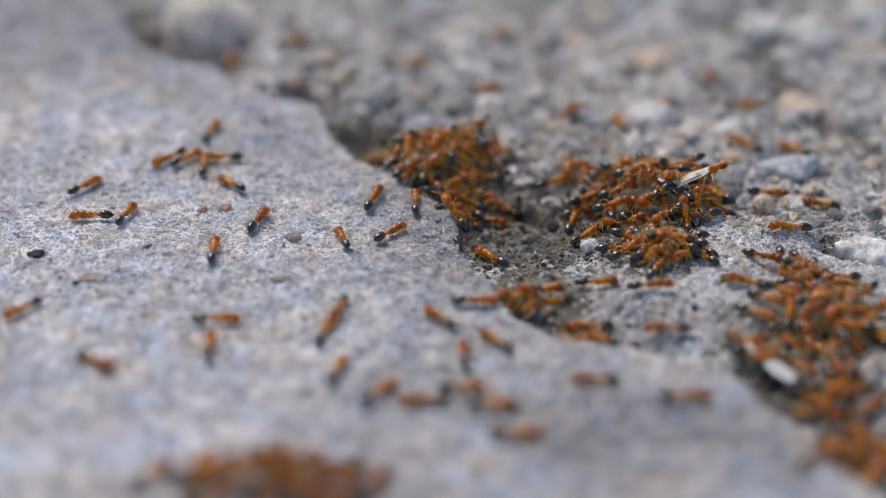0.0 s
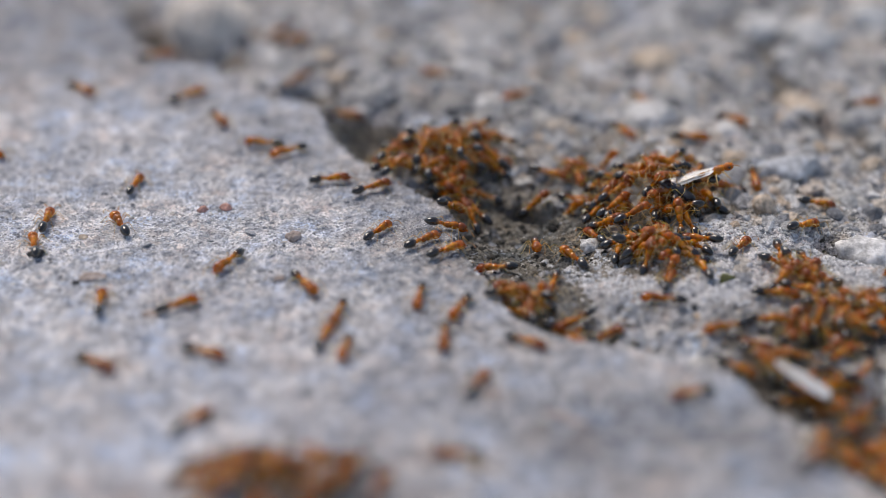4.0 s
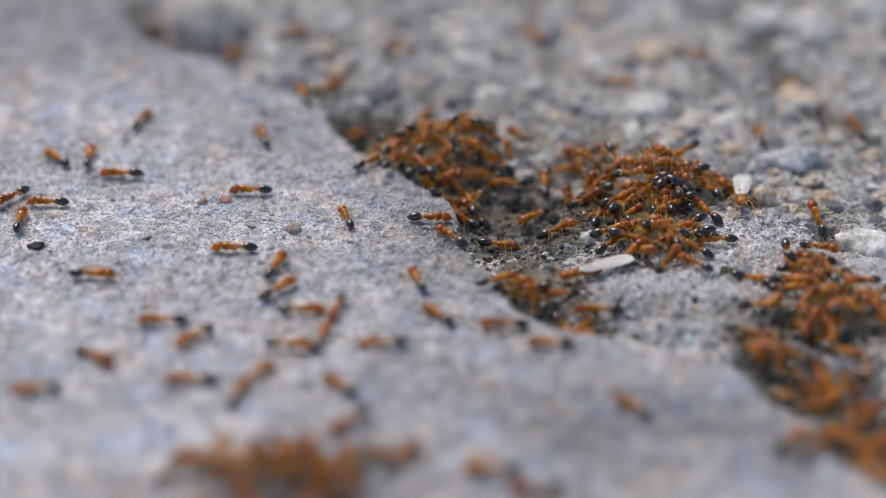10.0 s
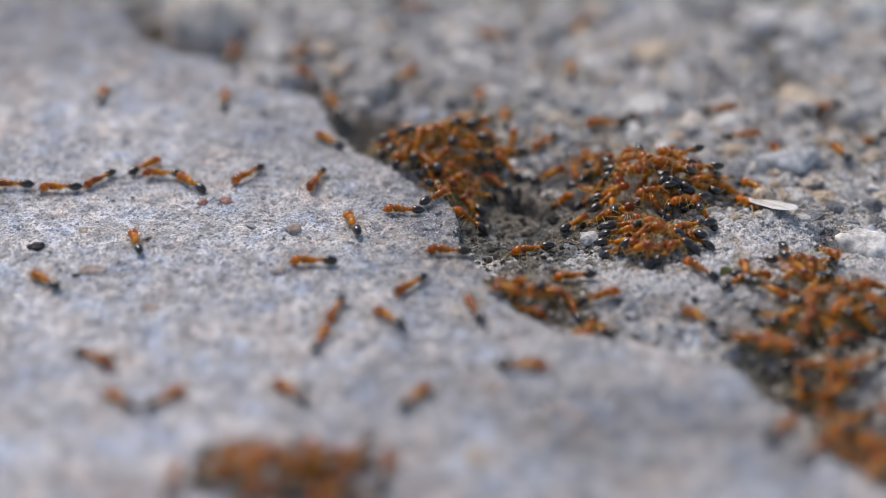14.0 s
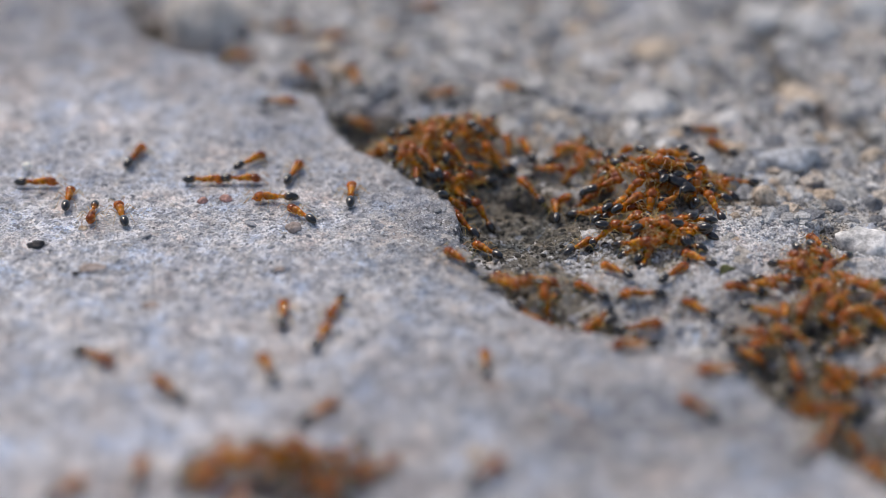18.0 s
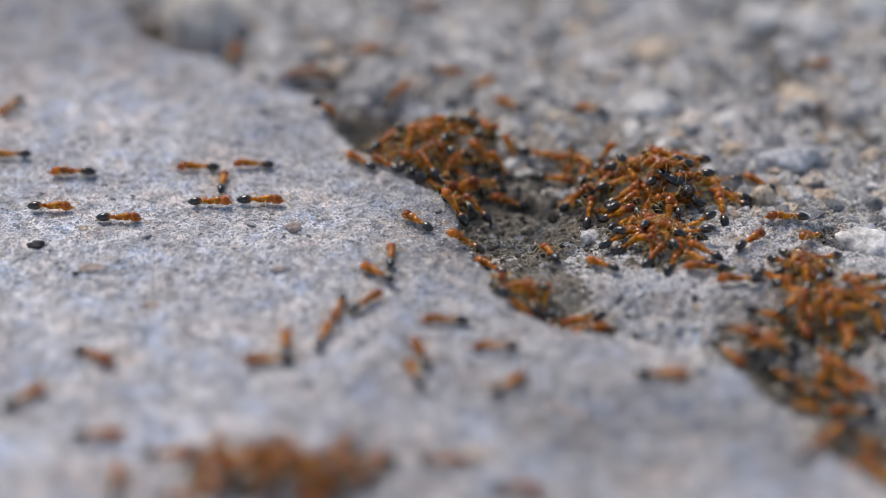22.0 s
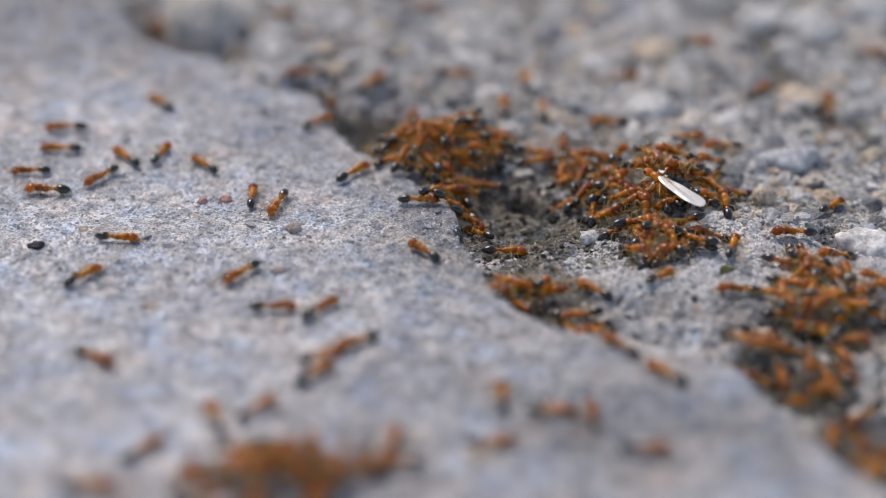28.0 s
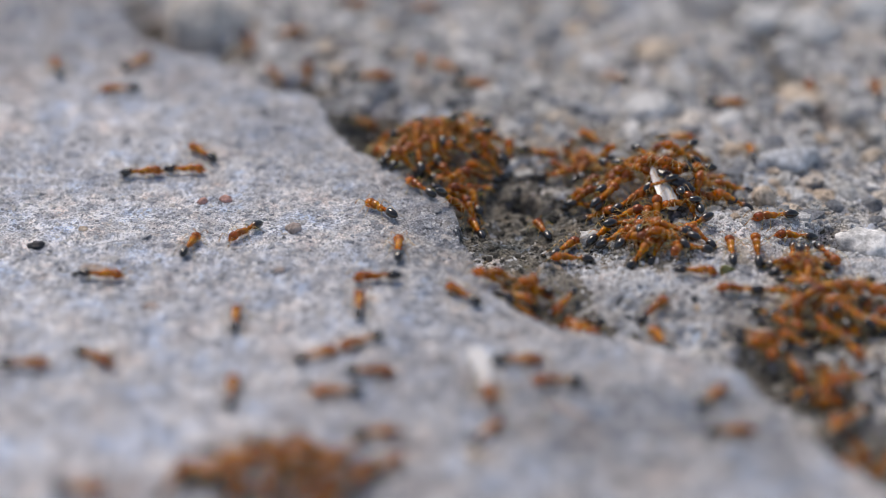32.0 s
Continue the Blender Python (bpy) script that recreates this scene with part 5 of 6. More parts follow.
    walk(walkers[36], stroll([(0, 14.2, -3.7, 0), (1, 15.6, -4.0, 108), (2, 11.1, -0.6, 90), (3, 15.6, -2.8, 46), (6, 15.4, -2.9, 108), (7, 18.3, -1.0, 108), (8, 17.9, -1.1, 134), (9, 17.2, -0.7, 134), (10, 17.5, -2.0, 134), (11, 17.7, -2.9, 134), (12, 17.6, -1.1, 134), (13, 18.3, -1.5, 134), (14, 20.0, -3.9, 46), (17, 20.3, -4.2, -180), (18, 20.6, -5.0, -180), (19, 20.3, -4.3, -180), (20, 21.3, -5.9, 90), (21, 21.9, -0.9, 46), (22, 20.3, -4.1, -180), (23, 20.3, -3.1, -180), (24, 19.0, -3.4, 134), (25, 19.6, -7.2, -180), (28, 20.2, -5.0, -180), (29, 20.2, -5.0, -180), (30, 20.2, -5.0, -180), (31, 20.2, -5.0, -180), (32, 20.2, -5.0, -180)]))
    walk(walkers[37], stroll([(0, 27.9, 8.5, -180), (1, 27.8, 8.5, -134), (2, 27.1, 8.4, 0), (3, 26.9, 8.3, 46), (6, 28.6, 8.3, -180), (7, 30.3, 9.9, -180), (8, 27.3, 10.9, 134), (9, 23.9, 12.6, 134), (10, 17.2, 13.3, 172), (11, 18.5, 20.1, 0), (12, 18.6, 26.0, 0), (13, 15.5, 21.6, 46), (14, 11.5, 37.0, 46), (17, 14.0, 47.0, 168), (18, 14.0, 47.0, 168), (19, 14.0, 47.0, 168), (20, 14.0, 47.0, 168), (21, 14.0, 47.0, 168), (22, 14.0, 47.0, 168), (23, 12.4, 37.4, 0), (24, 14.0, 47.0, 168), (25, 14.0, 47.0, 168), (28, 14.0, 47.0, 168), (29, 14.0, 47.0, 168), (30, 14.0, 47.0, 168), (31, 14.0, 47.0, 168), (32, 14.0, 47.0, 168)]))
    walk(walkers[38], stroll([(0, 24.9, 3.7, -180), (1, 23.5, 3.6, -180), (2, 27.6, 0.1, 90), (3, 25.3, 3.8, 134), (6, 26.7, 4.6, 46), (7, 27.8, 3.5, 0), (8, 29.9, 2.4, 108), (9, 25.8, 4.9, 72), (10, 26.9, 4.4, 108), (11, 26.9, 4.0, -180), (12, 24.8, 7.0, 72), (13, 29.3, 2.4, -180), (14, 30.6, 15.3, 108), (17, 28.5, 6.6, 46), (18, 34.9, 4.0, -59), (19, 30.5, 2.1, 0), (20, 25.5, 2.1, -180), (21, 25.3, 3.6, -180), (22, 26.2, 2.3, -134), (23, 27.5, 9.3, 134), (24, 23.3, 12.6, 134), (25, 29.9, 12.3, -180), (28, 31.0, 23.6, 90), (29, 32.2, 23.4, 90), (30, 29.7, 19.1, 90), (31, 33.1, 19.3, 46), (32, 37.7, 19.0, 62)]))
    walk(walkers[39], stroll([(0, 24.1, 9.9, 0), (1, 20.8, 3.1, -180), (2, 17.3, 8.6, 180), (3, 17.3, 8.6, 180), (6, 17.3, 8.6, 180), (7, 22.9, 6.3, -180), (8, 21.0, 4.9, -180), (9, 22.8, 5.9, -180), (10, 20.2, 10.2, 163), (11, 21.2, 9.8, 90), (12, 21.9, 11.4, 0), (13, 22.6, 10.4, -180), (14, 25.7, 14.4, 108), (17, 27.8, 1.0, 134), (18, 26.6, 1.1, 108), (19, 23.6, -0.6, 134), (20, 20.5, 0.4, -180), (21, 21.2, 3.1, -180), (22, 21.6, 0.9, 46), (23, 21.4, 1.3, 46), (24, 16.6, 1.5, 0), (25, 22.3, 2.1, 90), (28, 25.0, 2.4, -180), (29, 18.6, 1.4, -180), (30, 20.1, 3.8, -180), (31, 22.7, 5.1, -180), (32, 23.9, 4.0, -180)]))
    walk(walkers[40], stroll([(0, 27.3, 16.7, 134), (1, 20.2, 10.2, 163), (2, 24.0, 14.3, 134), (3, 23.5, 14.1, 0), (6, 23.4, 8.8, 46), (7, 25.0, 7.9, 108), (8, 20.2, 10.2, 163), (9, 19.3, 18.8, 108), (10, 14.9, 13.4, 176), (11, 14.9, 13.4, 176), (12, 10.0, 10.0, 90), (13, 7.5, 10.8, 0), (14, 5.0, 15.3, -180), (17, 5.9, 14.7, 0), (18, 6.5, 15.4, 108), (19, 5.9, 14.5, 0), (20, 5.6, 19.8, 134), (21, 5.6, 21.0, 134), (22, 5.4, 22.4, 134), (23, 4.3, 20.5, 0), (24, 5.7, 24.5, 46), (25, 7.9, 34.1, 0), (28, 6.7, 26.4, 90), (29, 1.0, 26.1, -180), (30, 1.2, 27.9, 90), (31, 22.0, 31.9, 0), (32, 17.4, 32.4, 0)]))
    walk(walkers[41], stroll([(0, 23.5, 17.1, 134), (1, 17.2, 13.3, 172), (2, 17.2, 13.3, 172), (3, 17.1, 19.1, 0), (6, 23.4, 16.7, 0), (7, 22.5, 13.1, -180), (8, 22.5, 12.8, 0), (9, 18.5, 20.2, 108), (10, 16.5, 22.6, 0), (11, 14.5, 20.6, 0), (12, 10.8, 17.9, 46), (13, 11.3, 19.3, -180), (14, 12.9, 19.4, -180), (17, 10.4, 14.9, 0), (18, 10.2, 15.4, -180), (19, 7.7, 21.4, 72), (20, 9.2, 21.2, 90), (21, 6.7, 14.7, 0), (22, 7.2, 14.9, 0), (23, 7.2, 14.2, 108), (24, 6.7, 14.7, 0), (25, 6.5, 14.0, 90), (28, 6.8, 15.3, 0), (29, 7.0, 14.8, 0), (30, 7.0, 15.3, 0), (31, 7.0, 15.3, 0), (32, 7.2, 15.3, 0)]))
    walk(walkers[42], stroll([(0, 17.3, 23.6, 46), (1, 19.3, 23.6, 0), (2, 16.0, 27.0, 0), (3, 14.3, 28.9, 0), (6, 19.0, 18.5, 90), (7, 17.2, 22.7, 46), (8, 21.8, 25.3, 0), (9, 22.7, 31.7, 134), (10, 20.5, 30.9, 0), (11, 20.3, 20.6, 0), (12, 20.5, 21.6, 108), (13, 20.9, 21.6, 46), (14, 31.1, 23.5, 134), (17, 27.8, 10.0, 108), (18, 21.5, 15.6, 134), (19, 18.0, 17.5, 0), (20, 17.2, 13.3, 172), (21, 21.9, 12.0, -134), (22, 20.9, 10.3, -180), (23, 20.6, 15.4, -180), (24, 17.2, 13.3, 172), (25, 17.2, 13.3, 172), (28, 18.9, 17.3, 0), (29, 22.8, 10.2, 108), (30, 22.6, 12.0, 90), (31, 22.6, 12.0, 90), (32, 23.6, 14.7, 90)]))
    walk(walkers[43], stroll([(0, 23.9, 24.1, 0), (1, 27.4, 24.4, 90), (2, 22.0, 23.6, 0), (3, 21.1, 23.4, 46), (6, 26.5, 17.2, 90), (7, 26.2, 13.3, 90), (8, 25.9, 15.6, -180), (9, 20.6, 22.6, 0), (10, 14.1, 26.5, 0), (11, 13.5, 28.4, 90), (12, 8.5, 35.8, -180), (13, 8.0, 47.0, 70), (14, 8.0, 47.0, 70), (17, 8.0, 47.0, 70), (18, 8.0, 47.0, 70), (19, 8.0, 47.0, 70), (20, 8.0, 47.0, 70), (21, 8.0, 47.0, 70), (22, 8.0, 47.0, 70), (23, 8.0, 47.0, 70), (24, 8.0, 47.0, 70), (25, 8.0, 47.0, 70), (28, 8.0, 47.0, 70), (29, 8.0, 47.0, 70), (30, 8.0, 47.0, 70), (31, 8.0, 47.0, 70), (32, 8.0, 47.0, 70)]))
    walk(walkers[44], stroll([(0, 21.7, 28.8, 72), (1, 30.0, 27.8, 46), (2, 28.2, 25.2, 46), (3, 27.8, 25.7, 0), (6, 30.1, 27.1, 108), (7, 30.5, 19.4, 134), (8, 28.8, 17.4, 46), (9, 27.7, 17.9, 90), (10, 24.6, 17.4, 90), (11, 25.0, 19.2, 72), (12, 19.3, 15.2, -180), (13, 14.5, 20.2, 0), (14, 15.9, 21.2, 0), (17, 19.3, 17.2, 90), (18, 19.9, 18.2, 0), (19, 19.7, 19.5, 134), (20, 22.9, 17.8, 134), (21, 22.5, 23.8, 0), (22, 30.6, 29.4, 0), (23, 16.7, 30.2, 0), (24, 26.0, 26.5, 46), (25, 23.6, 17.9, -180), (28, 25.4, 24.9, 46), (29, 30.4, 27.6, 46), (30, 32.6, 24.4, 90), (31, 30.1, 25.3, 46), (32, 30.1, 25.8, 108)]))
    walk(walkers[45], stroll([(0, 14.1, 20.8, 108), (1, 14.4, 21.2, 108), (2, 17.9, 18.8, 134), (3, 12.5, 22.9, 108), (6, 17.2, 13.3, 172), (7, 11.7, 10.1, 90), (8, 10.0, 14.4, 46), (9, 7.7, 10.1, 90), (10, 7.7, 11.8, 90), (11, 9.4, 15.0, 0), (12, 6.5, 20.2, 108), (13, 8.1, 20.7, 90), (14, 10.5, 28.6, 90), (17, 7.1, 24.5, 108), (18, 5.8, 25.3, 134), (19, 10.8, 25.8, 0), (20, 2.6, 27.6, 0), (21, 3.1, 29.4, 134), (22, 3.0, 25.8, 46), (23, 14.2, 27.8, 0), (24, 14.5, 28.5, 46), (25, 13.0, 35.2, 108), (28, 21.3, 33.5, 0), (29, 24.4, 31.5, 0), (30, 24.8, 18.7, 90), (31, 27.7, 17.8, 0), (32, 22.4, 23.0, 0)]))
    walk(walkers[46], stroll([(0, -2.2, 30.7, 72), (1, -2.0, 27.6, 46), (2, -10.6, 32.7, 108), (3, -17.7, 34.3, 90), (6, -8.2, 42.5, -180), (7, -3.2, 42.4, 0), (8, -2.2, 41.7, 0), (9, -2.7, 41.7, 0), (10, -4.0, 47.0, 19), (11, -4.0, 47.0, 19), (12, -4.0, 47.0, 19), (13, -4.0, 47.0, 19), (14, -4.0, 47.0, 19), (17, -4.0, 47.0, 19), (18, -4.0, 47.0, 19), (19, -4.0, 47.0, 19), (20, -4.0, 47.0, 19), (21, -2.7, 40.9, 0), (22, -2.2, 40.9, 0), (23, -1.7, 40.9, 0), (24, -2.1, 34.9, 0), (25, -7.1, 39.3, 0), (28, -4.0, 47.0, 19), (29, -4.0, 47.0, 19), (30, -4.0, 47.0, 19), (31, -9.1, 40.7, 0), (32, -8.1, 41.0, 0)]))
    walk(walkers[47], stroll([(0, 3.1, 27.4, 0), (1, 2.8, 28.1, 0), (2, -1.1, 27.5, 90), (3, 1.7, 29.4, 46), (6, -3.9, 30.1, 0), (7, -2.1, 30.2, 46), (8, -1.8, 31.7, 46), (9, 0.5, 33.8, 108), (10, -3.3, 32.7, -180), (11, -7.3, 32.1, 0), (12, -10.4, 32.2, 108), (13, -11.1, 28.6, -180), (14, -11.2, 28.8, 134), (17, -10.7, 28.1, 134), (18, -11.1, 28.7, 134), (19, -16.4, 25.9, 0), (20, -17.8, 33.0, 46), (21, -17.8, 32.9, 0), (22, -17.6, 33.0, 90), (23, -17.4, 33.4, 90), (24, -8.9, 36.5, 0), (25, -14.2, 36.0, 0), (28, -14.5, 39.8, 0), (29, -16.7, 34.3, 90), (30, -16.7, 34.3, 90), (31, -17.0, 34.3, 90), (32, -16.4, 33.8, 90)]))
    walk(walkers[48], stroll([(0, 4.3, 36.2, 46), (1, 3.2, 35.9, 46), (2, 8.0, 47.0, 70), (3, 8.0, 47.0, 70), (6, -3.2, 42.9, 0), (7, 4.7, 38.1, 0), (8, 16.6, 29.4, 0), (9, 12.3, 28.0, 0), (10, 8.0, 35.2, 134), (11, 8.9, 23.9, 0), (12, 0.8, 31.1, 0), (13, 3.0, 25.0, 134), (14, 4.6, 35.3, -180), (17, 2.0, 47.0, 114), (18, 2.0, 47.0, 114), (19, 2.0, 47.0, 114), (20, 2.0, 47.0, 114), (21, 2.0, 47.0, 114), (22, 2.0, 47.0, 114), (23, 2.0, 47.0, 114), (24, 2.0, 47.0, 114), (25, -0.7, 40.0, -180), (28, -2.2, 41.0, 0), (29, -2.2, 41.0, 0), (30, -2.2, 40.5, 0), (31, -2.2, 41.0, 0), (32, -2.2, 41.0, 0)]))
    walk(walkers[49], stroll([(0, -18.1, 33.2, 90), (1, -18.1, 33.4, 90), (2, -18.1, 33.3, 90), (3, -27.0, 29.4, 0), (6, -17.8, 33.5, 90), (7, -17.8, 33.4, 90), (8, -17.8, 33.5, 90), (9, -17.8, 33.3, 90), (10, -17.8, 33.3, 90), (11, -17.8, 33.1, 90), (12, -17.8, 33.3, 90), (13, -17.8, 33.3, 90), (14, -17.8, 33.5, 90), (17, -17.8, 32.9, 0), (18, -17.8, 32.9, 0), (19, -21.0, 30.7, 0), (20, -28.3, 34.0, 0), (23, -36.8, 14.0, -111), (24, -29.9, 12.5, 0), (25, -30.3, 15.0, 134), (28, -29.0, 17.1, -180), (29, -33.0, 25.5, -180), (30, -38.7, 24.0, -79), (31, -38.7, 24.0, -79), (32, -31.4, 27.0, 108)]))
    walk(walkers[50], stroll([(0, -12.5, 28.6, 0), (1, -12.6, 28.8, 0), (2, -13.2, 28.5, 0), (3, -12.8, 28.5, 0), (6, -11.2, 29.3, 134), (7, -8.8, 24.4, 0), (8, -12.3, 28.5, 0), (9, -12.5, 28.6, 0), (10, -23.4, 18.3, 72), (11, -16.8, 20.3, 72), (12, -19.3, 24.6, 90), (13, -19.9, 14.0, 90), (14, -25.3, 9.3, -134), (17, -25.0, 3.5, -90), (18, -25.1, 4.2, -90), (19, -19.6, 6.1, 90), (20, -23.3, 7.8, -134), (21, -30.1, 9.2, -180), (22, -35.8, 9.0, -23), (23, -35.8, 9.0, -23), (24, -31.9, 8.5, 134), (25, -31.7, 11.7, -180), (28, -30.6, 10.4, -180), (29, -35.8, 9.0, -23), (30, -35.8, 9.0, -23), (31, -35.8, 9.0, -23), (32, -35.8, 9.0, -23)]))
    walk(walkers[51], stroll([(0, 9.7, 22.0, 46), (1, 8.8, 22.7, 46), (2, 10.6, 22.1, 46), (3, 9.2, 25.8, 0), (6, 1.2, 25.7, 0), (7, 3.0, 22.9, 134), (8, -2.0, 27.5, 46), (9, -2.8, 31.1, -180), (10, -2.0, 22.6, 46), (11, -2.5, 25.6, 0), (12, -4.7, 32.2, 0), (13, -2.9, 37.6, 90), (14, -3.2, 41.2, 0), (17, -2.9, 40.5, 0), (18, -2.2, 40.9, 0), (19, -4.4, 30.9, 0), (20, -2.0, 27.1, 134), (21, -3.6, 26.0, 90), (22, -3.8, 25.1, 46), (23, 1.6, 23.2, 108), (24, 0.5, 24.1, 90), (25, -5.6, 21.9, 46), (28, -2.9, 22.9, 46), (29, -5.9, 23.2, 0), (31, -2.7, 14.7, -58), (32, -4.5, 21.7, 0)]))
    walk(walkers[52], stroll([(0, 20.9, -2.8, -180), (1, 17.8, -1.9, 134), (2, 18.3, -1.5, 108), (3, 18.3, -1.6, 90), (6, 17.9, -1.3, 134), (7, 21.6, -0.7, -180), (8, 22.2, -0.4, 0), (9, 18.4, -7.8, -180), (10, 21.2, -3.1, 0), (11, 20.0, -3.7, 46), (12, 26.0, -0.0, 46), (13, 24.9, 0.3, 46), (14, 20.9, -2.7, 90), (17, 23.6, -0.4, 134), (18, 17.9, -1.2, 134), (19, 17.9, -1.8, 108), (20, 17.9, -1.4, 134), (21, 18.3, -1.2, 134), (22, 17.9, -1.2, 134), (23, 20.5, 0.6, 46), (24, 17.9, -1.1, 134), (25, 17.9, -1.1, 134), (28, 20.3, 0.3, 72), (29, 20.2, -0.1, 72), (30, 20.3, 0.1, 90), (31, 20.2, -0.1, 46), (32, 20.2, -0.1, 90)]))
    walk(walkers[53], stroll([(0, 9.5, 7.0, 72), (1, 8.5, 6.5, 0), (2, 8.2, 3.3, 46), (3, 9.0, 1.0, -180), (6, 9.6, 1.3, 46), (7, 9.9, 2.2, 0), (8, 13.5, 2.0, 0), (9, 11.0, 1.3, 46), (10, 8.4, 4.8, 0), (11, 11.1, -3.5, 0), (12, 12.6, -3.6, 0), (13, 13.7, -4.4, 0), (14, 10.6, -5.3, 0), (17, 14.7, -4.6, -180), (18, 13.6, -5.7, -180), (19, 12.6, -4.4, -180), (20, 10.0, -8.6, 0), (21, 7.4, -10.6, 0), (22, 9.7, -8.1, 0), (23, 11.2, -8.2, 0), (24, 5.7, -11.2, 134), (25, 11.3, -9.4, 46), (28, 10.4, -4.6, 134), (29, 8.4, -3.5, -180), (30, 11.9, 2.1, 90), (31, 11.7, 4.9, 90), (32, 13.4, 3.1, 46)]))
    walk(walkers[54], stroll([(0, 0.7, 5.8, 134), (1, -3.6, 3.8, 134), (2, -1.8, 3.5, 72), (3, 0.2, 0.2, 46), (6, 0.0, 0.2, 0), (7, -1.1, 0.1, 0), (8, -4.3, 1.2, 46), (9, -5.1, 1.2, 108), (10, -11.2, -5.8, 46), (11, -8.0, -5.8, 46), (12, -8.6, 2.9, 134), (13, -6.3, 2.7, 134), (14, -6.4, 2.8, 108), (17, -3.9, -2.6, 72), (18, -6.7, 6.7, 90), (19, -7.0, 7.7, 0), (20, -5.1, 5.8, 134), (21, -3.2, 5.9, 46), (22, 0.7, 5.4, 134), (23, 2.3, 3.2, -180), (24, 6.7, 2.5, 46), (25, 8.5, 9.9, 134), (28, 8.8, 11.7, 46), (29, 9.8, 10.2, 46), (30, 9.8, 15.3, 0), (31, 9.8, 15.3, -180), (32, 11.8, 16.9, 134)]))
    walk(walkers[55], stroll([(0, 10.2, 4.3, 46), (1, 1.4, -0.1, -46), (2, 3.0, 1.5, 72), (3, 4.4, -0.2, 46), (6, 2.8, -0.3, -180), (7, 9.3, -1.2, 90), (8, 3.3, -1.0, 0), (9, 0.0, 0.0, 108), (10, -1.7, -4.7, 108), (11, 2.7, -3.4, 134), (12, 3.1, -4.4, 134), (13, 3.3, -4.4, 134), (14, -2.1, -5.1, -134), (17, -5.1, -4.6, 134), (18, -10.1, 3.9, 134), (19, -9.8, 6.9, 0), (20, -11.3, 7.1, -180), (21, -6.1, 1.4, 134), (22, -1.8, 2.9, 134), (23, -2.4, 3.2, 0), (24, -2.1, 5.4, 46), (25, -6.9, 10.0, 0), (28, -1.8, 6.2, 0), (29, -2.1, 0.7, 46), (30, -2.7, 9.0, 46), (31, 1.5, 7.5, 90), (32, 2.5, 5.7, 108)]))
    walk(walkers[56], stroll([(0, 18.3, 0.5, 134), (1, 12.2, 1.5, 0), (2, 12.1, 0.2, 46), (3, 12.2, 1.5, 90), (6, 12.7, 1.8, 46), (7, 13.3, 0.3, 0), (8, 17.7, 3.6, -180), (9, 19.9, 1.9, 0), (10, 19.4, 1.5, -180), (11, 23.2, 3.0, 72), (12, 19.6, 3.1, 108), (13, 22.4, 3.1, 134), (14, 23.3, 9.1, 134), (17, 23.9, 2.4, -134), (19, 12.6, 5.4, 46), (20, 11.3, 2.3, 46), (21, 10.9, -0.7, 0), (22, 12.8, 4.0, 46), (23, 13.2, 8.7, 46), (24, 14.9, 13.4, 176), (25, 14.9, 13.4, 176), (28, 13.1, 19.6, -180), (29, 13.1, 19.2, 134), (30, 10.6, 18.7, 46), (31, 17.9, 18.1, 134), (32, 18.0, 17.3, 0)]))
    walk(walkers[57], stroll([(0, 12.3, 1.9, 0), (1, 11.4, 3.2, 72), (2, 12.3, 6.9, 0), (3, 11.4, 2.9, 72), (6, 10.1, 5.5, 72), (7, 13.8, 7.7, 72), (8, 14.4, 7.8, 105), (9, 11.7, 4.4, 0), (10, 9.3, 9.9, 90), (11, 12.0, 3.4, 46), (12, 11.0, 6.1, 90), (13, 8.7, 10.0, -180), (14, 4.1, 11.7, 134), (17, 5.1, 11.0, 46), (18, 2.6, 11.5, -180), (19, -7.4, 11.9, 134), (20, -9.5, 8.4, 108), (21, -7.1, 4.5, 46), (22, -4.2, 11.1, 134), (23, 3.6, 8.9, 46), (24, 5.3, 10.6, 46), (25, 1.3, 9.9, -180), (28, 1.9, 8.2, 108), (29, 6.8, 10.2, 0), (30, 2.3, 8.0, -180), (31, 5.8, 11.6, 46), (32, 9.3, 13.3, 134)]))
    walk(walkers[58], stroll([(0, 26.6, -3.9, 0), (1, 29.0, -1.1, -180), (2, 29.6, -0.8, 0), (3, 33.9, -1.0, -169), (6, 27.9, -2.8, -180), (7, 30.7, 2.1, 90), (8, 34.9, 4.0, -59), (9, 30.1, -0.2, 0), (10, 27.8, -3.5, 90), (11, 24.1, -13.3, 90), (12, 26.3, -8.5, 32), (13, 22.0, -3.1, -180), (14, 22.2, -10.5, 0), (17, 21.2, -12.6, 134), (18, 22.0, -17.3, 0), (19, 17.2, -23.0, -180), (20, 13.6, -25.6, 90), (21, 5.5, -19.0, -180), (22, -0.1, -24.5, 0), (23, 1.2, -20.5, 90), (24, -5.3, -20.5, 0), (28, -4.8, -25.0, 0), (30, 11.2, -23.8, 46), (31, 16.8, -23.8, 90), (32, 17.4, -21.5, 0)]))
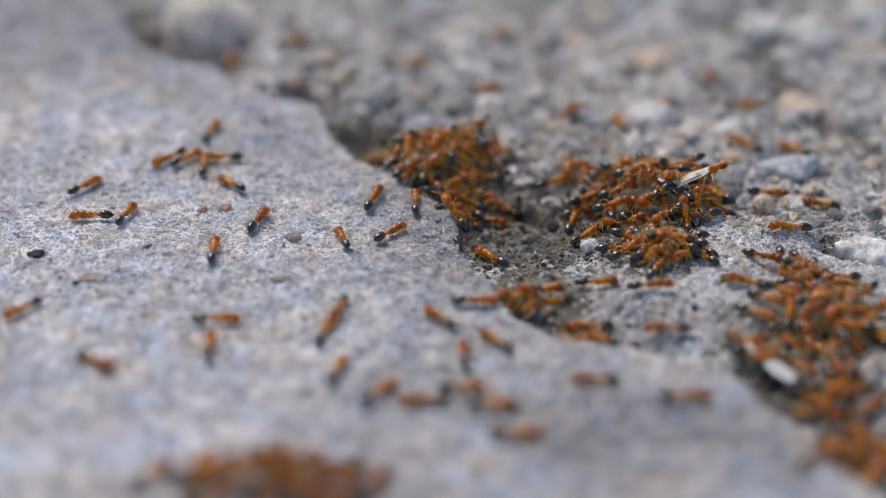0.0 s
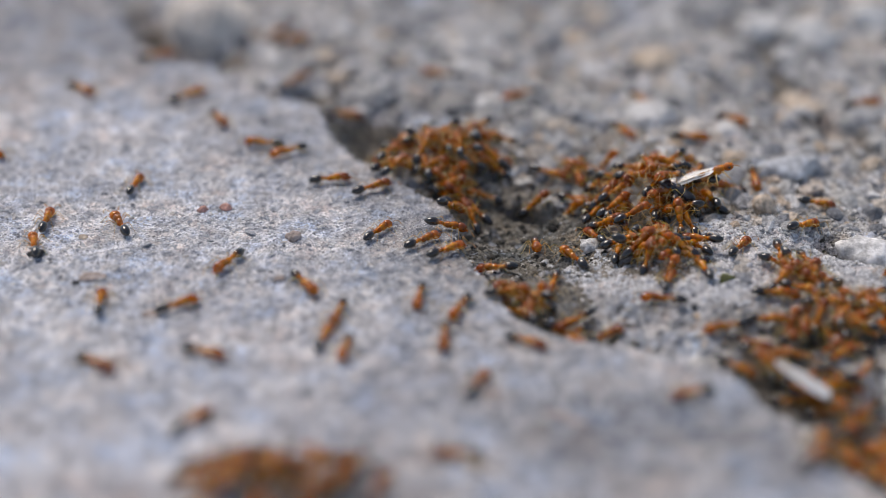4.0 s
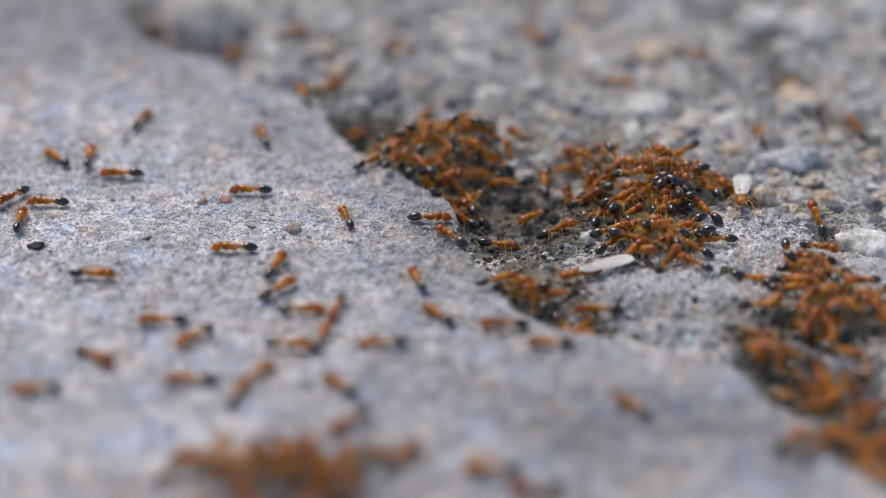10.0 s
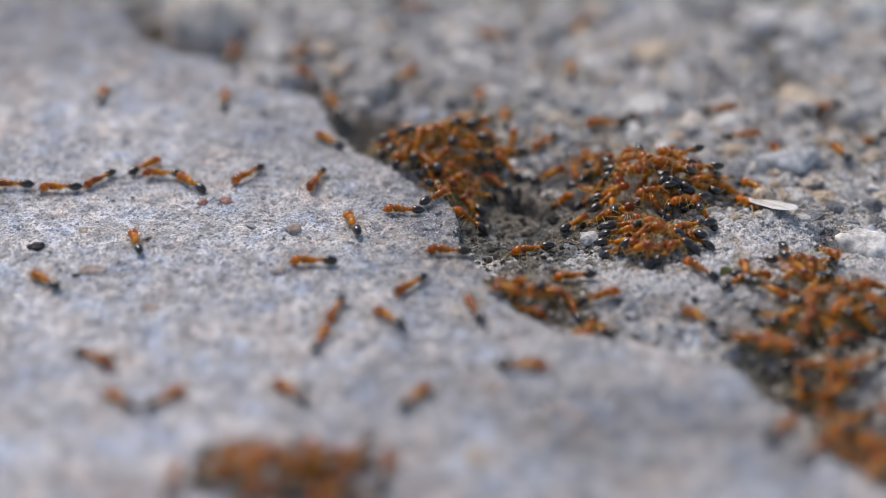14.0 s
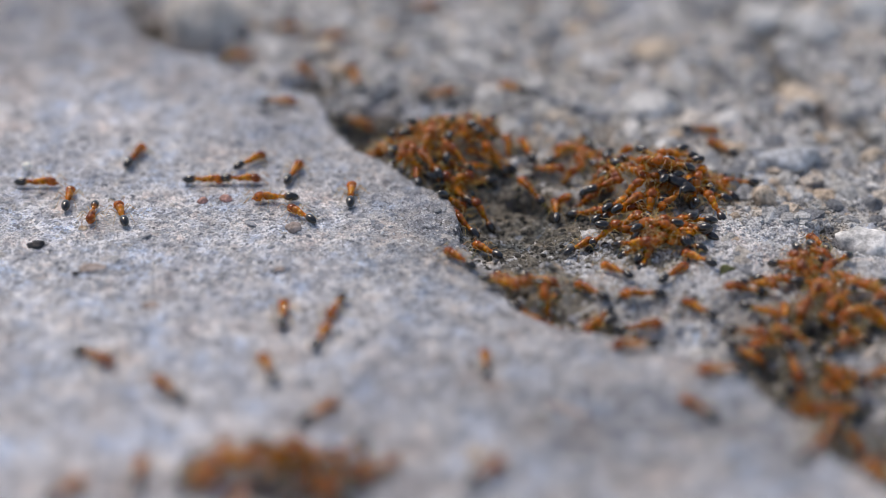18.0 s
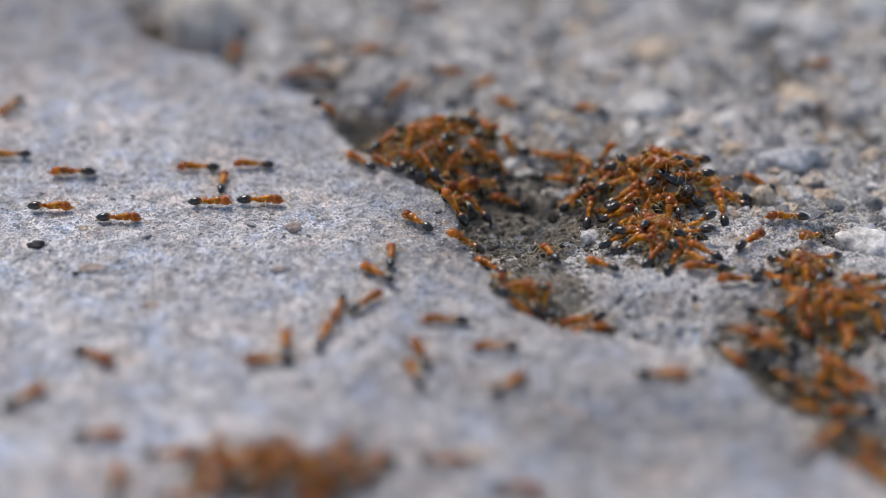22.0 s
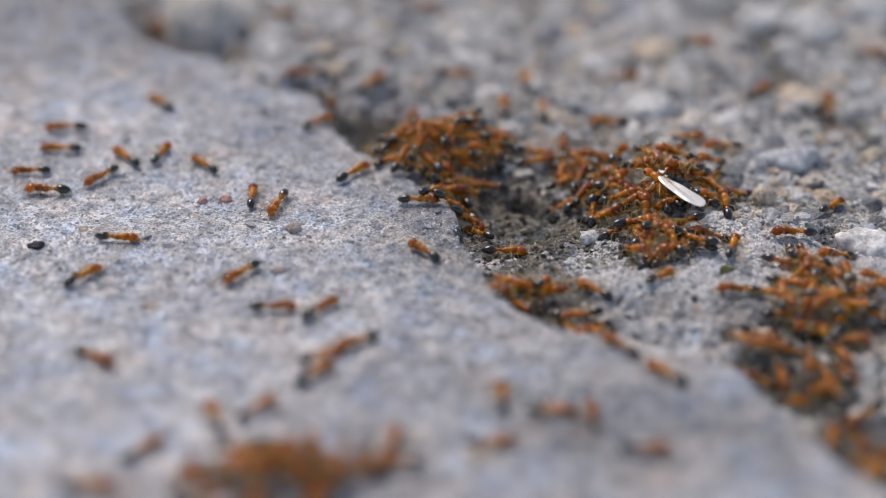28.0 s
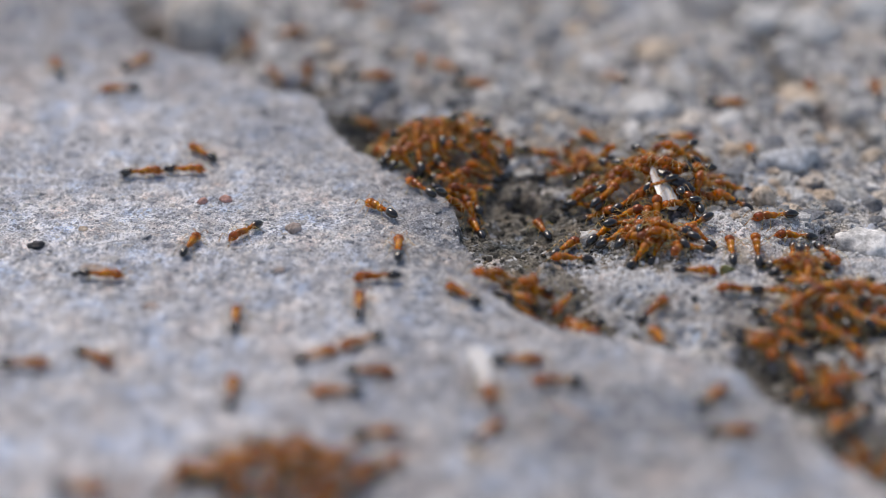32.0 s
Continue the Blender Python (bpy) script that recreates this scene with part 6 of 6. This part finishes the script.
    walk(walkers[59], stroll([(0, 27.0, -8.0, 98), (1, 27.0, -8.0, 98), (2, 27.0, -8.0, 98), (3, 19.5, -0.9, 0), (6, 23.9, 6.5, -180), (7, 26.7, 4.5, 90), (8, 23.1, 2.1, -134), (9, 22.0, 3.0, -180), (10, 17.9, 9.5, 145), (11, 21.6, 6.1, -180), (12, 17.3, 8.6, 180), (13, 16.0, 17.4, 0), (14, 21.9, 22.2, 0), (17, 22.4, 3.2, 90), (18, 17.9, 9.5, 145), (19, 8.7, 10.9, 90), (20, 6.3, 15.3, 0), (21, 6.4, 10.8, 134), (22, 4.9, 10.1, -180), (23, 5.8, 10.7, 90), (24, 9.1, 13.1, 46), (25, 12.4, 9.9, -97), (28, 9.7, 13.8, 0), (29, 13.8, 8.1, 46), (30, 8.1, 7.1, 134), (31, 8.1, 7.1, 46), (32, 7.3, 5.6, 108)]))
    walk(walkers[60], stroll([(0, 0.9, 15.9, -76), (1, -8.5, 14.8, 90), (2, -7.9, 11.5, 0), (3, 0.9, 13.7, 47), (6, 0.9, 13.7, 47), (7, 0.9, 13.7, 47), (8, 5.1, 17.9, 134), (9, 6.0, 19.7, 0), (10, 5.1, 11.6, -180), (11, 5.8, 10.5, 90), (12, 7.0, 10.5, 90), (13, 6.4, 17.4, 108), (14, 4.9, 20.3, 90), (17, 7.5, 17.0, 108), (18, 8.9, 14.9, 46), (19, 9.4, 15.4, 0), (20, 9.8, 15.4, 0), (21, 9.4, 15.4, 0), (22, 11.9, 21.4, 134), (23, 19.0, 18.2, 46), (24, 10.6, 18.3, 0), (25, 8.1, 22.1, 46), (28, 7.9, 21.5, 90), (29, 7.2, 20.1, -180), (30, 7.4, 20.1, 134), (31, 8.3, 19.6, 134), (32, 2.1, 26.4, 0)]))
    walk(walkers[61], stroll([(0, 2.5, 16.9, -18), (1, -9.8, 18.4, -180), (2, -11.8, 21.6, 46), (3, -8.4, 23.7, 0), (6, -7.9, 24.7, 0), (7, -0.9, 19.3, -56), (8, -8.4, 24.5, 0), (9, -4.3, 25.3, 0), (10, -7.4, 21.5, 46), (11, -7.2, 21.7, 46), (12, -6.5, 21.6, -180), (13, -9.5, 15.2, 46), (14, -8.6, 15.0, 134), (17, -10.5, 18.1, 0), (18, -14.5, 11.5, 46), (19, -15.4, 14.5, 72), (20, -19.6, 13.3, 46), (21, -18.3, 11.5, 0), (22, -18.2, 10.8, -180), (23, -13.4, 1.9, -180), (24, -20.2, 9.7, 0), (25, -26.0, 10.6, 72), (28, -28.9, 13.8, -180), (29, -36.8, 14.0, -111), (30, -32.7, 16.2, 46), (31, -24.4, 26.0, 72), (32, -25.1, 28.0, 46)]))
    walk(walkers[62], stroll([(0, 37.7, 19.0, 62), (1, 37.7, 19.0, 62), (2, 37.7, 19.0, 62), (3, 31.2, 24.1, 0), (6, 38.7, 24.0, -151), (7, 32.8, 14.4, 134), (8, 30.1, 15.2, 108), (9, 30.1, 14.7, 90), (10, 32.6, 20.1, 108), (11, 28.5, 21.7, 46), (12, 31.7, 21.1, 0), (13, 37.7, 19.0, 62), (14, 33.8, 18.3, -180), (17, 32.5, 11.7, 0), (18, 35.8, 9.0, 172), (20, 26.6, 3.7, -180), (21, 31.3, 6.4, 108), (22, 29.0, -3.3, -180), (23, 25.0, 4.2, -180), (24, 20.2, 10.2, 163), (25, 24.0, 10.3, 72), (28, 21.6, 16.0, -180), (29, 24.3, 13.3, 0), (30, 25.1, 12.0, 108), (31, 31.3, 7.3, -180), (32, 34.9, 4.0, -59)]))
    walk(walkers[63], stroll([(0, 24.7, -6.9, 130), (1, 15.2, -5.5, 0), (2, 17.9, -8.2, -180), (3, 15.6, -5.3, 0), (6, 14.0, -5.2, 0), (7, 15.4, -2.9, 46), (8, 16.1, -3.5, 134), (9, 15.0, -3.4, -180), (10, 11.9, 1.6, 46), (11, 15.2, -4.7, -180), (12, 15.8, -4.3, 46), (13, 14.8, -3.0, 90), (14, 17.8, -2.6, 134), (17, 18.3, -1.5, 134), (18, 15.8, -3.2, 46), (19, 11.9, 2.8, 46), (20, 15.3, -4.0, 72), (21, 13.4, -8.8, -180), (22, 18.2, -2.5, -180), (23, 17.9, -1.8, 134), (24, 14.5, -4.4, 46), (25, 15.2, -9.0, 0), (28, 11.5, -12.5, 134), (29, 13.9, -7.4, 90), (30, 10.4, -8.9, 0), (31, 7.2, -15.3, 0), (32, 7.3, -16.3, -180)]))
    walk(walkers[64], stroll([(0, 36.8, 14.0, -101), (1, 36.8, 14.0, -101), (2, 36.8, 14.0, -101), (3, 36.8, 14.0, -101), (6, 36.8, 14.0, -101), (7, 30.5, 9.7, -180), (8, 30.9, 7.4, 0), (9, 30.1, 10.0, 134), (10, 26.0, 13.4, 108), (11, 27.6, 12.5, 0), (12, 24.9, 13.6, 0), (13, 20.1, 18.3, 108), (14, 23.1, 17.5, 0), (17, 26.7, 4.7, 108), (18, 22.1, 10.1, -180), (19, 21.2, 12.8, 134), (20, 23.8, 13.1, 134), (21, 31.5, 12.0, 134), (22, 23.6, 10.1, 134), (23, 24.4, 13.0, 134), (24, 22.3, 14.7, 134), (25, 17.4, 17.9, -180), (28, 14.6, 27.9, 0), (29, 23.8, 17.8, 46), (30, 22.8, 15.1, -180), (31, 21.2, 20.6, 134), (32, 14.4, 27.4, 134)]))
    walk(walkers[65], stroll([(0, -2.1, 16.8, 38), (1, -11.5, 13.9, 90), (2, -10.9, 14.3, 46), (3, -2.7, 14.7, -58), (6, -2.7, 14.7, -58), (7, -3.6, 13.9, 46), (8, -11.4, 16.1, 72), (9, -5.7, 24.6, 0), (10, -11.0, 22.6, 108), (11, -6.6, 24.5, 90), (12, -6.6, 25.0, 0), (13, -7.2, 23.2, 0), (14, -3.2, 27.6, 46), (17, -4.3, 22.8, 46), (18, -7.1, 27.0, 108), (19, -11.1, 28.7, -180), (20, -11.2, 28.7, 0), (21, -6.8, 31.4, 0), (22, -6.8, 31.4, 0), (23, -3.2, 30.4, 134), (24, -6.5, 21.6, 0), (25, -8.8, 23.7, 0), (28, -5.9, 26.4, 46), (29, -5.7, 25.8, 0), (30, -5.7, 26.9, -180), (31, -5.9, 26.9, -180), (32, -6.0, 27.4, 0)]))
    walk(walkers[66], stroll([(0, 22.4, -31.0, 146), (1, 13.3, -24.5, 0), (2, 14.2, -21.1, -180), (3, 16.2, -16.6, 0), (6, 14.7, -17.0, 0), (7, 12.2, -17.3, 0), (8, 10.0, -14.0, 134), (9, 14.8, -22.9, 90), (10, 11.8, -18.9, 134), (11, 15.7, -18.4, 134), (12, 17.9, -17.4, 46), (13, 14.4, -9.8, 0), (14, 20.3, -10.1, -180), (17, 20.5, -8.9, 134), (18, 21.1, -10.2, 90), (19, 16.5, -9.0, -180), (20, 8.6, -13.7, 90), (21, 4.6, -14.2, 134), (22, 3.5, -12.6, -180), (23, 1.1, -11.9, 134), (24, 2.6, -10.2, -180), (25, 2.4, -13.4, 108), (28, 3.7, -18.1, 90), (29, 2.7, -17.5, -180), (30, 5.6, -18.9, 134), (31, 6.6, -21.5, 46), (32, 2.6, -21.8, 46)]))
    walk(walkers[67], stroll([(0, 14.8, 11.4, 53), (1, 6.5, 14.3, 108), (2, 2.8, 15.7, -133), (3, 2.8, 15.7, -133), (6, 6.1, 14.7, 46), (7, 7.3, 12.6, 108), (8, 7.3, 18.3, -180), (9, 11.6, 23.1, 46), (10, 6.0, 17.4, 134), (11, 3.4, 21.5, 0), (12, 2.8, 25.5, 46), (13, 5.5, 23.1, 134), (14, 3.0, 24.1, 90), (17, 3.4, 20.7, 90), (18, -0.4, 24.9, 0), (19, 2.6, 28.8, 0), (20, 0.0, 30.2, 90), (21, -0.2, 27.3, 46), (22, 0.0, 27.8, 0), (23, 7.9, 26.3, 72), (24, 2.4, 29.0, 0), (25, -3.9, 27.5, 46), (28, 0.7, 27.9, 0), (29, -6.8, 31.5, 0), (30, 2.7, 37.9, 134), (31, 2.0, 34.2, 90), (32, -1.8, 30.0, 90)]))
    walk(walkers[68], stroll([(0, -2.8, -31.0, 48), (1, -1.0, -22.3, 46), (2, 0.0, -19.5, 46), (3, 1.9, -16.3, 108), (6, 2.7, -14.8, 134), (7, 7.5, -17.3, 46), (8, -0.1, -12.1, 134), (9, 6.2, -17.7, -180), (10, -2.8, -23.8, -180), (11, -6.0, -27.2, -106), (12, -6.0, -27.2, -106), (13, 1.2, -24.8, -180), (14, -4.7, -27.7, 175), (17, 18.0, -22.3, 134), (18, 15.9, -19.3, 134), (19, 7.9, -19.6, 0), (20, 3.8, -27.0, 0), (21, 3.8, -27.2, 0), (22, 4.2, -27.2, 0), (23, 15.3, -18.1, 0), (24, 19.3, -17.1, -180), (25, 17.0, -15.9, 0), (28, 9.2, -20.1, 90), (29, 22.3, -17.6, 0), (30, 23.7, -16.0, -180), (31, 22.2, -13.6, 0), (32, 24.2, -15.3, 0)]))
    walk(walkers[69], stroll([(0, 26.0, 47.0, 86), (1, 26.0, 47.0, 86), (2, 26.0, 47.0, 86), (3, 26.0, 47.0, 86), (6, 26.0, 47.0, 86), (7, 26.0, 47.0, 86), (8, 26.0, 47.0, 86), (9, 26.0, 47.0, 86), (10, 26.0, 47.0, 86), (11, 26.0, 47.0, 86), (12, 26.0, 47.0, 86), (13, 26.0, 47.0, 86), (14, 26.0, 47.0, 86), (17, 26.0, 47.0, 86), (18, 26.0, 47.0, 86), (19, 26.0, 47.0, 86), (20, 26.0, 47.0, 86), (21, 26.0, 47.0, 86), (22, 26.0, 47.0, 86), (23, 26.0, 47.0, 86), (24, 26.0, 47.0, 86), (25, 26.0, 47.0, 86), (28, 26.0, 47.0, 86), (29, 26.0, 47.0, 86), (30, 26.0, 47.0, 86), (31, 26.0, 47.0, 86), (32, 26.0, 47.0, 86)]))
    walk(walkers[70], stroll([(0, 27.3, -8.0, -77), (1, 23.0, -13.0, 90), (2, 18.9, -12.8, 90), (3, 21.5, -7.2, 134), (6, 13.9, -9.8, 108), (7, 15.9, -10.0, -180), (8, 18.3, -15.6, 134), (9, 19.2, -23.4, 90), (10, 21.0, -22.6, 46), (11, 20.6, -20.7, -180), (12, 13.9, -25.9, 0), (13, 16.0, -22.9, 0), (14, 20.5, -21.4, 46), (17, 27.0, -15.5, 46), (18, 28.0, -13.5, 0), (19, 23.8, -13.2, 0), (20, 26.8, -18.9, 0), (21, 23.7, -13.9, 0), (22, 24.4, -13.5, 46), (23, 21.9, -12.8, 134), (24, 24.2, -12.7, 0), (25, 26.6, -13.5, 0), (28, 27.9, -3.0, 90), (29, 26.2, 1.0, -180), (30, 21.9, 4.1, 0), (31, 25.5, 3.4, 46), (32, 22.0, -0.1, 90)]))
    walk(walkers[71], stroll([(0, 39.6, 29.0, 151), (1, 39.6, 29.0, 151), (2, 39.6, 29.0, 151), (3, 39.6, 29.0, 151), (6, 39.6, 29.0, 151), (7, 39.6, 29.0, 151), (8, 39.6, 29.0, 151), (9, 28.6, 31.0, 46), (10, 29.1, 27.7, 108), (11, 24.4, 27.9, 0), (12, 28.6, 29.3, 0), (13, 33.0, 35.4, 46), (14, 40.5, 34.0, -81), (17, 40.5, 34.0, -81), (18, 40.5, 34.0, -81), (19, 40.5, 34.0, -81), (20, 40.5, 34.0, -81), (21, 40.5, 34.0, -81), (22, 40.5, 34.0, -81), (23, 40.5, 34.0, -81), (24, 36.7, 36.9, 0), (25, 40.5, 34.0, -81), (28, 35.6, 32.1, 0), (29, 40.5, 34.0, -81), (30, 40.5, 34.0, -81), (31, 34.0, 24.9, 46), (32, 34.9, 24.4, 90)]))
    walk(walkers[72], stroll([(0, -13.0, 35.9, 0), (11, -13.0, 35.9, 0), (12, -12.7, 35.4, 134), (13, -13.4, 31.5, 46), (17, -9.3, 33.8, 72), (18, -9.8, 34.7, 0), (19, -8.9, 31.4, 0), (20, -16.8, 37.8, 46), (21, -19.6, 37.1, 0), (22, -21.3, 36.6, 0), (23, -21.3, 36.6, 46), (24, -23.8, 17.4, 0), (25, -16.7, 21.9, 0), (28, -22.2, 21.1, 134), (29, -22.6, 21.8, 90), (30, -22.8, 22.0, 90), (31, -22.2, 22.5, 72), (32, -13.7, 28.4, 134)]))
    walk(walkers[73], stroll([(0, 22.3, -23.3, 46), (23, 22.3, -23.3, 46), (24, 21.1, -24.0, 0), (25, 18.7, -27.2, 0), (28, 12.1, -23.2, 0), (29, 17.3, -22.1, 0), (30, 12.6, -17.2, 90), (31, 9.7, -15.0, -180), (32, 14.1, -7.0, 46)]))
    walk(walkers[74], stroll([(0, -6.9, -7.0, -104), (3, -6.9, -7.4, -104), (6, -7.0, -7.9, -102), (14, -7.1, -8.1, -106), (17, -7.1, -8.0, -108), (22, -6.9, -8.2, -100), (23, -7.2, -9.6, -60), (24, -6.2, -11.2, -120), (25, -5.6, -11.7, -145), (28, -5.5, -11.9, -150), (30, -5.2, -11.6, -158), (32, -5.2, -11.9, -155)]))
    walk(walkers[75], stroll([(0, -7.8, -10.0, 72), (3, -7.8, -10.4, 72), (6, -7.9, -11.4, 76), (14, -8.0, -11.6, 74), (17, -8.0, -11.6, 72), (22, -7.8, -11.5, 76), (23, -6.4, -12.6, 124), (24, -7.9, -13.2, 60), (25, -7.8, -13.8, 25), (28, -7.9, -13.6, 28), (30, -8.2, -13.2, 22), (32, -8.2, -13.5, 24)]))
    walk(walkers[76], stroll([(0, -22.4, -13.4, -38), (16, -22.4, -13.8, -35), (32, -22.4, -13.8, -37)]))
    walk(alates[0], stroll([(0, 18.8, 7.6, 0, 2.9), (1, 18.1, 7.4, 0, 2.9), (2, 19.2, 8.0, 0, 2.9), (3, 19.0, 7.8, 0, 2.9), (6, 19.2, 7.9, 0, 2.9), (7, 20.0, 8.2, -46, 2.9), (8, 19.9, 9.2, -46, 2.0), (9, 21.3, 8.7, -81, 1.5), (10, 21.8, 7.3, -99, 0.8), (11, 21.5, 6.1, -108, 0.6), (12, 21.4, 4.5, -134, 0.4), (13, 22.7, 5.3, -180, 0.4), (14, 23.2, 6.2, 134, 0.4), (14.5, 22.2, 7.7, 134, 0.8), (16.5, 39.3, 9.8, -134, 0.3), (25.5, 39.3, 9.6, -134, 0.3), (27.5, 16.8, 6.3, -180, 2.9), (28, 16.1, 4.7, 134, 2.9), (28.5, 15.9, 4.1, 119, 2.9), (29, 15.5, 4.5, 108, 2.9), (29.5, 15.4, 4.8, 108, 2.9), (30, 15.5, 6.6, 119, 1.9), (30.5, 15.3, 6.0, 108, 2.0), (31, 15.2, 7.8, 99, 1.9), (32, 15.6, 7.9, 108, 1.9)]))
    walk(alates[1], stroll([(0, 20.5, -10.7, 134, 0.3), (0.5, 20.4, -10.0, 108, 0.3), (1, 21.8, -10.3, -180, 0.3), (1.5, 21.7, -11.1, 108, 0.8), (2, 22.2, -11.2, 76, 1.0), (2.5, 22.4, -13.7, 119, 2.2), (3, 22.4, -13.8, 169, 2.2), (3.5, 22.3, -13.7, 154, 2.2), (5.5, 21.1, -12.9, 134, 1.2), (6, 20.3, -11.5, 134, 0.7), (7, 17.0, -7.7, 134, 0.3), (7.5, 16.2, -5.9, 134, 0.3), (8, 13.8, -4.3, 134, 0.3), (9, 10.4, -1.7, 150, 0.3), (9.5, 9.8, -2.2, 134, 0.3), (10, 10.3, -2.1, -159, 0.3), (11, 10.4, -1.8, -159, 0.3), (11.3, 12.0, -2.6, -30, 0.3), (12, 26.5, -8.0, -20, 0.3), (13, 32.2, -10.6, 0, 0.3), (14, 34.7, -11.2, 0, 0.3), (32, 34.6, -11.3, 0, 0.3)]))
    walk(crumb, stroll([(0, -38.5, 12.6, 0, 0.5), (17.5, -38.1, 11.1, 0, 0.5), (19, -19.5, 10.0, 0, 0.5), (20, -9.9, 4.2, 0, 0.5), (20.5, -3.7, 1.3, -46, 0.5), (21, 2.6, -7.0, -46, 0.5), (22, 15.4, -14.8, 0, 0.5), (23, 25.1, -16.3, 0, 0.5), (32, 25.4, -16.7, 0, 0.5)]))
    walk(live_alate, stroll([(0, -40.3, 8.6, 0), (28.1, -40.1, 8.2, 0), (28.6, -22.0, 7.6, -5), (29, -10.2, 6.1, -22), (29.5, -5.0, 0.0, -52), (30, -0.4, -7.8, -60), (31, 1.3, -14.6, -100), (32, 2.6, -16.4, -80)]))


motions()
